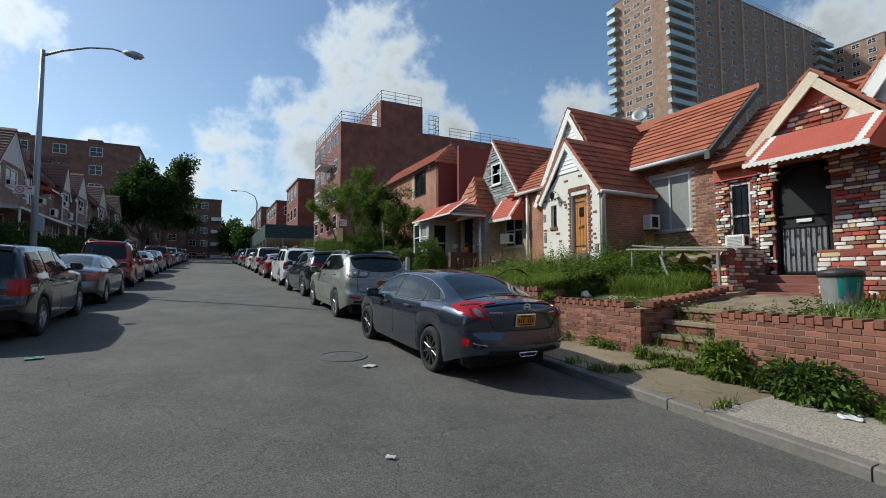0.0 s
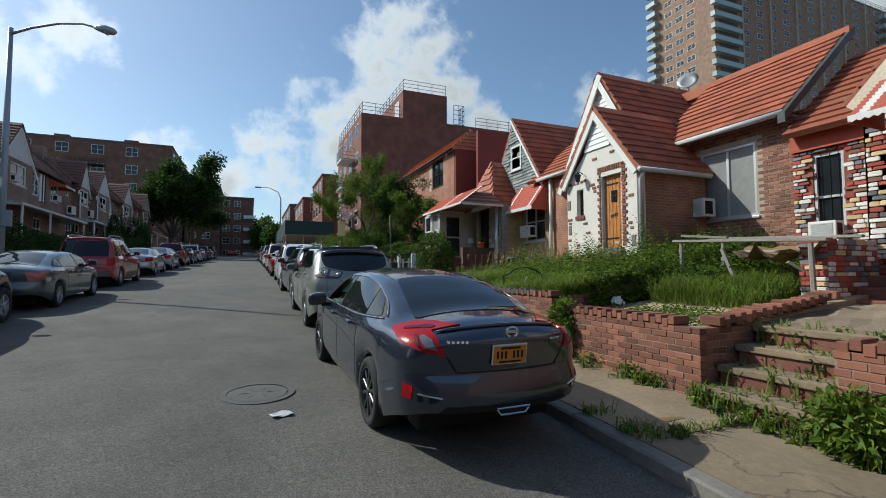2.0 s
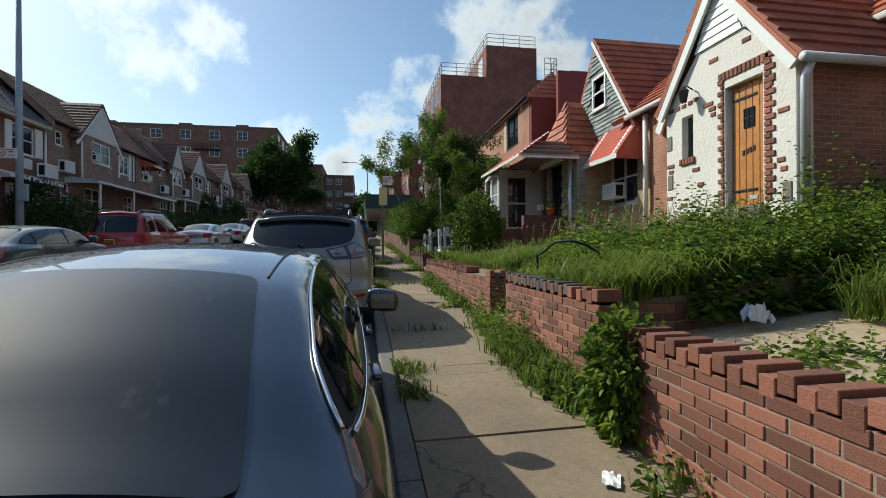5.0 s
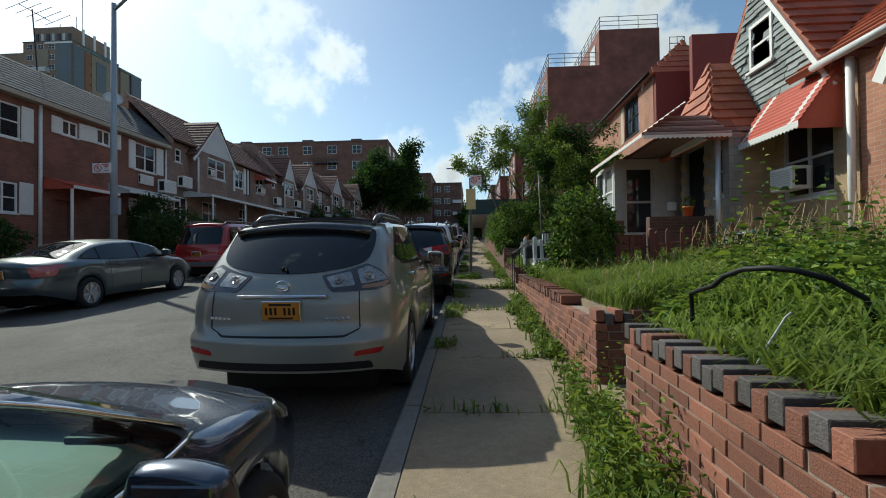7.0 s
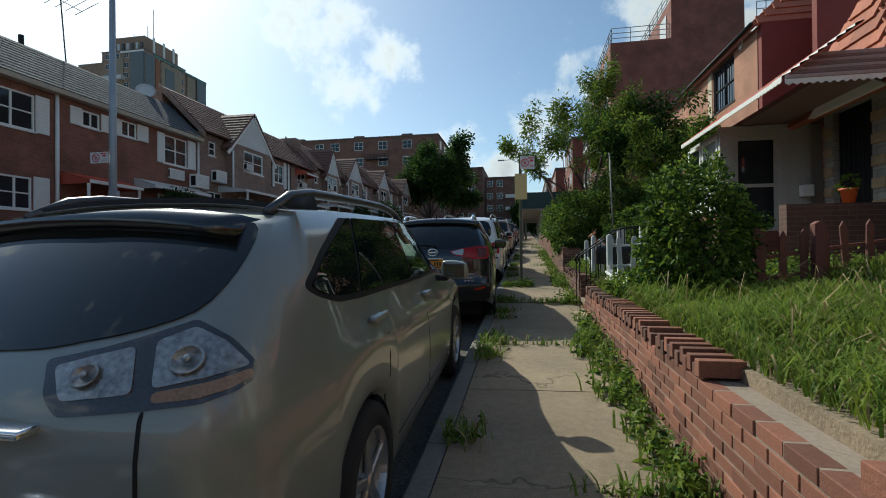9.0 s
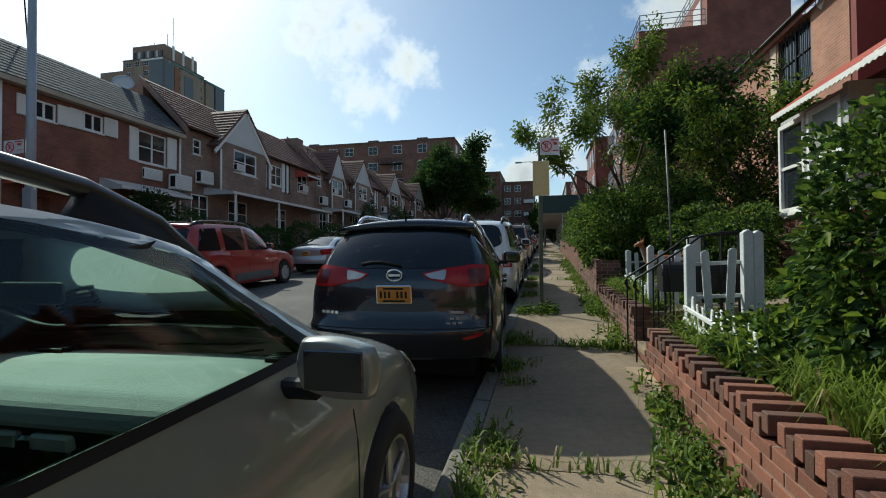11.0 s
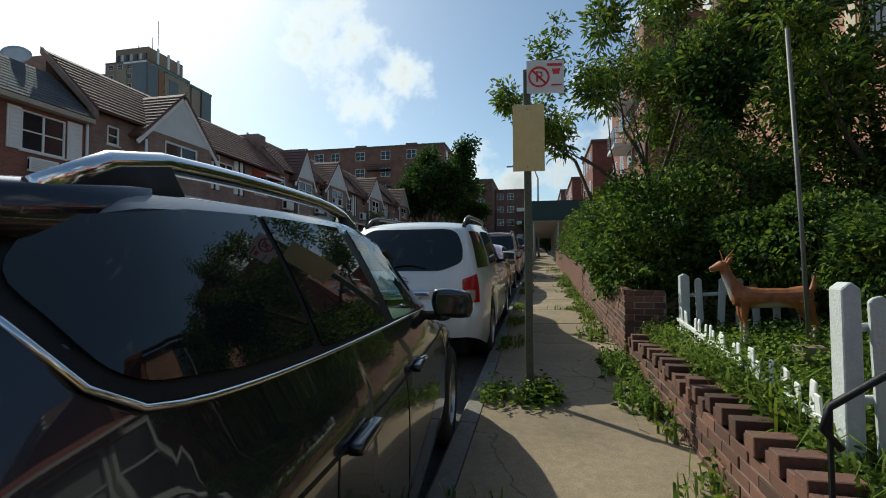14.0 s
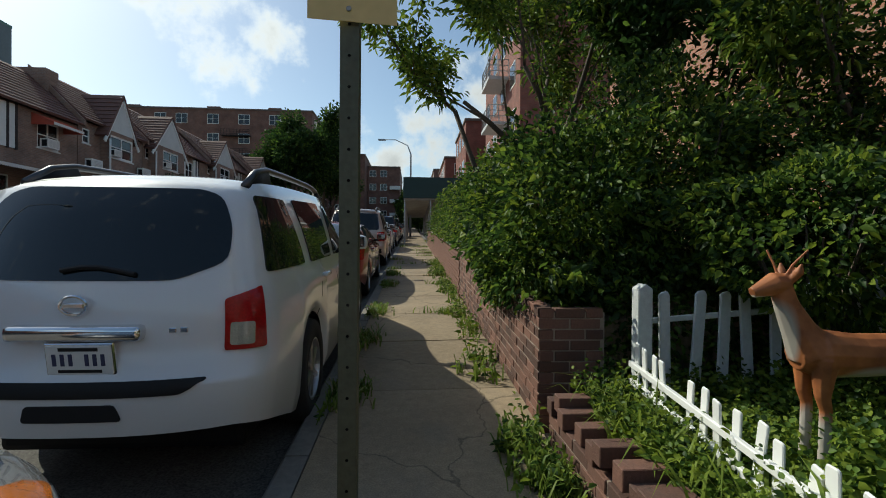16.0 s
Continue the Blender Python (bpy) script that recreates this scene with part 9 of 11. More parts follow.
def blades(name, label, pts, h, w=0.012, mats_=(GRASSM, LEAF), mix=(3, 1), bend=0.6, category="grass", mound=0.0, low=None):
    """Bent grass blades rooted at pts (n x 3), each of two quads and a tip."""
    n = len(pts)
    a = nrg.random(n) * 2 * np.pi
    hh = h * (0.55 + 0.8 * nrg.random(n))
    if mound:
        hh = hh * swell(pts, mound)
    if low:
        hh = hh * np.clip((pts[:, 0] - low[0]) / (low[1] - low[0]), low[2], 1)
    out = np.stack([np.cos(a), np.sin(a), np.zeros(n)], 1)
    side = np.stack([-np.sin(a), np.cos(a), np.zeros(n)], 1) * (w * (0.6 + 0.8 * nrg.random(n)))[:, None]
    b = (bend * (0.2 + nrg.random(n)))[:, None] * hh[:, None]
    z = np.array([0, 0, 1.0])
    p0, p1 = pts, pts + z * hh[:, None] * 0.5 + out * b * 0.2
    p2 = pts + z * hh[:, None] * 0.86 + out * b * 0.6
    p3 = pts + z * hh[:, None] * (0.95 - 0.5 * bend * nrg.random(n))[:, None] + out * b * 1.1
    v = np.stack([p0 - side, p0 + side, p1 + side * 0.95, p1 - side * 0.95, p2 + side * 0.7, p2 - side * 0.7, p3], axis=1).reshape(-1, 3)
    me = bpy.data.meshes.new(name)
    faces = []
    idx = np.arange(n) * 7
    quads = np.concatenate([np.stack([idx, idx + 1, idx + 2, idx + 3], 1), np.stack([idx + 3, idx + 2, idx + 4, idx + 5], 1)])
    tris = np.stack([idx + 5, idx + 4, idx + 6], 1)
    me.vertices.add(7 * n)
    me.vertices.foreach_set("co", v.astype(np.float32).ravel())
    loops = np.concatenate([quads.ravel(), tris.ravel()]).astype(np.int32)
    me.loops.add(len(loops))
    me.loops.foreach_set("vertex_index", loops)
    me.polygons.add(3 * n)
    starts = np.concatenate([np.arange(2 * n) * 4, 8 * n + np.arange(n) * 3]).astype(np.int32)
    me.polygons.foreach_set("loop_start", starts)
    me.polygons.foreach_set("loop_total", np.concatenate([np.full(2 * n, 4), np.full(n, 3)]).astype(np.int32))
    for m in mats_:
        me.materials.append(m)
    c = nrg.choice(len(mats_), n, p=np.array(mix) / sum(mix)).astype(np.int32)
    me.polygons.foreach_set("material_index", np.concatenate([c, c, c]))
    me.update()
    me.validate()
    ob = new(name, me)
    return tagged(ob, label, category, kind="stuff")


def weeds(name, label, pts, h, size, per=9, mats_=(LEAF, LEAFY, LEAFD), mix=(5, 3, 2), ratio=0.45, droop=0.35, category="weeds", mound=0.0, low=None):
    """Upright leafy stems rooted at pts, as one mass."""
    pos, dr, sz = [], [], []
    up = swell(pts, mound)
    if low:
        up = up * np.clip((pts[:, 0] - low[0]) / (low[1] - low[0]), low[2], 1)
    for p, tall in zip(pts, up):
        hh = h * tall * (0.5 + 0.8 * nrg.random())
        lean = nrg.normal(size=2) * 0.18
        k = np.linspace(0.12, 1, per)
        a = nrg.random() * 6 + np.arange(per) * 2.4
        q = np.stack([p[0] + lean[0] * hh * k, p[1] + lean[1] * hh * k, p[2] + hh * k], 1)
        pos.append(q)
        dr.append(np.stack([np.cos(a), np.sin(a), 0.25 + 0.5 * k], 1))
        sz.append(size * (1.25 - 0.75 * k) * (0.7 + 0.6 * nrg.random(per)))
    me = leaves_mesh(name, np.concatenate(pos), np.concatenate(dr), np.concatenate(sz), mats_, ratio, droop, mix)
    return tagged(new(name, me), label, category, kind="stuff")


def area(n, x0, x1, y0, y1, zf):
    x, y = x0 + (x1 - x0) * nrg.random(n), y0 + (y1 - y0) * nrg.random(n)
    return np.stack([x, y, np.array([zf(a, b) for a, b in zip(x, y)])], 1)


def yz(x0, x1, za, zb):
    return lambda x, y: za + (zb - za) * (x - x0) / (x1 - x0) - 0.02


def limb(bm, p, d, length, r, depth, tips, rnd, spread=0.6, rise=0.25):
    """A branch that bends, tapers and forks."""
    pts, rs = [p.copy()], [r]
    q, dd = p.copy(), d.normalized()
    for k in range(4):
        dd = (dd + Vector((rnd.uniform(-1, 1), rnd.uniform(-1, 1), rnd.uniform(-0.6, 1) * rise * 2)) * 0.22).normalized()
        q = q + dd * length / 4
        pts.append(q.copy())
        rs.append(r * (1 - 0.14 * (k + 1)))
        if depth <= 1:
            tips.append((q.copy(), dd.copy()))
    tube(bm, pts, rs, 7 if r > 0.03 else 5)
    if depth > 0:
        for k in range(rnd.choice((2, 3, 3))):
            nd = (dd + Vector((rnd.uniform(-1, 1), rnd.uniform(-1, 1), rnd.uniform(-0.4, 0.9))) * spread).normalized()
            limb(bm, pts[rnd.choice((2, 3, 4))], nd, length * rnd.uniform(0.6, 0.8), rs[-1] * 0.72, depth - 1, tips, rnd, spread, rise)


def tree(name, label, at, dirs, length, r, depth, leaf_n, leaf_size, cluster, mats_, mix, seed, ratio=0.3, droop=0.7, spread=0.7, rise=0.25, trunk=None, gap=1.1):
    rnd = random.Random(seed)
    ob = thing(name, label, "tree", at=pose(*at))
    bm = B()
    tips = []
    start = Vector((0, 0, 0))
    if trunk:
        tube(bm, [start, Vector((trunk[0] * 0.4, trunk[1] * 0.4, trunk[2] * 0.5)), Vector(trunk)], [r * 1.5, r * 1.15, r * 1.05], 9)
        start = Vector(trunk)
    for d in dirs:
        limb(bm, start, Vector(d), length * Vector(d).length, r, depth, tips, rnd, spread, rise)
    part("trunk", bm, BARK, ob, smooth=True)
    P, D = [], []
    tips = [t for t in tips if noise.noise(t[0] * gap + Vector((seed, 0, 0))) > -0.12] or tips
    per = max(1, leaf_n // len(tips))
    for t, d in tips:
        r_ = nrg.normal(size=(per, 3))
        r_ /= np.linalg.norm(r_, axis=1, keepdims=True)
        P.append(np.array(t) + r_ * (cluster * 1.7 * nrg.random(per) ** 0.6)[:, None])
        D.append(np.array(d) * 0.5 + r_ * 0.9 + nrg.normal(size=(per, 3)) * 0.5 + np.array([0, 0, -0.15]))
    P, D = np.concatenate(P), np.concatenate(D)
    cr = new("crown", leaves_mesh("crown", P, D, leaf_size * (0.6 + 0.8 * nrg.random(len(P))), mats_, ratio, droop, mix))
    cr.parent = ob
    return ob


# raised side: fruit tree with drooping leaves, its darker neighbour, and the hedge mass
tree("fruit_tree", "fruit tree with long drooping bright green leaves", (7.5, 25.2, 2.2), [(-0.8, -0.1, 0.55), (-0.2, -0.5, 0.8), (0.35, -0.1, 1.15), (0.1, 0.5, 1.0), (0.6, 0.2, 0.8)], 1.6, 0.055, 3, 15000, 0.105, 0.17, (LEAF, LEAFY, LEAFD), (5, 4, 1), 4, ratio=0.34, droop=0.3, trunk=(-0.15, 0.1, 1.2), gap=1.3)
tree("fruit_tree", "slender fruit tree reaching over the pavement", (6.75, 25.9, 2.2), [(-0.8, -0.35, 0.75)], 1.3, 0.03, 2, 1200, 0.105, 0.15, (LEAF, LEAFY, LEAFD), (5, 4, 1), 8, ratio=0.34, droop=0.3, trunk=(-0.7, -0.3, 2.1), gap=0.6)
tree("fruit_tree", "leafy fruit tree with drooping leaves by the brick house", (9.3, 23.0, 2.0), [(-0.5, -0.3, 0.6), (0.2, -0.5, 0.6), (0.1, 0.3, 0.8), (0.5, 0.1, 0.5), (-0.7, 0.1, 0.5)], 1.25, 0.05, 3, 8000, 0.105, 0.16, (LEAF, LEAFY, LEAFD), (4, 4, 3), 11, ratio=0.34, droop=0.3, trunk=(0.1, 0.0, 1.2))
tree("dark_tree", "dense dark tree behind the hedge", (8.6, 25.2, 2.1), [(-0.3, -0.4, 0.9), (0.4, -0.3, 1.0), (0.0, 0.3, 1.1), (0.6, -0.5, 0.5), (-0.5, -0.1, 0.5)], 1.35, 0.06, 3, 9000, 0.12, 0.18, (LEAFD, LEAF), (4, 1), 21, ratio=0.42, droop=0.25, trunk=(0.0, 0.0, 1.2))
for cx, cy, cz, rx_, ry_, rz_, n, sd in ((6.85, 23.4, 2.65, 0.8, 1.15, 0.9, 9000, 1.0), (6.5, 23.5, 2.2, 0.4, 1.2, 0.35, 2600, 9.6), (7.0, 25.8, 2.95, 0.85, 1.4, 1.0, 8000, 2.3), (7.9, 23.3, 2.9, 1.0, 1.0, 1.15, 9000, 3.1), (7.0, 28.6, 3.0, 0.8, 1.6, 0.95, 6000, 4.7),
                                        (9.0, 23.2, 2.9, 1.0, 0.9, 1.1, 8000, 5.9), (6.95, 32.0, 3.2, 0.8, 2.0, 0.95, 5000, 6.4), (8.6, 26.0, 3.6, 1.2, 2.0, 1.6, 8000, 7.7), (6.9, 36.5, 3.3, 0.8, 2.4, 0.95, 4000, 8.8), (10.0, 23.0, 3.2, 0.9, 0.6, 1.3, 6000, 3.9)):
    bush("shrub", "unclipped shrub with glossy dark green leaves over the planter wall", (cx, cy, cz), (rx_, ry_, rz_), int(n * 1.5), 0.066, (LEAF, LEAFY, LEAFD), (4, 2, 4), 0.5, 2.0, 0.5, sd, group="shrubs over the planter", base=1.9)
for cx, cy, cz, r_, sd in ((8.3, 20.75, 2.3, 0.62, 1.5), (8.05, 22.0, 2.45, 0.66, 2.5)):
    bush("clipped_shrub", "round clipped evergreen shrub in the front garden", (cx, cy, cz), (r_, r_, r_ * 0.85), 7500, 0.055, (LEAF, LEAFY, LEAFD), (3, 2, 4), 0.82, 1.2, 0.55, sd, group="clipped shrubs", base=1.6)
bush("bush", "tall dense green bush beside the brick wall", (7.22, 15.3, 1.98), (0.56, 0.66, 0.8), 12000, 0.06, (LEAF, LEAFY, LEAFD), (5, 2, 4), 0.62, 2.0, 0.5, 9.0, base=1.3)
bush("bush", "loose low bush spilling over the brick wall", (6.75, 16.0, 1.42), (0.3, 0.5, 0.24), 2200, 0.06, (LEAF, LEAFY, LEAFD), (4, 3, 3), 0.4, 2.2, 0.55, 13.0, base=1.25)
bush("bush", "broad-leaved bush spilling over the brick wall", (7.35, 15.9, 1.5), (0.7, 0.6, 0.36), 4500, 0.075, (LEAF, LEAFY, LEAFD), (4, 3, 3), 0.4, 2.2, 0.55, 17.0, base=1.25)
bush("bush", "leafy self-sown plant on the garden steps", (6.3, 7.6, 0.72), (0.27, 0.28, 0.46), 2600, 0.068, (LEAF, LEAFY, LEAFD), (5, 4, 1), 0.35, 2.4, 0.6, 23.0, base=0.4)

bush("bush", "dark leafy shrub behind the deer fence", (7.6, 22.5, 1.75), (0.95, 0.4, 0.75), 9000, 0.06, (LEAF, LEAFD), (3, 4), 0.5, 2.2, 0.5, 47.0, base=1.3)

# overgrown yards
YARD = yz(6.4, 12.3, 1.2, 1.95)
weeds("weeds", "tall green weeds covering the front yard", area(3000, 6.75, 10.8, 8.0, 11.0, YARD), 0.46, 0.1, per=15, ratio=0.36, droop=0.45, mix=(5, 5, 1), mound=0.5, low=(6.4, 7.5, 0.3))
weeds("weeds", "taller leafy stalks standing out of the weeds", area(170, 7.2, 10.8, 8.1, 11.0, YARD), 0.85, 0.12, per=22, ratio=0.36, droop=0.5, mix=(5, 4, 1), mound=0.6)
weeds("weeds", "tall green weeds by the brick house", area(900, 8.3, 11.6, 6.7, 7.95, yz(6.4, 12.3, 1.0, 1.6)), 0.5, 0.11, per=15, ratio=0.34, droop=0.45, mound=0.4)
weeds("weeds", "weeds in front of the cottage wall", area(520, 10.0, 11.9, 8.0, 9.6, YARD), 0.6, 0.12, per=14, ratio=0.34, droop=0.45, mound=0.4)
weeds("weeds", "weeds near the beige house", area(520, 8.2, 11.0, 11.2, 13.6, yz(6.45, 12.3, 1.3, 1.95)), 0.42, 0.1, per=12, ratio=0.36, mound=0.4)
weeds("weeds", "broad-leaved weeds trailing over the end of the wall", area(300, 7.0, 9.2, 7.84, 8.05, lambda x, y: 1.02 + 0.06 * (x - 6.4) + (0.28 if y > 7.93 else 0.0)), 0.3, 0.1, per=11, ratio=0.4, droop=0.5, mound=0.4)
blades("tall_grass", "clump of bright long grass in the front yard", area(5200, 7.9, 9.7, 5.9, 7.5, yz(6.4, 12.3, 1.0, 1.55)), 0.32, 0.0045, mats_=(GRASSM, LEAFY, LEAF), mix=(5, 2, 2), bend=1.0, mound=0.4)
blades("tall_grass", "long bright grass of a front yard", area(30000, 6.55, 10.2, 11.1, 15.4, yz(6.45, 12.3, 1.3, 1.95)), 0.2, 0.005, mats_=(GRASSM, LEAFY, LEAF, DRYG), mix=(5, 3, 2, 0.5), bend=1.2, mound=0.4)
blades("tall_grass", "long seed stalks standing out of the yard grass", area(420, 6.6, 10.2, 11.1, 15.0, yz(6.45, 12.3, 1.3, 1.95)), 0.36, 0.004, mats_=(GRASSM, DRYG), mix=(3, 2), bend=1.1)
blades("tall_grass", "long broad grass arching over the wall top", np.concatenate([area(3800, 6.45, 7.7, 8.0, 10.3, yz(6.4, 12.3, 1.22, 1.95)), area(1000, 6.5, 7.0, 8.0, 9.0, yz(6.4, 12.3, 1.2, 1.5))]), 0.3, 0.007, mats_=(GRASSM, LEAFY, LEAF), mix=(6, 3, 1), bend=1.05, mound=0.3, low=(6.4, 7.0, 0.75))
blades("tall_grass", "broad grass hanging over the end of the wall", area(900, 6.5, 7.6, 7.93, 8.3, yz(6.4, 12.3, 1.22, 1.95)), 0.27, 0.0075, mats_=(GRASSM, LEAFY), mix=(5, 3), bend=1.25)
blades("dry_stalks", "dry straw-coloured stalks among the weeds", np.concatenate([area(260, 8.6, 11.4, 11.5, 15.0, yz(6.45, 12.3, 1.3, 1.95)), area(160, 8.6, 10.6, 9.4, 12.0, yz(6.4, 12.3, 1.3, 1.95))]), 0.75, 0.005, mats_=(DRYG,), mix=(1,), bend=0.7)
weeds("ground_cover", "ivy-like ground cover in the deer garden", area(6500, 6.5, 9.6, 18.85, 22.1, yz(6.45, 12.3, 1.42, 1.95)), 0.22, 0.058, per=7, ratio=0.7, mound=0.5, mix=(5, 4, 2), droop=0.15)
weeds("ground_cover", "leafy plants along the wall top", np.concatenate([area(330, 6.5, 6.95, 15.8, 17.25, lambda x, y: 1.27), area(420, 6.48, 6.72, 18.4, 21.9, lambda x, y: 1.42)]), 0.2, 0.06, per=7, ratio=0.55, mix=(5, 4, 1), mound=0.6)
blades("wall_grass", "grass hanging over the coping bricks", np.concatenate([area(260, 6.48, 6.75, 15.8, 17.3, lambda x, y: 1.27), area(340, 6.46, 6.7, 18.4, 21.9, lambda x, y: 1.42)]), 0.24, 0.006, mats_=(GRASSM, LEAFY), mix=(3, 2), bend=1.1, mound=0.4)
weeds("ground_cover", "leafy plants behind the fence", area(350, 7.2, 9.0, 15.6, 17.2, yz(6.45, 12.3, 1.3, 1.95)), 0.3, 0.075, per=8, ratio=0.6)
weeds("weeds", "broad-leaved weeds crowding over the wall top", area(300, 6.55, 7.8, 8.15, 10.2, yz(6.4, 12.3, 1.22, 1.95)), 0.4, 0.1, per=11, ratio=0.5, mix=(5, 5, 1), mound=0.5, low=(6.4, 7.4, 0.3))
weeds("weeds", "weeds on the low terrace behind the brick wall", area(260, 6.5, 7.6, 5.5, 7.1, yz(6.4, 12.3, 0.98, 1.5)), 0.1, 0.06, per=5)
weeds("weeds", "weeds in the yard of the stone-clad house", area(320, 6.6, 9.2, 0.5, 4.0, yz(6.4, 12.3, 0.95, 1.45)), 0.13, 0.08, per=5)

q = np.concatenate([area(120, 5.98, 6.28, 8.2, 9.7, lambda x, y: gz(y)), area(40, 6.05, 6.28, 9.9, 11.0, lambda x, y: gz(y))])
weeds("pavement_weeds", "bright tall weeds at the foot of the cracked wall", q, 0.36, 0.085, per=12, ratio=0.38, mix=(4, 6, 0), mound=0.6)
blades("pavement_grass", "tall grass at the foot of the cracked wall", np.repeat(q, 6, axis=0) + nrg.normal(size=(len(q) * 6, 3)) * np.array([0.07, 0.09, 0.0]), 0.26, 0.006, mix=(5, 1), bend=0.9)

# sandy soil washed out along the wall foot
bm = B()
last_ = None
for k in range(-30, 660):
    y = k * 0.05
    reach = 0.09 + 0.38 * max(0.0, 0.3 + noise.noise((y * 0.9, 1.3, 0.0))) + 0.07 * noise.noise((y * 4, 2.3, 0.0)) + 0.03 * noise.noise((y * 13, 5.3, 0.0))
    row = [bm.verts.new((6.33 - reach * f_, y, gz(y) + 0.003 + 0.014 * (1 - f_) + 0.003 * noise.noise((y * 9, f_ * 4, 0)))) for f_ in (0, 0.5, 1)]
    row.append(bm.verts.new((6.33 - reach - 0.01, y, gz(y) - 0.004)))
    if last_ and not 4.1 < y < 5.25 and not 7.3 < y < 7.95 and not 10.3 < y < 11.05 and not 17.65 < y < 18.25:
        for i in range(3):
            bm.faces.new((last_[i], row[i], row[i + 1], last_[i + 1]))
    last_ = row
SAND = mat("sandy_soil", (0.3, 0.2, 0.115), 0.95, 0.3, 9, 0.8, 70)
solid("sandy_soil", bm, SAND, "sandy soil washed out along the foot of the walls", "soil", kind="stuff", smooth=True)

# weeds at the wall foot, in the joints and on the steps
pts = []
rnd = random.Random(12)
for y0, y1, d in ((-1.5, 4.0, 60), (5.2, 7.3, 90), (7.9, 10.3, 80), (11.0, 17.5, 46), (18.2, 22.2, 60), (22.2, 34, 26)):
    for _ in range(int((y1 - y0) * d)):
        y = rnd.uniform(y0, y1)
        clump = max(0.0, noise.noise((y * 1.6, 3.1, 0.2)) + 0.35)
        if rnd.random() < clump * 1.3:
            pts.append((6.26 - abs(rnd.gauss(0, 0.13)) * (0.5 + clump), y, gz(y) + 0.005))
weeds("pavement_weeds", "green weeds along the foot of the wall", np.array(pts), 0.2, 0.085, per=7)
blades("pavement_grass", "grass along the foot of the wall", np.repeat(np.array(pts), 5, axis=0) + nrg.normal(size=(len(pts) * 5, 3)) * np.array([0.05, 0.06, 0.0]), 0.16, 0.008)
tuft = []
for k in range(-4, 30):
    y = -12.0 + 1.52 * (k + 8)
    for x, s, n in ((5.0, 0.12, 1), (5.5, 0.2, 1), (6.05, 0.17, 2)):
        g = noise.noise((x * 3.1, y * 2.3, 5.0))
        if g > 0.1:
            m = int(60 * (0.4 + g) * n)
            c = np.array([x + 0.4 * noise.noise((y * 3.3, x, 1.0)), y, gz(y) + 0.005])
            tuft.append(c + nrg.normal(size=(m, 3)) * np.array([s, 0.035, 0]))
for y, s in ((4.9, 0.2), (9.2, 0.3), (8.6, 0.22), (14.9, 0.35), (15.6, 0.4), (18.6, 0.35), (20.7, 0.2), (22.8, 0.4), (24.5, 0.5), (26.2, 0.6), (29, 0.6), (31, 0.5), (12.9, 0.2), (17.4, 0.3), (6.2, 0.12), (5.4, 0.1)):
    c = np.array([4.95, y, gz(y) + 0.005])
    q = c + nrg.normal(size=(int(420 * s), 3)) * np.array([0.1, s * 0.5, 0])
    q[:, 0] = np.maximum(q[:, 0], 4.85)
    tuft.append(q)
tuft = np.concatenate(tuft)
tuft = tuft[tuft[:, 0] < 6.3]
blades("pavement_grass", "tufts of grass in the pavement joints and at the kerb", tuft, 0.1, 0.007, mats_=(GRASSM, LEAF, DRYG), mix=(5, 3, 1), bend=1.0)
weeds("pavement_weeds", "low weeds in the pavement joints", tuft[::9], 0.07, 0.05, per=5)
q = np.array([5.24, 20.69, gz(20.69)]) + nrg.normal(size=(70, 3)) * np.array([0.16, 0.12, 0])
weeds("pavement_weeds", "weeds round the foot of the sign post", q, 0.17, 0.09, per=6)
q = np.concatenate([area(90, 6.2, 7.4, 4.15, 5.2, lambda x, y: gz(4.7) + 0.02 + 0.2 * min(3, max(0, int((x - 6.22) / 0.3))) + 0.02), area(40, 6.0, 6.5, 4.2, 5.3, lambda x, y: gz(y))])
weeds("step_weeds", "weeds growing through the garden steps", q, 0.18, 0.1, per=6)
blades("step_grass", "grass growing through the garden steps", np.repeat(q, 6, axis=0) + nrg.normal(size=(len(q) * 6, 3)) * np.array([0.05, 0.05, 0]), 0.22, 0.009)
bush("bush", "low weed bush at the foot of the brick wall", (6.1, 2.9, 0.3), (0.25, 0.55, 0.28), 1500, 0.07, (LEAF, LEAFD), (3, 2), 0.3, 2.5, 0.5, 31.0, base=0.05)
bush("bush", "low weed bush beside the garden steps", (6.15, 3.9, 0.4), (0.22, 0.3, 0.28), 1000, 0.08, (LEAF, LEAFY), (3, 2), 0.3, 2.5, 0.5, 37.0, base=0.1)
blades("tall_grass", "grass behind the low brick wall", area(900, 6.6, 9.0, 0.5, 3.2, yz(6.4, 12.3, 0.95, 1.45)), 0.2, 0.01)

# far side: hedges, conifers and the large street tree
for k, (cx, cy, rr, hh) in enumerate(((-7.7, 25.8, 0.8, 0.9), (-7.7, 27.5, 0.9, 1.0), (-7.8, 30.5, 0.9, 0.8), (-7.8, 33.0, 0.9, 0.75), (-7.8, 36.0, 1.0, 0.85), (-7.8, 39.5, 1.0, 0.8), (-7.8, 44, 1.2, 0.9), (-7.8, 50, 1.4, 0.9), (-7.7, 18.5, 0.8, 0.8), (-7.7, 14.5, 0.9, 0.8))):
    bush("hedge", "dark clipped hedge in a far-side front yard", (cx, cy, gz(cy) + 0.65 + hh * 0.75), (rr * 0.8, rr * 1.5, hh), 3500, 0.1, (LEAFD, LEAF), (4, 1), 0.7, 1.6, 0.5, 40.0 + k, group="hedges of the far row", category="hedge", twigs=5, base=gz(cy) + 0.6)
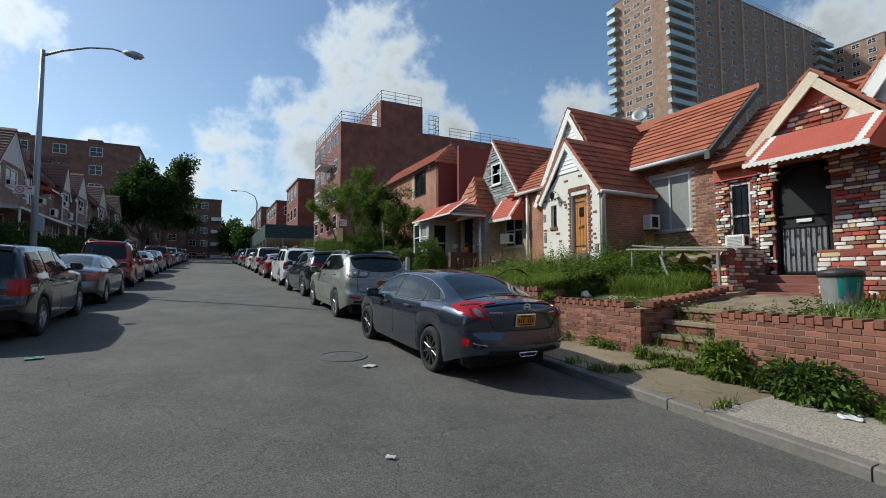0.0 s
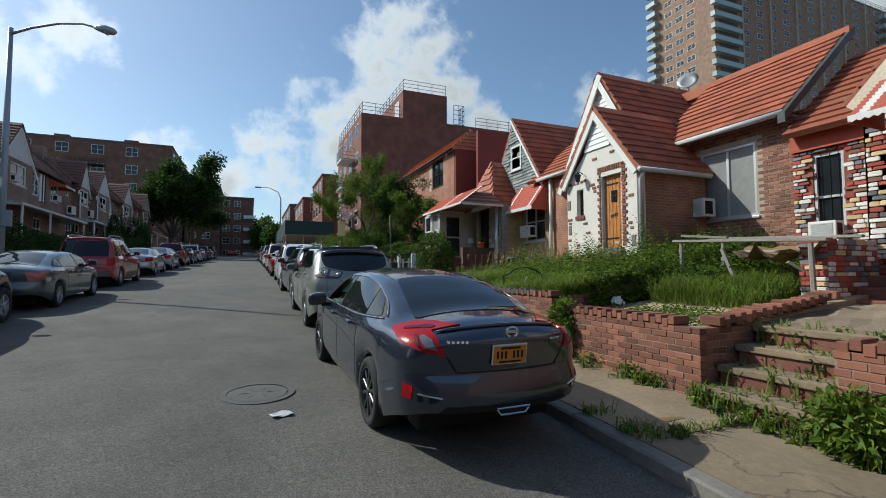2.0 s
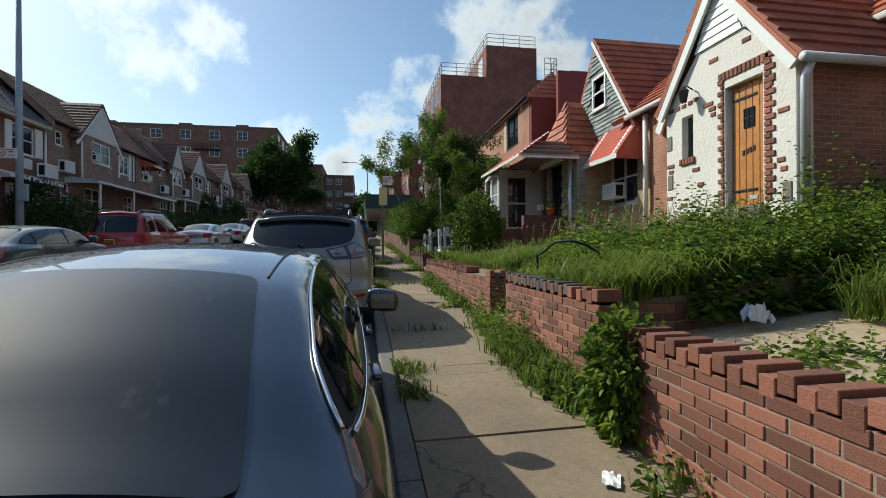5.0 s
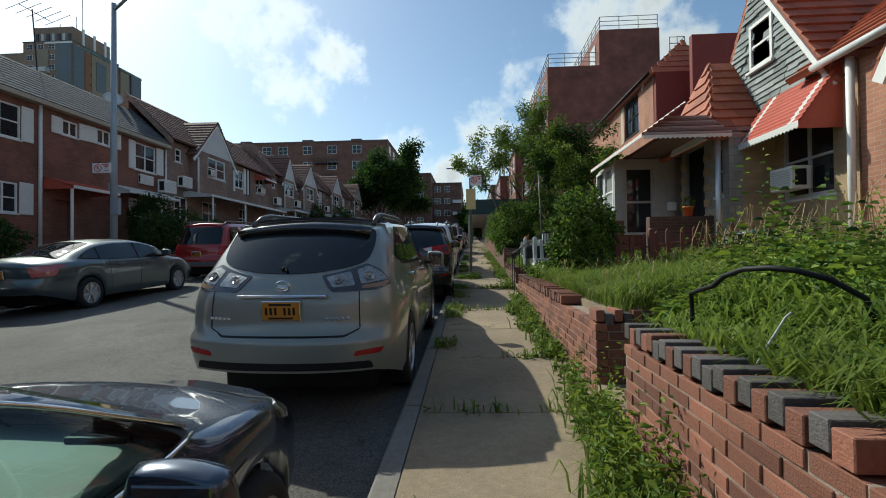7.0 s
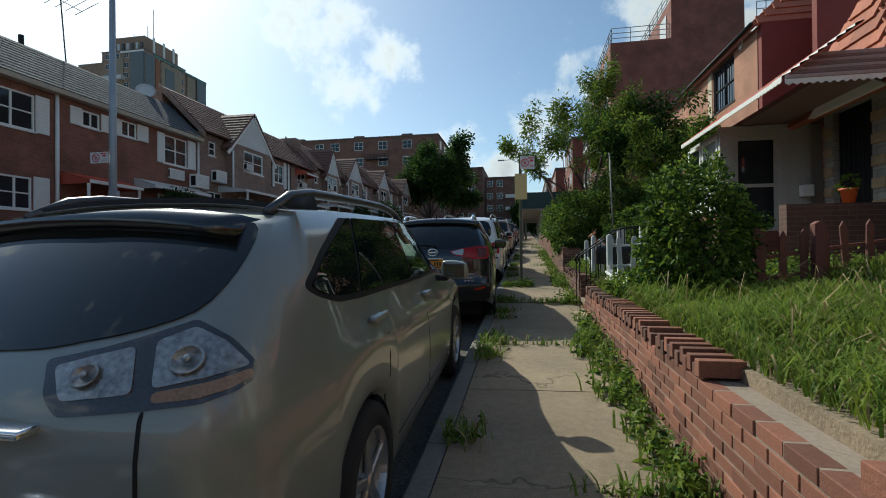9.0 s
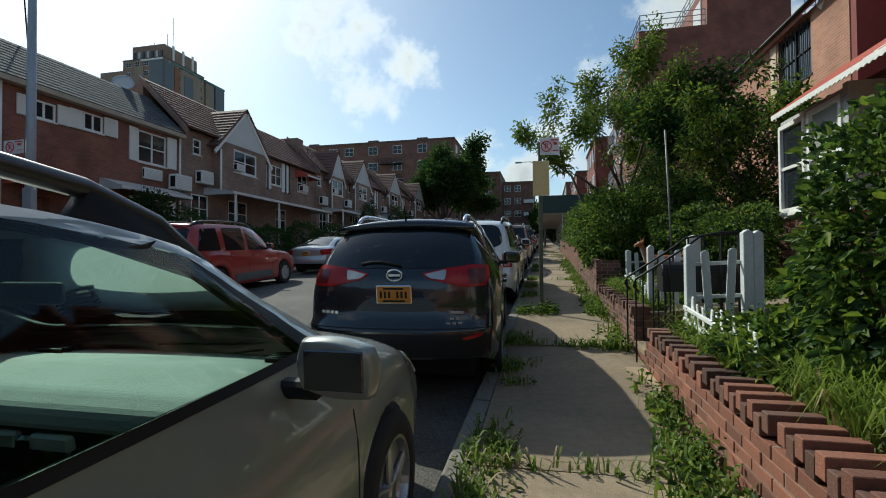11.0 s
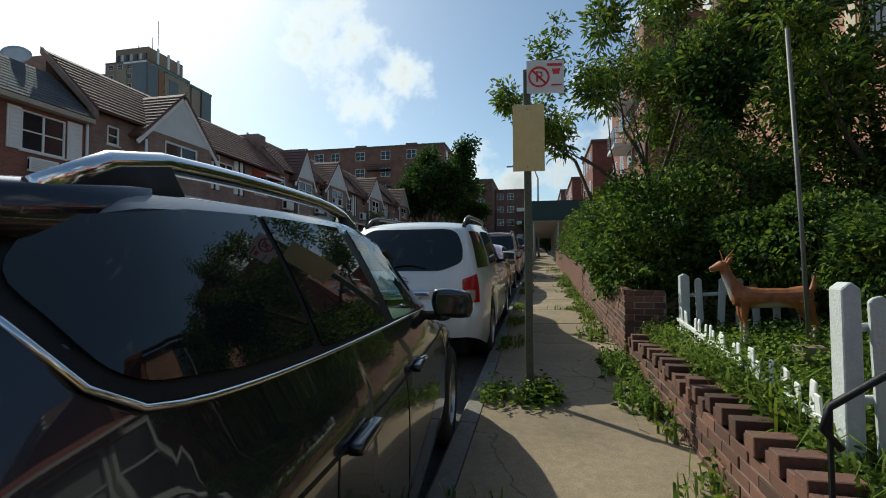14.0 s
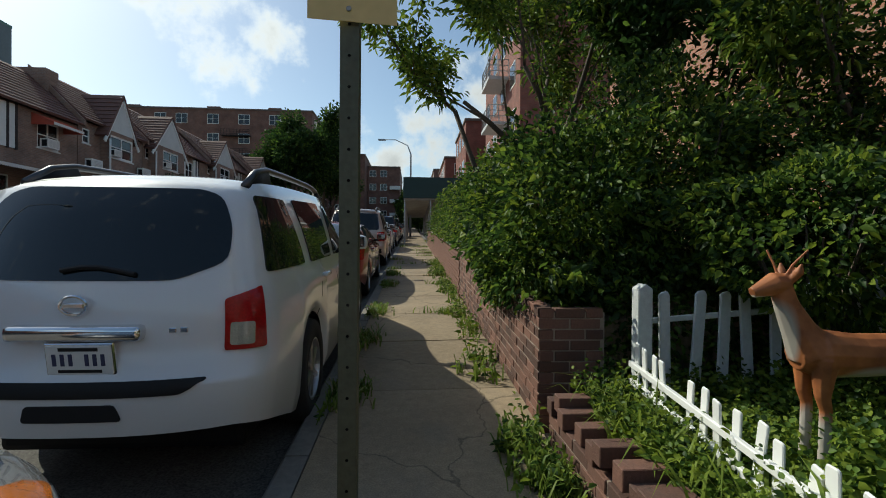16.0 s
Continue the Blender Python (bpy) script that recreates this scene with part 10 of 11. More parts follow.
for cx, cy, hh in ((-9.0, 26.9, 2.6), (-8.3, 47.0, 3.2), (-8.1, 53.5, 3.4), (-8.2, 56.5, 3.0)):
    bush("conifer", "dark narrow evergreen in a far-side yard", (cx, cy, gz(cy) + 0.5 + hh * 0.5), (0.85, 0.9, hh * 0.55), 4500, 0.13, (LEAFD,), (1,), 0.55, 1.8, 0.35, 60.0 + cx + cy, category="tree", twigs=4, base=gz(cy) + 0.5)
tree("street_tree", "large dense dark green street tree on the far side", (-7.6, 71.0, gz(71.0)), [(-0.4, 0.1, 1.0), (0.4, 0.2, 1.0), (0.0, -0.4, 1.0), (0.1, 0.1, 1.25), (0.65, -0.2, 0.6), (-0.65, 0.1, 0.6)], 4.0, 0.2, 3, 42000, 0.34, 0.75, (LEAFD, LEAF), (4, 1), 33, ratio=0.55, droop=0.2, spread=0.75, trunk=(0, 0, 2.6))
tree("street_tree", "second dark street tree further along", (-6.5, 82.0, gz(82.0)), [(-0.4, 0.1, 1.0), (0.4, 0.2, 1.0), (0.0, -0.4, 1.0), (0.6, 0.2, 0.5)], 3.6, 0.2, 3, 14000, 0.32, 0.62, (LEAFD, LEAF), (4, 1), 35, ratio=0.55, droop=0.2, spread=0.7, trunk=(0, 0, 2.2))
for k, (cx, cy, hh) in enumerate(((4.8, 118.0, 8), (2.0, 140.0, 9), (7.0, 100.0, 6))):
    bush("far_tree", "rounded green tree at the far end of the street", (cx, cy, gz(cy) + hh * 0.6), (2.6, 2.6, hh * 0.5), 3500, 0.5, (LEAF, LEAFD), (2, 2), 0.5, 1.8, 0.6, 80.0 + k, category="tree", twigs=6, base=gz(cy))

# ---- street furniture ----
lamp = thing("street_lamp", "tall grey street lamp with a curved arm", "street lamp", at=pose(-5.28, 20.2, gz(20.2)))
H_ = 9.3 - gz(20.2)
bm = B()
tube(bm, [(0, 0, 0), (0, 0, H_ * 0.5), (0, 0, H_ + 0.1)], [0.105, 0.088, 0.066], 12)
part("pole", bm, POLEG, lamp, smooth=True)
bm = B()
lathe(bm, [(0.2, 0), (0.2, 0.25), (0.13, 0.45), (0.12, 0.5)], 12)
part("base", bm, POLEG, lamp)
bm = B()
tube(bm, [(0, 0, H_ - 0.1), (0.6, -0.24, H_ + 0.1), (1.4, -0.57, H_ + 0.24), (2.1, -0.87, H_ + 0.22), (2.52, -1.04, H_ + 0.09)], [0.045, 0.04, 0.035, 0.03, 0.03], 8)
part("arm", bm, POLEG, lamp, smooth=True)
bm = B()
tube(bm, [(2.44, -1.0, H_ + 0.1), (2.57, -1.06, H_ + 0.09), (2.78, -1.15, H_ + 0.03), (3.0, -1.23, H_ - 0.03), (3.09, -1.27, H_ - 0.05)], [0.045, 0.105, 0.14, 0.105, 0.03], 10)
part("lamp_head", bm, POLEG, lamp, smooth=True)
bm = B()
lathe(bm, [(0.09, 0.0), (0.08, -0.045), (0.035, -0.09), (0.0, -0.1)], 12, Matrix.Translation((2.83, -1.17, H_ - 0.05)))
part("lens", bm, CLEARLENS, lamp, smooth=True)
bm = B()
bbox(bm, 0.05, 0.3, -0.2, -0.08, 2.0, 2.5, 0.02)
part("control_box", bm, POLEG, lamp)


def parking_sign(parent, x, y, z, w, h, turn, mirror=False):
    """White plate with a red ring, a slash, a letter bar, an arrow and lines of small red lettering."""
    m = pose(x, y, z, 0, 0, turn)
    bm = B()
    bbox(bm, 0, w, -0.002, 0.002, 0, h, 0.0015, 1, m)
    pl = part("sign_plate", bm, SIGNW, parent, "white parking sign with red ring")
    c = Vector((w * 0.33, -0.006, h * 0.5))
    r = min(w * 0.26, h * 0.36)
    bm = B()
    tube(bm, [m @ (c + Vector((r * math.cos(a), 0, r * math.sin(a)))) for a in (2 * math.pi * k / 24 for k in range(25))], r * 0.11, 6)
    part("ring", bm, SIGNR, pl)
    bm = B()
    tube(bm, [m @ (c + Vector((-r * 0.7, 0, r * 0.7))), m @ (c + Vector((r * 0.7, 0, -r * 0.7)))], r * 0.1, 6)
    part("slash", bm, SIGNR, pl)
    bm = B()
    tube(bm, [m @ (c + Vector((-r * 0.2, 0, -r * 0.55))), m @ (c + Vector((-r * 0.2, 0, r * 0.55))), m @ (c + Vector((r * 0.3, 0, r * 0.45))), m @ (c + Vector((r * 0.3, 0, r * 0.05))), m @ (c + Vector((-r * 0.2, 0, 0)))], r * 0.09, 6)
    part("letter", bm, SIGNR, pl)
    for k, (a, b, zz) in enumerate(((0.55, 0.95, 0.86), (0.68, 0.9, 0.7), (0.7, 0.88, 0.62))):
        bm = B()
        box(bm, w * a, w * b, -0.006, -0.003, h * zz - 0.012, h * zz + 0.012, m)
        part("lettering_bar", bm, SIGNR, pl)
    bm = B()
    tube(bm, [m @ Vector((w * 0.66, -0.005, h * 0.25)), m @ Vector((w * 0.94, -0.005, h * 0.25))], 0.007, 5)
    part("arrow", bm, SIGNR, pl)
    return pl


parking_sign(lamp, -0.57, -0.12, 4.32 - gz(20.2), 0.55, 0.29, 0)

sign = thing("sign_post", "green steel channel post with a parking sign and yellow board", "sign post", at=pose(5.265, 20.69, gz(20.69)))
bm = B()
prism(bm, [(-0.03, -0.006, 0), (0.03, -0.006, 0), (0.034, 0.026, 0), (0.024, 0.026, 0), (0.02, 0.004, 0), (-0.02, 0.004, 0), (-0.024, 0.026, 0), (-0.034, 0.026, 0)], (0, 0, 2.95))
part("post", bm, POSTG, sign)
for k in range(28):
    bm = B()
    lathe(bm, [(0.0, 0.0), (0.0055, 0.0)], 6, pose(0, -0.0075, 0.12 + 0.1 * k, 90))
    part("bolt_hole", bm, DARK, sign)
parking_sign(sign, 0.0, -0.022, 2.72, 0.33, 0.3, 8)
bm = B()
bbox(bm, -0.13, 0.15, -0.024, -0.02, 2.02, 2.62, 0.0015, 1)
bmesh.ops.transform(bm, matrix=pose(0, 0, 0, 0, 0, 6), verts=bm.verts)
part("yellow_board", bm, SIGNY, sign, "faded blank yellow board")
for z in (2.06, 2.58):
    bm = B()
    lathe(bm, [(0.0, 0.004), (0.008, 0.003), (0.009, 0.0)], 8, pose(0.0, -0.026, z, 90))
    part("bolt", bm, GALV, sign)

far_lamp = thing("street_lamp", "thin far street lamp with a curved arm", "street lamp", at=pose(5.3, 62.0, gz(62)))
bm = B()
tube(bm, [(0, 0, 0), (0, 0, 7.6), (-0.3, 0, 8.4), (-1.4, 0, 8.9), (-2.4, 0, 8.9)], [0.1, 0.07, 0.05, 0.04, 0.035], 8)
part("pole", bm, POLEG, far_lamp, smooth=True)
bm = B()
bbox(bm, -3.0, -2.3, -0.13, 0.13, 8.8, 8.95, 0.06)
part("lamp_head", bm, POLEG, far_lamp)

# pavement shed further up
shed = thing("sidewalk_shed", "dark green timber scaffold shed over the pavement", "scaffold shed")
SHG = mat("dark_green_hoarding", (0.02, 0.045, 0.04), 0.7)
zs_ = gz(50)
for y0, y1 in ((48, 54), (54, 60), (60, 66)):
    bm = B()
    box(bm, 4.9, 5.0, y0 + 0.02, y1 - 0.02, zs_ + 2.7, zs_ + 4.0)
    part("hoarding_panel", bm, SHG, shed)
bm = B()
box(bm, 4.9, 9.5, 47.95, 48.05, zs_ + 2.7, zs_ + 4.0)
part("hoarding_panel", bm, SHG, shed)
bm = B()
box(bm, 4.95, 9.4, 48.05, 66, zs_ + 2.6, zs_ + 2.7)
part("deck", bm, OLDWOOD, shed)
for y in (48.2, 51, 54, 57, 60, 63, 65.8):
    for x in (5.0, 6.6, 8.8):
        bm = B()
        tube(bm, [(x, y, gz(y)), (x, y, zs_ + 2.6)], 0.05, 8)
        part("post", bm, GALV, shed)

# manhole, litter
mh = thing("manhole_cover", "worn iron manhole cover set in the asphalt", "manhole", at=pose(1.93, 7.34, rz(1.93, 7.34) + 0.002, 3.3))
bm = B()
lathe(bm, [(0.0, 0.004), (0.3, 0.004), (0.31, 0.0)], 28)
MANH = mat("worn_manhole_iron", (0.1, 0.095, 0.088), 0.8, 0.3, 20, 0.8, 90)
part("cover", bm, MANH, mh)
bm = B()
lathe(bm, [(0.325, -0.02), (0.325, 0.006), (0.39, 0.006), (0.39, -0.02)], 32)
part("ring", bm, MANH, mh)
for k in range(6):
    bm = B()
    tube(bm, [(0.1 * math.cos(k * 1.047), 0.1 * math.sin(k * 1.047), 0.006), (0.2 * math.cos(k * 1.047), 0.2 * math.sin(k * 1.047), 0.003)], 0.004, 5)
    part("rib", bm, MANH, mh)
PAPER = mat("crumpled_paper", (0.72, 0.71, 0.68), 0.8, 0.1, 20, 0.5, 40)


def litter(x, y, z, w, l, turn, label, m_=PAPER, crumple=0.02, seed=1):
    rnd = random.Random(seed)
    bm = B()
    n = 5
    g = [[bm.verts.new((w * (i / n - 0.5), l * (j / n - 0.5), 0.008 + crumple * rnd.random())) for i in range(n + 1)] for j in range(n + 1)]
    for j in range(n):
        for i in range(n):
            bm.faces.new((g[j][i], g[j][i + 1], g[j + 1][i + 1], g[j + 1][i]))
    r = bmesh.ops.extrude_face_region(bm, geom=bm.faces[:])
    for v in r["geom"]:
        if isinstance(v, bmesh.types.BMVert):
            v.co.z -= 0.004
    ob = solid("litter", bm, m_, label, "litter")
    ob.matrix_world = pose(x, y, z, 3.3, 0, turn)
    return ob


litter(2.13, 6.55, rz(2.13, 6.55), 0.2, 0.12, 15, "scrap of white paper on the asphalt", seed=2)
litter(1.35, 3.6, rz(1.35, 3.6), 0.08, 0.04, -40, "torn pale scrap lying on the road", seed=3)
litter(-0.2, 2.9, rz(-0.2, 2.9), 0.05, 0.03, 30, "small pale scrap on the road", seed=4)
litter(-2.2, 8.7, rz(-2.2, 8.7), 0.22, 0.12, 10, "flattened green and white wrapper on the road", mat("green_wrapper", (0.2, 0.5, 0.42), 0.6), seed=5)
litter(5.95, 2.45, gz(2.45) + 0.01, 0.3, 0.2, 20, "white paper lying by the wall", seed=6)
litter(5.9, 7.1, gz(7.1) + 0.01, 0.16, 0.1, 60, "white scrap by the wall", seed=7)
litter(7.4, 7.68, 1.06, 0.17, 0.15, 10, "crumpled white plastic bag among the weeds", mat("plastic_bag", (0.62, 0.66, 0.7), 0.4), 0.16, 8)
bm = B()
bbox(bm, 5.4, 5.66, 4.98, 5.24, gz(5.1) + 0.004, gz(5.1) + 0.012, 0.004, 1)
lid_ = solid("utility_cover", bm, mat("rusty_iron", (0.2, 0.11, 0.06), 0.8), "rusty iron utility cover in the pavement", "utility cover", kind="structure")
# ---- yard things ----
can = thing("dustbin", "dented galvanised dustbin splashed with green paint", "dustbin", at=pose(7.95, 3.3, 1.02) @ Matrix.Scale(0.88, 4))
bm = B()
prof = [(0.22, 0.0), (0.225, 0.02)]
for k in range(8):
    prof += [(0.225 + 0.007 * k, 0.04 + 0.065 * k), (0.232 + 0.007 * k, 0.06 + 0.065 * k)]
prof += [(0.285, 0.58), (0.295, 0.6), (0.28, 0.6), (0.27, 0.56)]
lathe(bm, prof, 28)
part("drum", bm, GALV, can, smooth=True)
bm = B()
for k in range(28):
    a = 2 * math.pi * k / 28
    bbox(bm, -0.012, 0.012, -0.006, 0.006, 0.06, 0.5, 0.004, 1, Matrix.Rotation(a, 4, "Z") @ pose(0, -0.252, 0, -5.5))
tagged(part("corrugations", bm, GALV, can), kind="stuff")
bm = B()
lathe(bm, [(0.3, 0.56), (0.305, 0.63), (0.29, 0.66), (0.12, 0.7), (0.0, 0.71)], 28)
part("lid", bm, mat("black_bin_lid", (0.03, 0.03, 0.032), 0.5), can, smooth=True)
bm = B()
tube(bm, [(-0.06, 0, 0.7), (-0.05, 0, 0.75), (0.05, 0, 0.75), (0.06, 0, 0.7)], 0.008, 6)
part("handle", bm, GALV, can)
TEAL = mat("teal_paint_splash", (0.02, 0.25, 0.22), 0.5)
for a0, a1, z0, z1 in ((-2.5, -2.0, 0.3, 0.56), (-1.7, -1.4, 0.22, 0.56), (-2.0, -1.7, 0.42, 0.56), (-2.9, -2.6, 0.26, 0.56)):
    bm = B()
    n = 6
    for i in range(n):
        t0, t1 = a0 + (a1 - a0) * i / n, a0 + (a1 - a0) * (i + 1) / n
        lo = z0 + 0.1 * noise.noise((i * 1.7, a0 * 3, 0))
        q = [bm.verts.new((r * math.cos(t), r * math.sin(t), z)) for t, z, r in ((t0, lo, 0.262), (t1, lo, 0.262), (t1, z1, 0.287), (t0, z1, 0.287))]
        bm.faces.new(q)
    part("paint_splash", bm, TEAL, can)

BINP = mat("dark_green_plastic", (0.012, 0.045, 0.03), 0.5, 0.15, 8, 0.1, 60)
gbin = thing("dustbin", "dark green plastic dustbin in the grass by the house", "dustbin", at=pose(9.6, 14.4, 1.52))
bm = B()
lathe(bm, [(0.0, 0.0), (0.2, 0.0), (0.22, 0.02), (0.255, 0.5), (0.27, 0.5), (0.27, 0.53), (0.25, 0.53)], 20)
part("drum", bm, BINP, gbin, smooth=True)
bm = B()
lathe(bm, [(0.28, 0.52), (0.285, 0.55), (0.22, 0.6), (0.0, 0.62)], 20)
part("lid", bm, BINP, gbin, smooth=True)

frame_ = thing("broken_table", "collapsed wooden garden frame draped with brown tarpaulin", "garden frame")
for a, b in (((8.85, 7.66, 1.35), (8.85, 7.66, 2.16)), ((8.85, 6.62, 1.3), (8.85, 6.9, 1.98)), ((8.85, 5.6, 1.2), (8.85, 5.62, 2.0)), ((9.7, 7.5, 1.4), (9.7, 7.5, 2.2)), ((9.6, 5.7, 1.3), (9.6, 5.7, 2.1))):
    bm = B()
    tube(bm, [a, b], 0.035, 6)
    part("leg", bm, OLDWOOD, frame_)
for a, b in (((8.83, 7.8, 2.16), (8.83, 5.4, 2.03)), ((9.65, 7.7, 2.22), (9.65, 5.4, 2.1)), ((8.8, 7.6, 2.24), (9.0, 6.9, 2.16)), ((9.4, 6.9, 1.95), (8.95, 5.9, 1.9)), ((8.9, 5.95, 1.75), (9.2, 5.6, 1.4))):
    bm = B()
    a, b = Vector(a), Vector(b)
    bbox(bm, -0.04, 0.04, 0, (b - a).length, -0.02, 0.02, 0.005, 1, Matrix.Translation(a) @ (b - a).to_track_quat("Y", "Z").to_matrix().to_4x4())
    part("board", bm, OLDWOOD, frame_)
bm = B()
TARP = mat("brown_tarpaulin", (0.23, 0.15, 0.07), 0.6, 0.2, 5, 0.4, 12)
g = [[bm.verts.new((8.86 + 0.8 * i / 8, 5.5 + 1.5 * j / 12, 2.04 - 0.18 * math.sin(math.pi * j / 12) * math.sin(math.pi * (i + 0.5) / 9) - 0.2 * (1 - i / 8) * abs(math.sin(j * 0.9)) + 0.05 * noise.noise((i * 0.7, j * 0.8, 0)))) for i in range(9)] for j in range(13)]
for a, b in zip(g, g[1:]):
    for i in range(8):
        bm.faces.new((a[i], a[i + 1], b[i + 1], b[i]))
part("tarpaulin", bm, TARP, frame_, smooth=True)

hose = B()
tube(hose, [(6.64, 10.05, 1.28), (6.64, 10.05, 1.42), (6.63, 10.04, 1.54), (6.63, 9.92, 1.57), (6.63, 9.78, 1.6), (6.64, 9.68, 1.66), (6.66, 9.54, 1.7), (6.7, 9.4, 1.71), (6.76, 9.32, 1.7), (6.88, 9.28, 1.66), (7.0, 9.25, 1.58), (7.1, 9.25, 1.3)], 0.014, 8)
solid("hose", hose, PLASTIC, "black corrugated hose arched over the weeds", "hose", smooth=True)
bm = B()
tube(bm, [(6.5, 9.2, 1.28), (6.54, 9.16, 1.4), (6.58, 9.11, 1.52), (6.58, 9.08, 1.54)], 0.005, 6)
solid("bent_rod", bm, FENCEW, "thin white bent rod stuck in the weeds", "rod", smooth=True)

# ---- fences ----


def picket_mesh(w, h, t, tip=0.06, blunt=0.0):
    bm = B()
    top = [(0, 0, h)] if blunt == 0 else [(w * blunt / 2, 0, h), (-w * blunt / 2, 0, h - tip * 0.3)]
    prism(bm, [(-w / 2, 0, 0), (w / 2, 0, 0), (w / 2, 0, h - tip)] + top + [(-w / 2, 0, h - tip)], (0, t, 0))
    bmesh.ops.bevel(bm, geom=bm.edges[:], offset=0.004, segments=1, affect="EDGES")
    me = bpy.data.meshes.new("picket")
    bmesh.ops.recalc_face_normals(bm, faces=bm.faces)
    bm.to_mesh(me)
    bm.free()
    return me


def fence(label, p, q, h, w, step, mat_, rails=(0.25, 0.75), t=0.022, post=None, rnd=random.Random(4), skip=0.0, tip=0.06, blunt=0.0, wild=1.0, reach=0.05):
    """A picket fence from p to q."""
    p, q = Vector(p), Vector(q)
    ob = thing("picket_fence", label, "fence", group="picket fences")
    u = (q - p).normalized()
    ang = math.degrees(math.atan2(u.y, u.x))
    me = picket_mesh(w, h, t, tip, blunt)
    me.materials.append(mat_)
    n = int((q - p).length / step)
    for k in range(n + 1):
        if rnd.random() < skip:
            continue
        o = new("picket", me)
        o.parent = ob
        c = p + u * step * k
        o.matrix_local = pose(c.x, c.y, c.z + rnd.uniform(-0.02, 0.02) * wild, rnd.uniform(-3, 3) * wild, rnd.uniform(-4, 4) * wild, ang)
    for r in rails:
        bm = B()
        d = Vector((0, 0, h * r))
        nrm = Vector((-u.y, u.x, 0)) * (t + 0.012)
        m = Matrix.Translation(p + d + nrm) @ (q - p).to_track_quat("Y", "Z").to_matrix().to_4x4()
        bbox(bm, -0.013, 0.013, -reach, (q - p).length + min(reach, 0.1), -0.018, 0.018, 0.004, 1, m)
        part("rail", bm, mat_, ob)
    for c, ph, pw in post or ():
        bm = B()
        prism(bm, [(c[0] - pw, c[1] - 0.045, c[2]), (c[0] + pw, c[1] - 0.045, c[2]), (c[0] + pw, c[1] - 0.045, c[2] + ph - 0.03), (c[0], c[1] - 0.045, c[2] + ph), (c[0] - pw, c[1] - 0.045, c[2] + ph - 0.03)], (0, 0.09, 0))
        bmesh.ops.bevel(bm, geom=bm.edges[:], offset=0.005, segments=1, affect="EDGES")
        part("post", bm, mat_, ob)
    return ob


DOG = dict(tip=0.025, blunt=0.5)
fence("weathered white picket fence with a stout post", (6.83, 17.3, 1.42), (7.02, 17.3, 1.43), 0.72, 0.07, 0.16, FENCEW, rails=(0.37, 0.8), post=[((6.66, 17.3, 1.36), 0.82, 0.04), ((7.143, 17.3, 1.4), 0.91, 0.041), ((7.226, 17.3, 1.4), 0.9, 0.04)], reach=0.17, **DOG)
fence("weathered white picket fence of the deer garden", (6.77, 18.78, 1.45), (7.0, 18.79, 1.47), 0.71, 0.07, 0.14, FENCEW, rails=(0.37, 0.8), post=[((6.62, 18.77, 1.4), 0.81, 0.036), ((7.11, 18.75, 1.42), 0.91, 0.07)], reach=0.15, **DOG)
fence("grey-white picket fence behind the deer", (7.05, 21.95, 1.46), (9.6, 22.0, 1.65), 0.68, 0.07, 0.185, FENCEW, rails=(0.75,), post=[((6.88, 21.93, 1.4), 0.8, 0.045)], reach=0.17, **DOG)
fence("low white plastic picket edging on the wall", (6.62, 15.75, 1.31), (6.62, 17.2, 1.41), 0.29, 0.045, 0.125, VINYL, rails=(0.25, 0.62), t=0.012, tip=0.012, blunt=0.8, wild=1.3)
fence("low white plastic picket edging on the wall", (6.6, 18.9, 1.42), (6.84, 21.9, 1.53), 0.29, 0.055, 0.12, VINYL, rails=(0.25, 0.6), t=0.012, skip=0.02, tip=0.012, blunt=0.8, wild=1.6)
fence("red-brown wooden picket fence in the yard", (7.7, 14.9, 1.42), (10.3, 15.6, 1.75), 0.66, 0.08, 0.24, REDWOOD, rails=(0.3, 0.62), post=[((7.68, 14.9, 1.4), 0.74, 0.045), ((8.25, 14.98, 1.4), 0.8, 0.045)])

# iron stair rails and the mailbox
for y in (17.68, 18.2):
    ob = thing("handrail", "black iron handrail beside the garden steps", "handrail", group="iron handrails")
    bm = B()
    tube(bm, [(6.28, y, 1.7), (6.23, y, 1.76), (6.25, y, 1.83), (6.75, y, 2.17), (6.87, y, 2.27), (7.05, y, 2.3), (7.45, y, 2.31)], 0.012, 8)
    part("rail", bm, IRON, ob, smooth=True)
    for k, (x, zt) in enumerate(((6.25, 1.81), (6.42, 1.94), (6.58, 2.05), (6.74, 2.16), (6.9, 2.27), (7.06, 2.29), (7.22, 2.29), (7.4, 2.3))):
        bm = B()
        tube(bm, [(x, y, gz(18) + 0.02 + 0.14 * max(0, min(3, int((x - 6.35) / 0.28 + 1)))), (x, y, zt)], 0.009, 6)
        part("baluster", bm, IRON, ob)
box_ = thing("mailbox", "large black metal mailbox on an iron stand", "mailbox", at=pose(6.87, 17.84, 1.7))
bm = B()
prism(bm, [(-0.35, -0.13, 0.0), (-0.35, 0.13, 0.0), (-0.35, 0.13, 0.2)] + [(-0.35, 0.13 * math.cos(k * math.pi / 8), 0.2 + 0.11 * math.sin(k * math.pi / 8)) for k in range(1, 8)] + [(-0.35, -0.13, 0.2)], (0.7, 0, 0))
bmesh.ops.bevel(bm, geom=bm.edges[:], offset=0.006, segments=1, affect="EDGES")
part("case", bm, IRON, box_)
bm = B()
bbox(bm, -0.36, 0.36, -0.142, -0.128, 0.16, 0.21, 0.005)
part("flap", bm, IRON, box_)
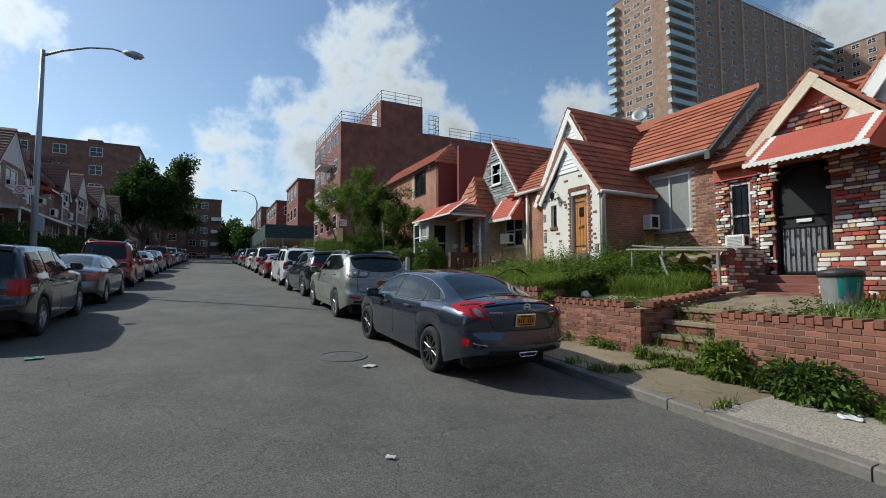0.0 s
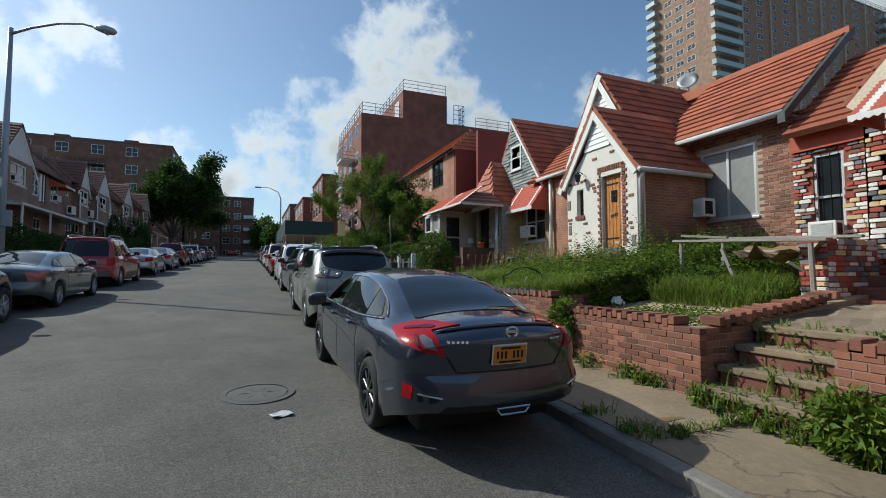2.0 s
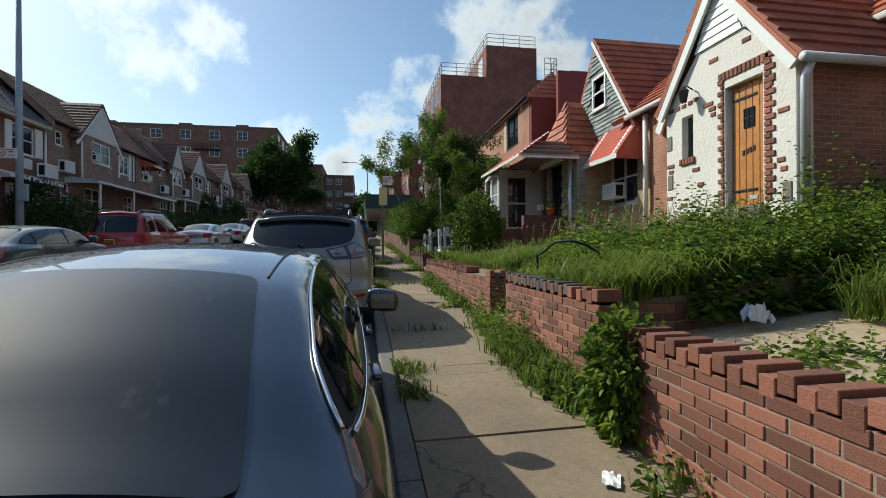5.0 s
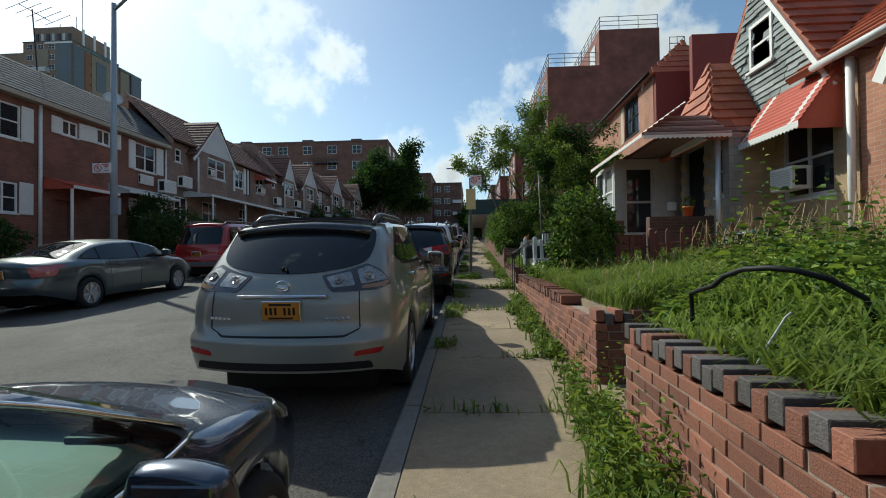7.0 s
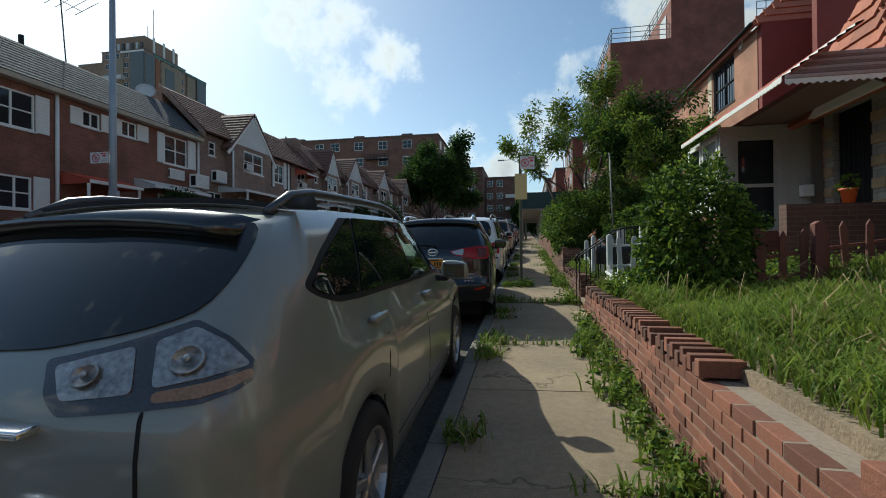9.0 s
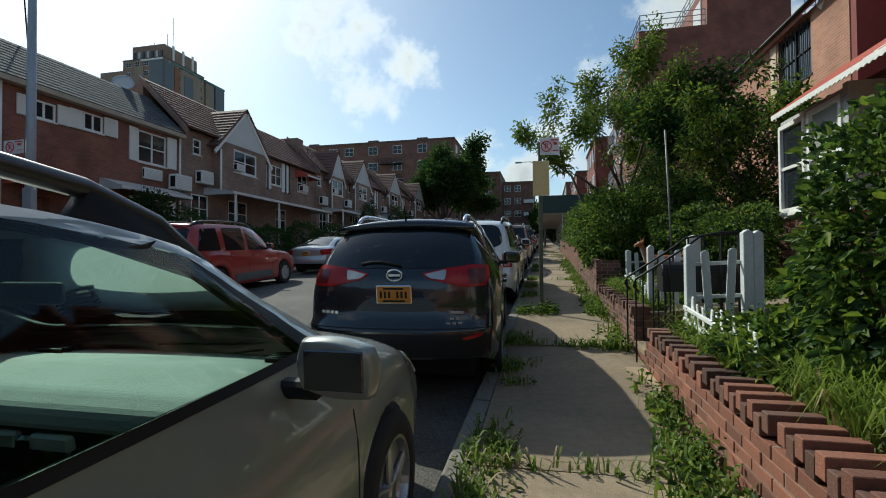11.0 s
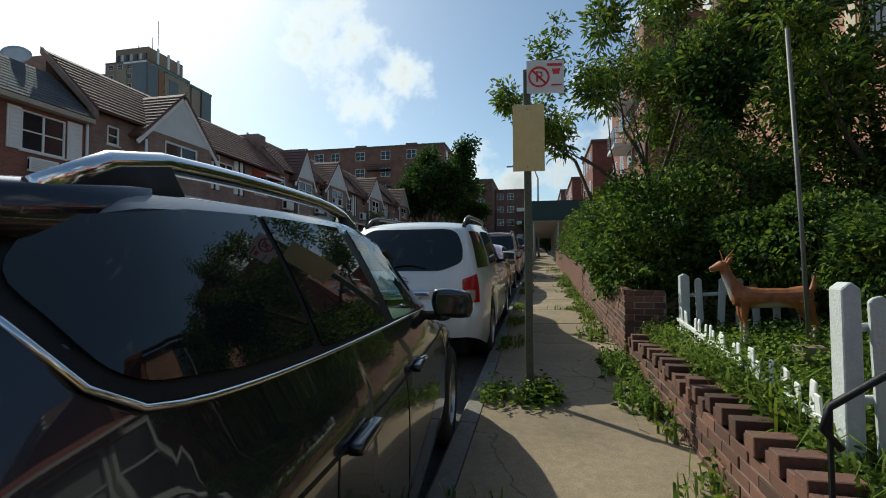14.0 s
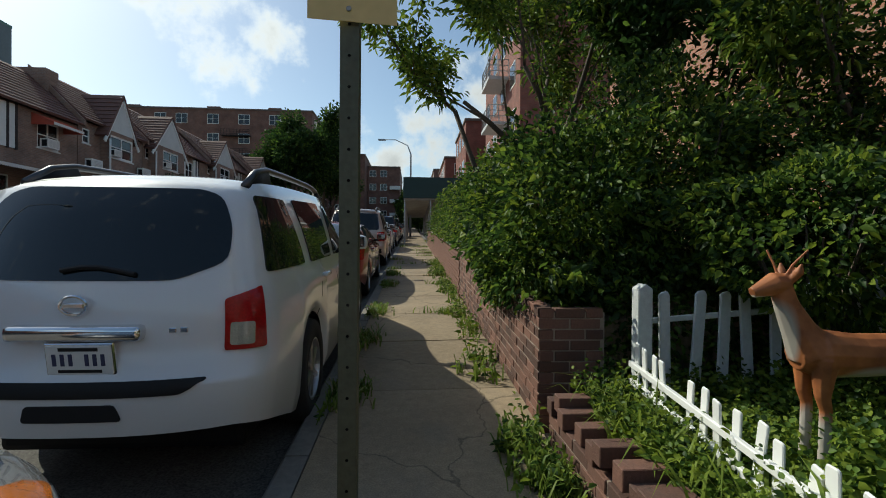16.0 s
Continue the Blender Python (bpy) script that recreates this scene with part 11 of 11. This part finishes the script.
for x in (-0.3, 0.3):
    bm = B()
    tube(bm, [(x, 0, -0.38), (x, 0, 0.02)], 0.012, 6)
    part("leg", bm, IRON, box_)

# clothes pole
pole_ = thing("clothes_pole", "slim leaning galvanised clothes pole in a block footing", "pole")
bm = B()
tube(bm, [(7.27, 20.35, 1.6), (7.24, 20.35, 2.6), (7.19, 20.35, 4.05)], 0.015, 10)
part("post", bm, mat("weathered_pole_steel", (0.15, 0.15, 0.14), 0.55, 0.3, 20, 0.1, metal=0.3), pole_, smooth=True)
bm = B()
bbox(bm, 7.18, 7.37, 20.26, 20.45, 1.4, 1.7, 0.015)
part("footing", bm, CONCRETE, pole_, "rough concrete footing")

# porch wall and flower pot
bm = B()
box(bm, 9.0, 10.4, 17.05, 17.25, 1.3, 2.55)
solid("porch_wall", bm, BR_DARK, "dark brick porch wall", "wall", kind="structure")
pot = thing("flower_pot", "orange plastic flower pot with a small plant", "flower pot", at=pose(9.83, 17.15, 2.55))
bm = B()
lathe(bm, [(0.07, 0.0), (0.1, 0.18), (0.112, 0.18), (0.112, 0.21), (0.095, 0.21), (0.08, 0.15), (0.0, 0.15)], 18)
part("pot", bm, mat("orange_plastic", (0.6, 0.12, 0.03), 0.5), pot, smooth=True)
p_, d_ = blob_points(60, (0, 0, 0.28), (0.1, 0.1, 0.12))
f_ = new("plant", leaves_mesh("plant", p_, d_, np.full(60, 0.08), (LEAF,)))
f_.parent = pot
# pierced brick screen under the porch windows
scr = thing("brick_screen", "pierced brick screen wall below the porch", "screen wall", kind="structure")
for r in range(9):
    for k in range(9):
        if r in (2, 4, 6) and k % 2:
            continue
        bm = B()
        y = 18.95 + k * 0.235 - (r % 2) * 0.06
        bbox(bm, 8.84, 8.95, y, y + 0.2, 1.75 + r * 0.082, 1.82 + r * 0.082, 0.006, 1)
        part("brick", bm, BRICKC, scr)

# satellite dishes on the cottage roof
for x, y, z in ((14.4, 11.9, 7.55),):
    ob = thing("satellite_dish", "pale satellite dish above the tile roof", "satellite dish", at=pose(x, y, z, 65, 0, -60))
    bm = B()
    lathe(bm, [(0.0, 0.0), (0.18, 0.03), (0.3, 0.09), (0.31, 0.1), (0.18, 0.045), (0.0, 0.015)], 18)
    part("reflector", bm, GALV, ob, smooth=True)
    bm = B()
    tube(bm, [(0, 0, 0), (0, -0.3, -0.25), (0, -0.55, -0.3)], 0.02, 6)
    part("mast", bm, GALV, ob)


# ---- deer ornament: one plain mesh ----
bm = B()
tube(bm, [(0.0, 0, 0.0), (0.12, 0, 0.02), (0.35, 0, 0.01), (0.6, 0, 0.02), (0.78, 0, 0.03), (0.87, 0, 0.0)], [0.085, 0.146, 0.128, 0.122, 0.152, 0.061], 14)
tube(bm, [(0.1, 0, 0.03), (0.02, 0, 0.16), (-0.05, 0, 0.3), (-0.08, 0, 0.4)], [0.134, 0.091, 0.067, 0.061], 12)
tube(bm, [(-0.05, 0, 0.43), (-0.12, 0, 0.425), (-0.2, 0, 0.39), (-0.25, 0, 0.37)], [0.061, 0.071, 0.046, 0.032], 12)
for sy in (1, -1):
    tube(bm, [(-0.05, 0.04 * sy, 0.45), (-0.03, 0.075 * sy, 0.5), (-0.025, 0.09 * sy, 0.55)], [0.022, 0.026, 0.006], 8)
    tube(bm, [(-0.08, 0.025 * sy, 0.46), (-0.07 - 0.02 * sy, 0.05 * sy, 0.54), (-0.05 - 0.06 * sy, 0.09 * sy, 0.63)], [0.011, 0.009, 0.008], 6)
    tube(bm, [(0.12, 0.07 * sy, 0.0), (0.11, 0.075 * sy, -0.22), (0.13, 0.075 * sy, -0.3), (0.12, 0.075 * sy, -0.62)], [0.076, 0.041, 0.033, 0.032], 9)
    tube(bm, [(0.76, 0.07 * sy, 0.0), (0.82, 0.075 * sy, -0.18), (0.88, 0.075 * sy, -0.3), (0.84, 0.075 * sy, -0.62)], [0.104, 0.061, 0.033, 0.032], 9)
tube(bm, [(0.84, 0, 0.05), (0.89, 0, 0.17), (0.9, 0, 0.3)], [0.03, 0.038, 0.014], 8)
# brown coat with a pale throat and belly
coat = bpy.data.materials.new("painted_brown_plaster")
coat.use_nodes = True
cn, cl = coat.node_tree.nodes, coat.node_tree.links
cb = cn["Principled BSDF"]
cb.inputs["Roughness"].default_value = 0.6
ct = cn.new("ShaderNodeTexCoord")
grain = cn.new("ShaderNodeTexNoise")
grain.inputs["Scale"].default_value, grain.inputs["Detail"].default_value = 9.0, 6.0
cl.new(ct.outputs["Object"], grain.inputs["Vector"])
tone = cn.new("ShaderNodeValToRGB")
tone.color_ramp.elements[0].color, tone.color_ramp.elements[1].color = (0.2, 0.062, 0.018, 1), (0.42, 0.145, 0.045, 1)
tone.color_ramp.elements[0].position, tone.color_ramp.elements[1].position = 0.3, 0.7
cl.new(grain.outputs["Fac"], tone.inputs["Fac"])
last = tone.outputs["Color"]
for centre, size in (((-0.08, 0.0, 0.12), (0.1, 0.09, 0.24)), ((0.42, 0.0, -0.13), (0.24, 0.22, 0.115)), ((-0.22, 0.0, 0.33), (0.06, 0.05, 0.03)), ((0.12, 0.0, -0.5), (0.06, 0.2, 0.2)), ((0.85, 0.0, -0.5), (0.07, 0.2, 0.2))):
    off = cn.new("ShaderNodeVectorMath")
    off.operation = "SUBTRACT"
    off.inputs[1].default_value = centre
    cl.new(ct.outputs["Object"], off.inputs[0])
    div = cn.new("ShaderNodeVectorMath")
    div.operation = "DIVIDE"
    div.inputs[1].default_value = size
    cl.new(off.outputs[0], div.inputs[0])
    ln_ = cn.new("ShaderNodeVectorMath")
    ln_.operation = "LENGTH"
    cl.new(div.outputs[0], ln_.inputs[0])
    fade = cn.new("ShaderNodeMapRange")
    fade.inputs["From Min"].default_value, fade.inputs["From Max"].default_value = 1.1, 0.8
    cl.new(ln_.outputs["Value"], fade.inputs["Value"])
    mixc = cn.new("ShaderNodeMix")
    mixc.data_type = "RGBA"
    cl.new(fade.outputs[0], mixc.inputs["Factor"])
    cl.new(last, mixc.inputs["A"])
    mixc.inputs["B"].default_value = (0.4, 0.36, 0.31, 1)
    last = mixc.outputs["Result"]
cl.new(last, cb.inputs["Base Color"])
deer = solid("deer_ornament", bm, coat, "orange-brown painted deer ornament with a pale throat standing in ivy", "garden ornament", smooth=True)
deer.matrix_world = pose(6.97, 20.9, 2.0, 0, 0, -6) @ Matrix.Scale(0.66, 4)
sub = deer.modifiers.new("soft", "REMESH")
sub.mode, sub.voxel_size, sub.use_smooth_shade = "VOXEL", 0.0075, True
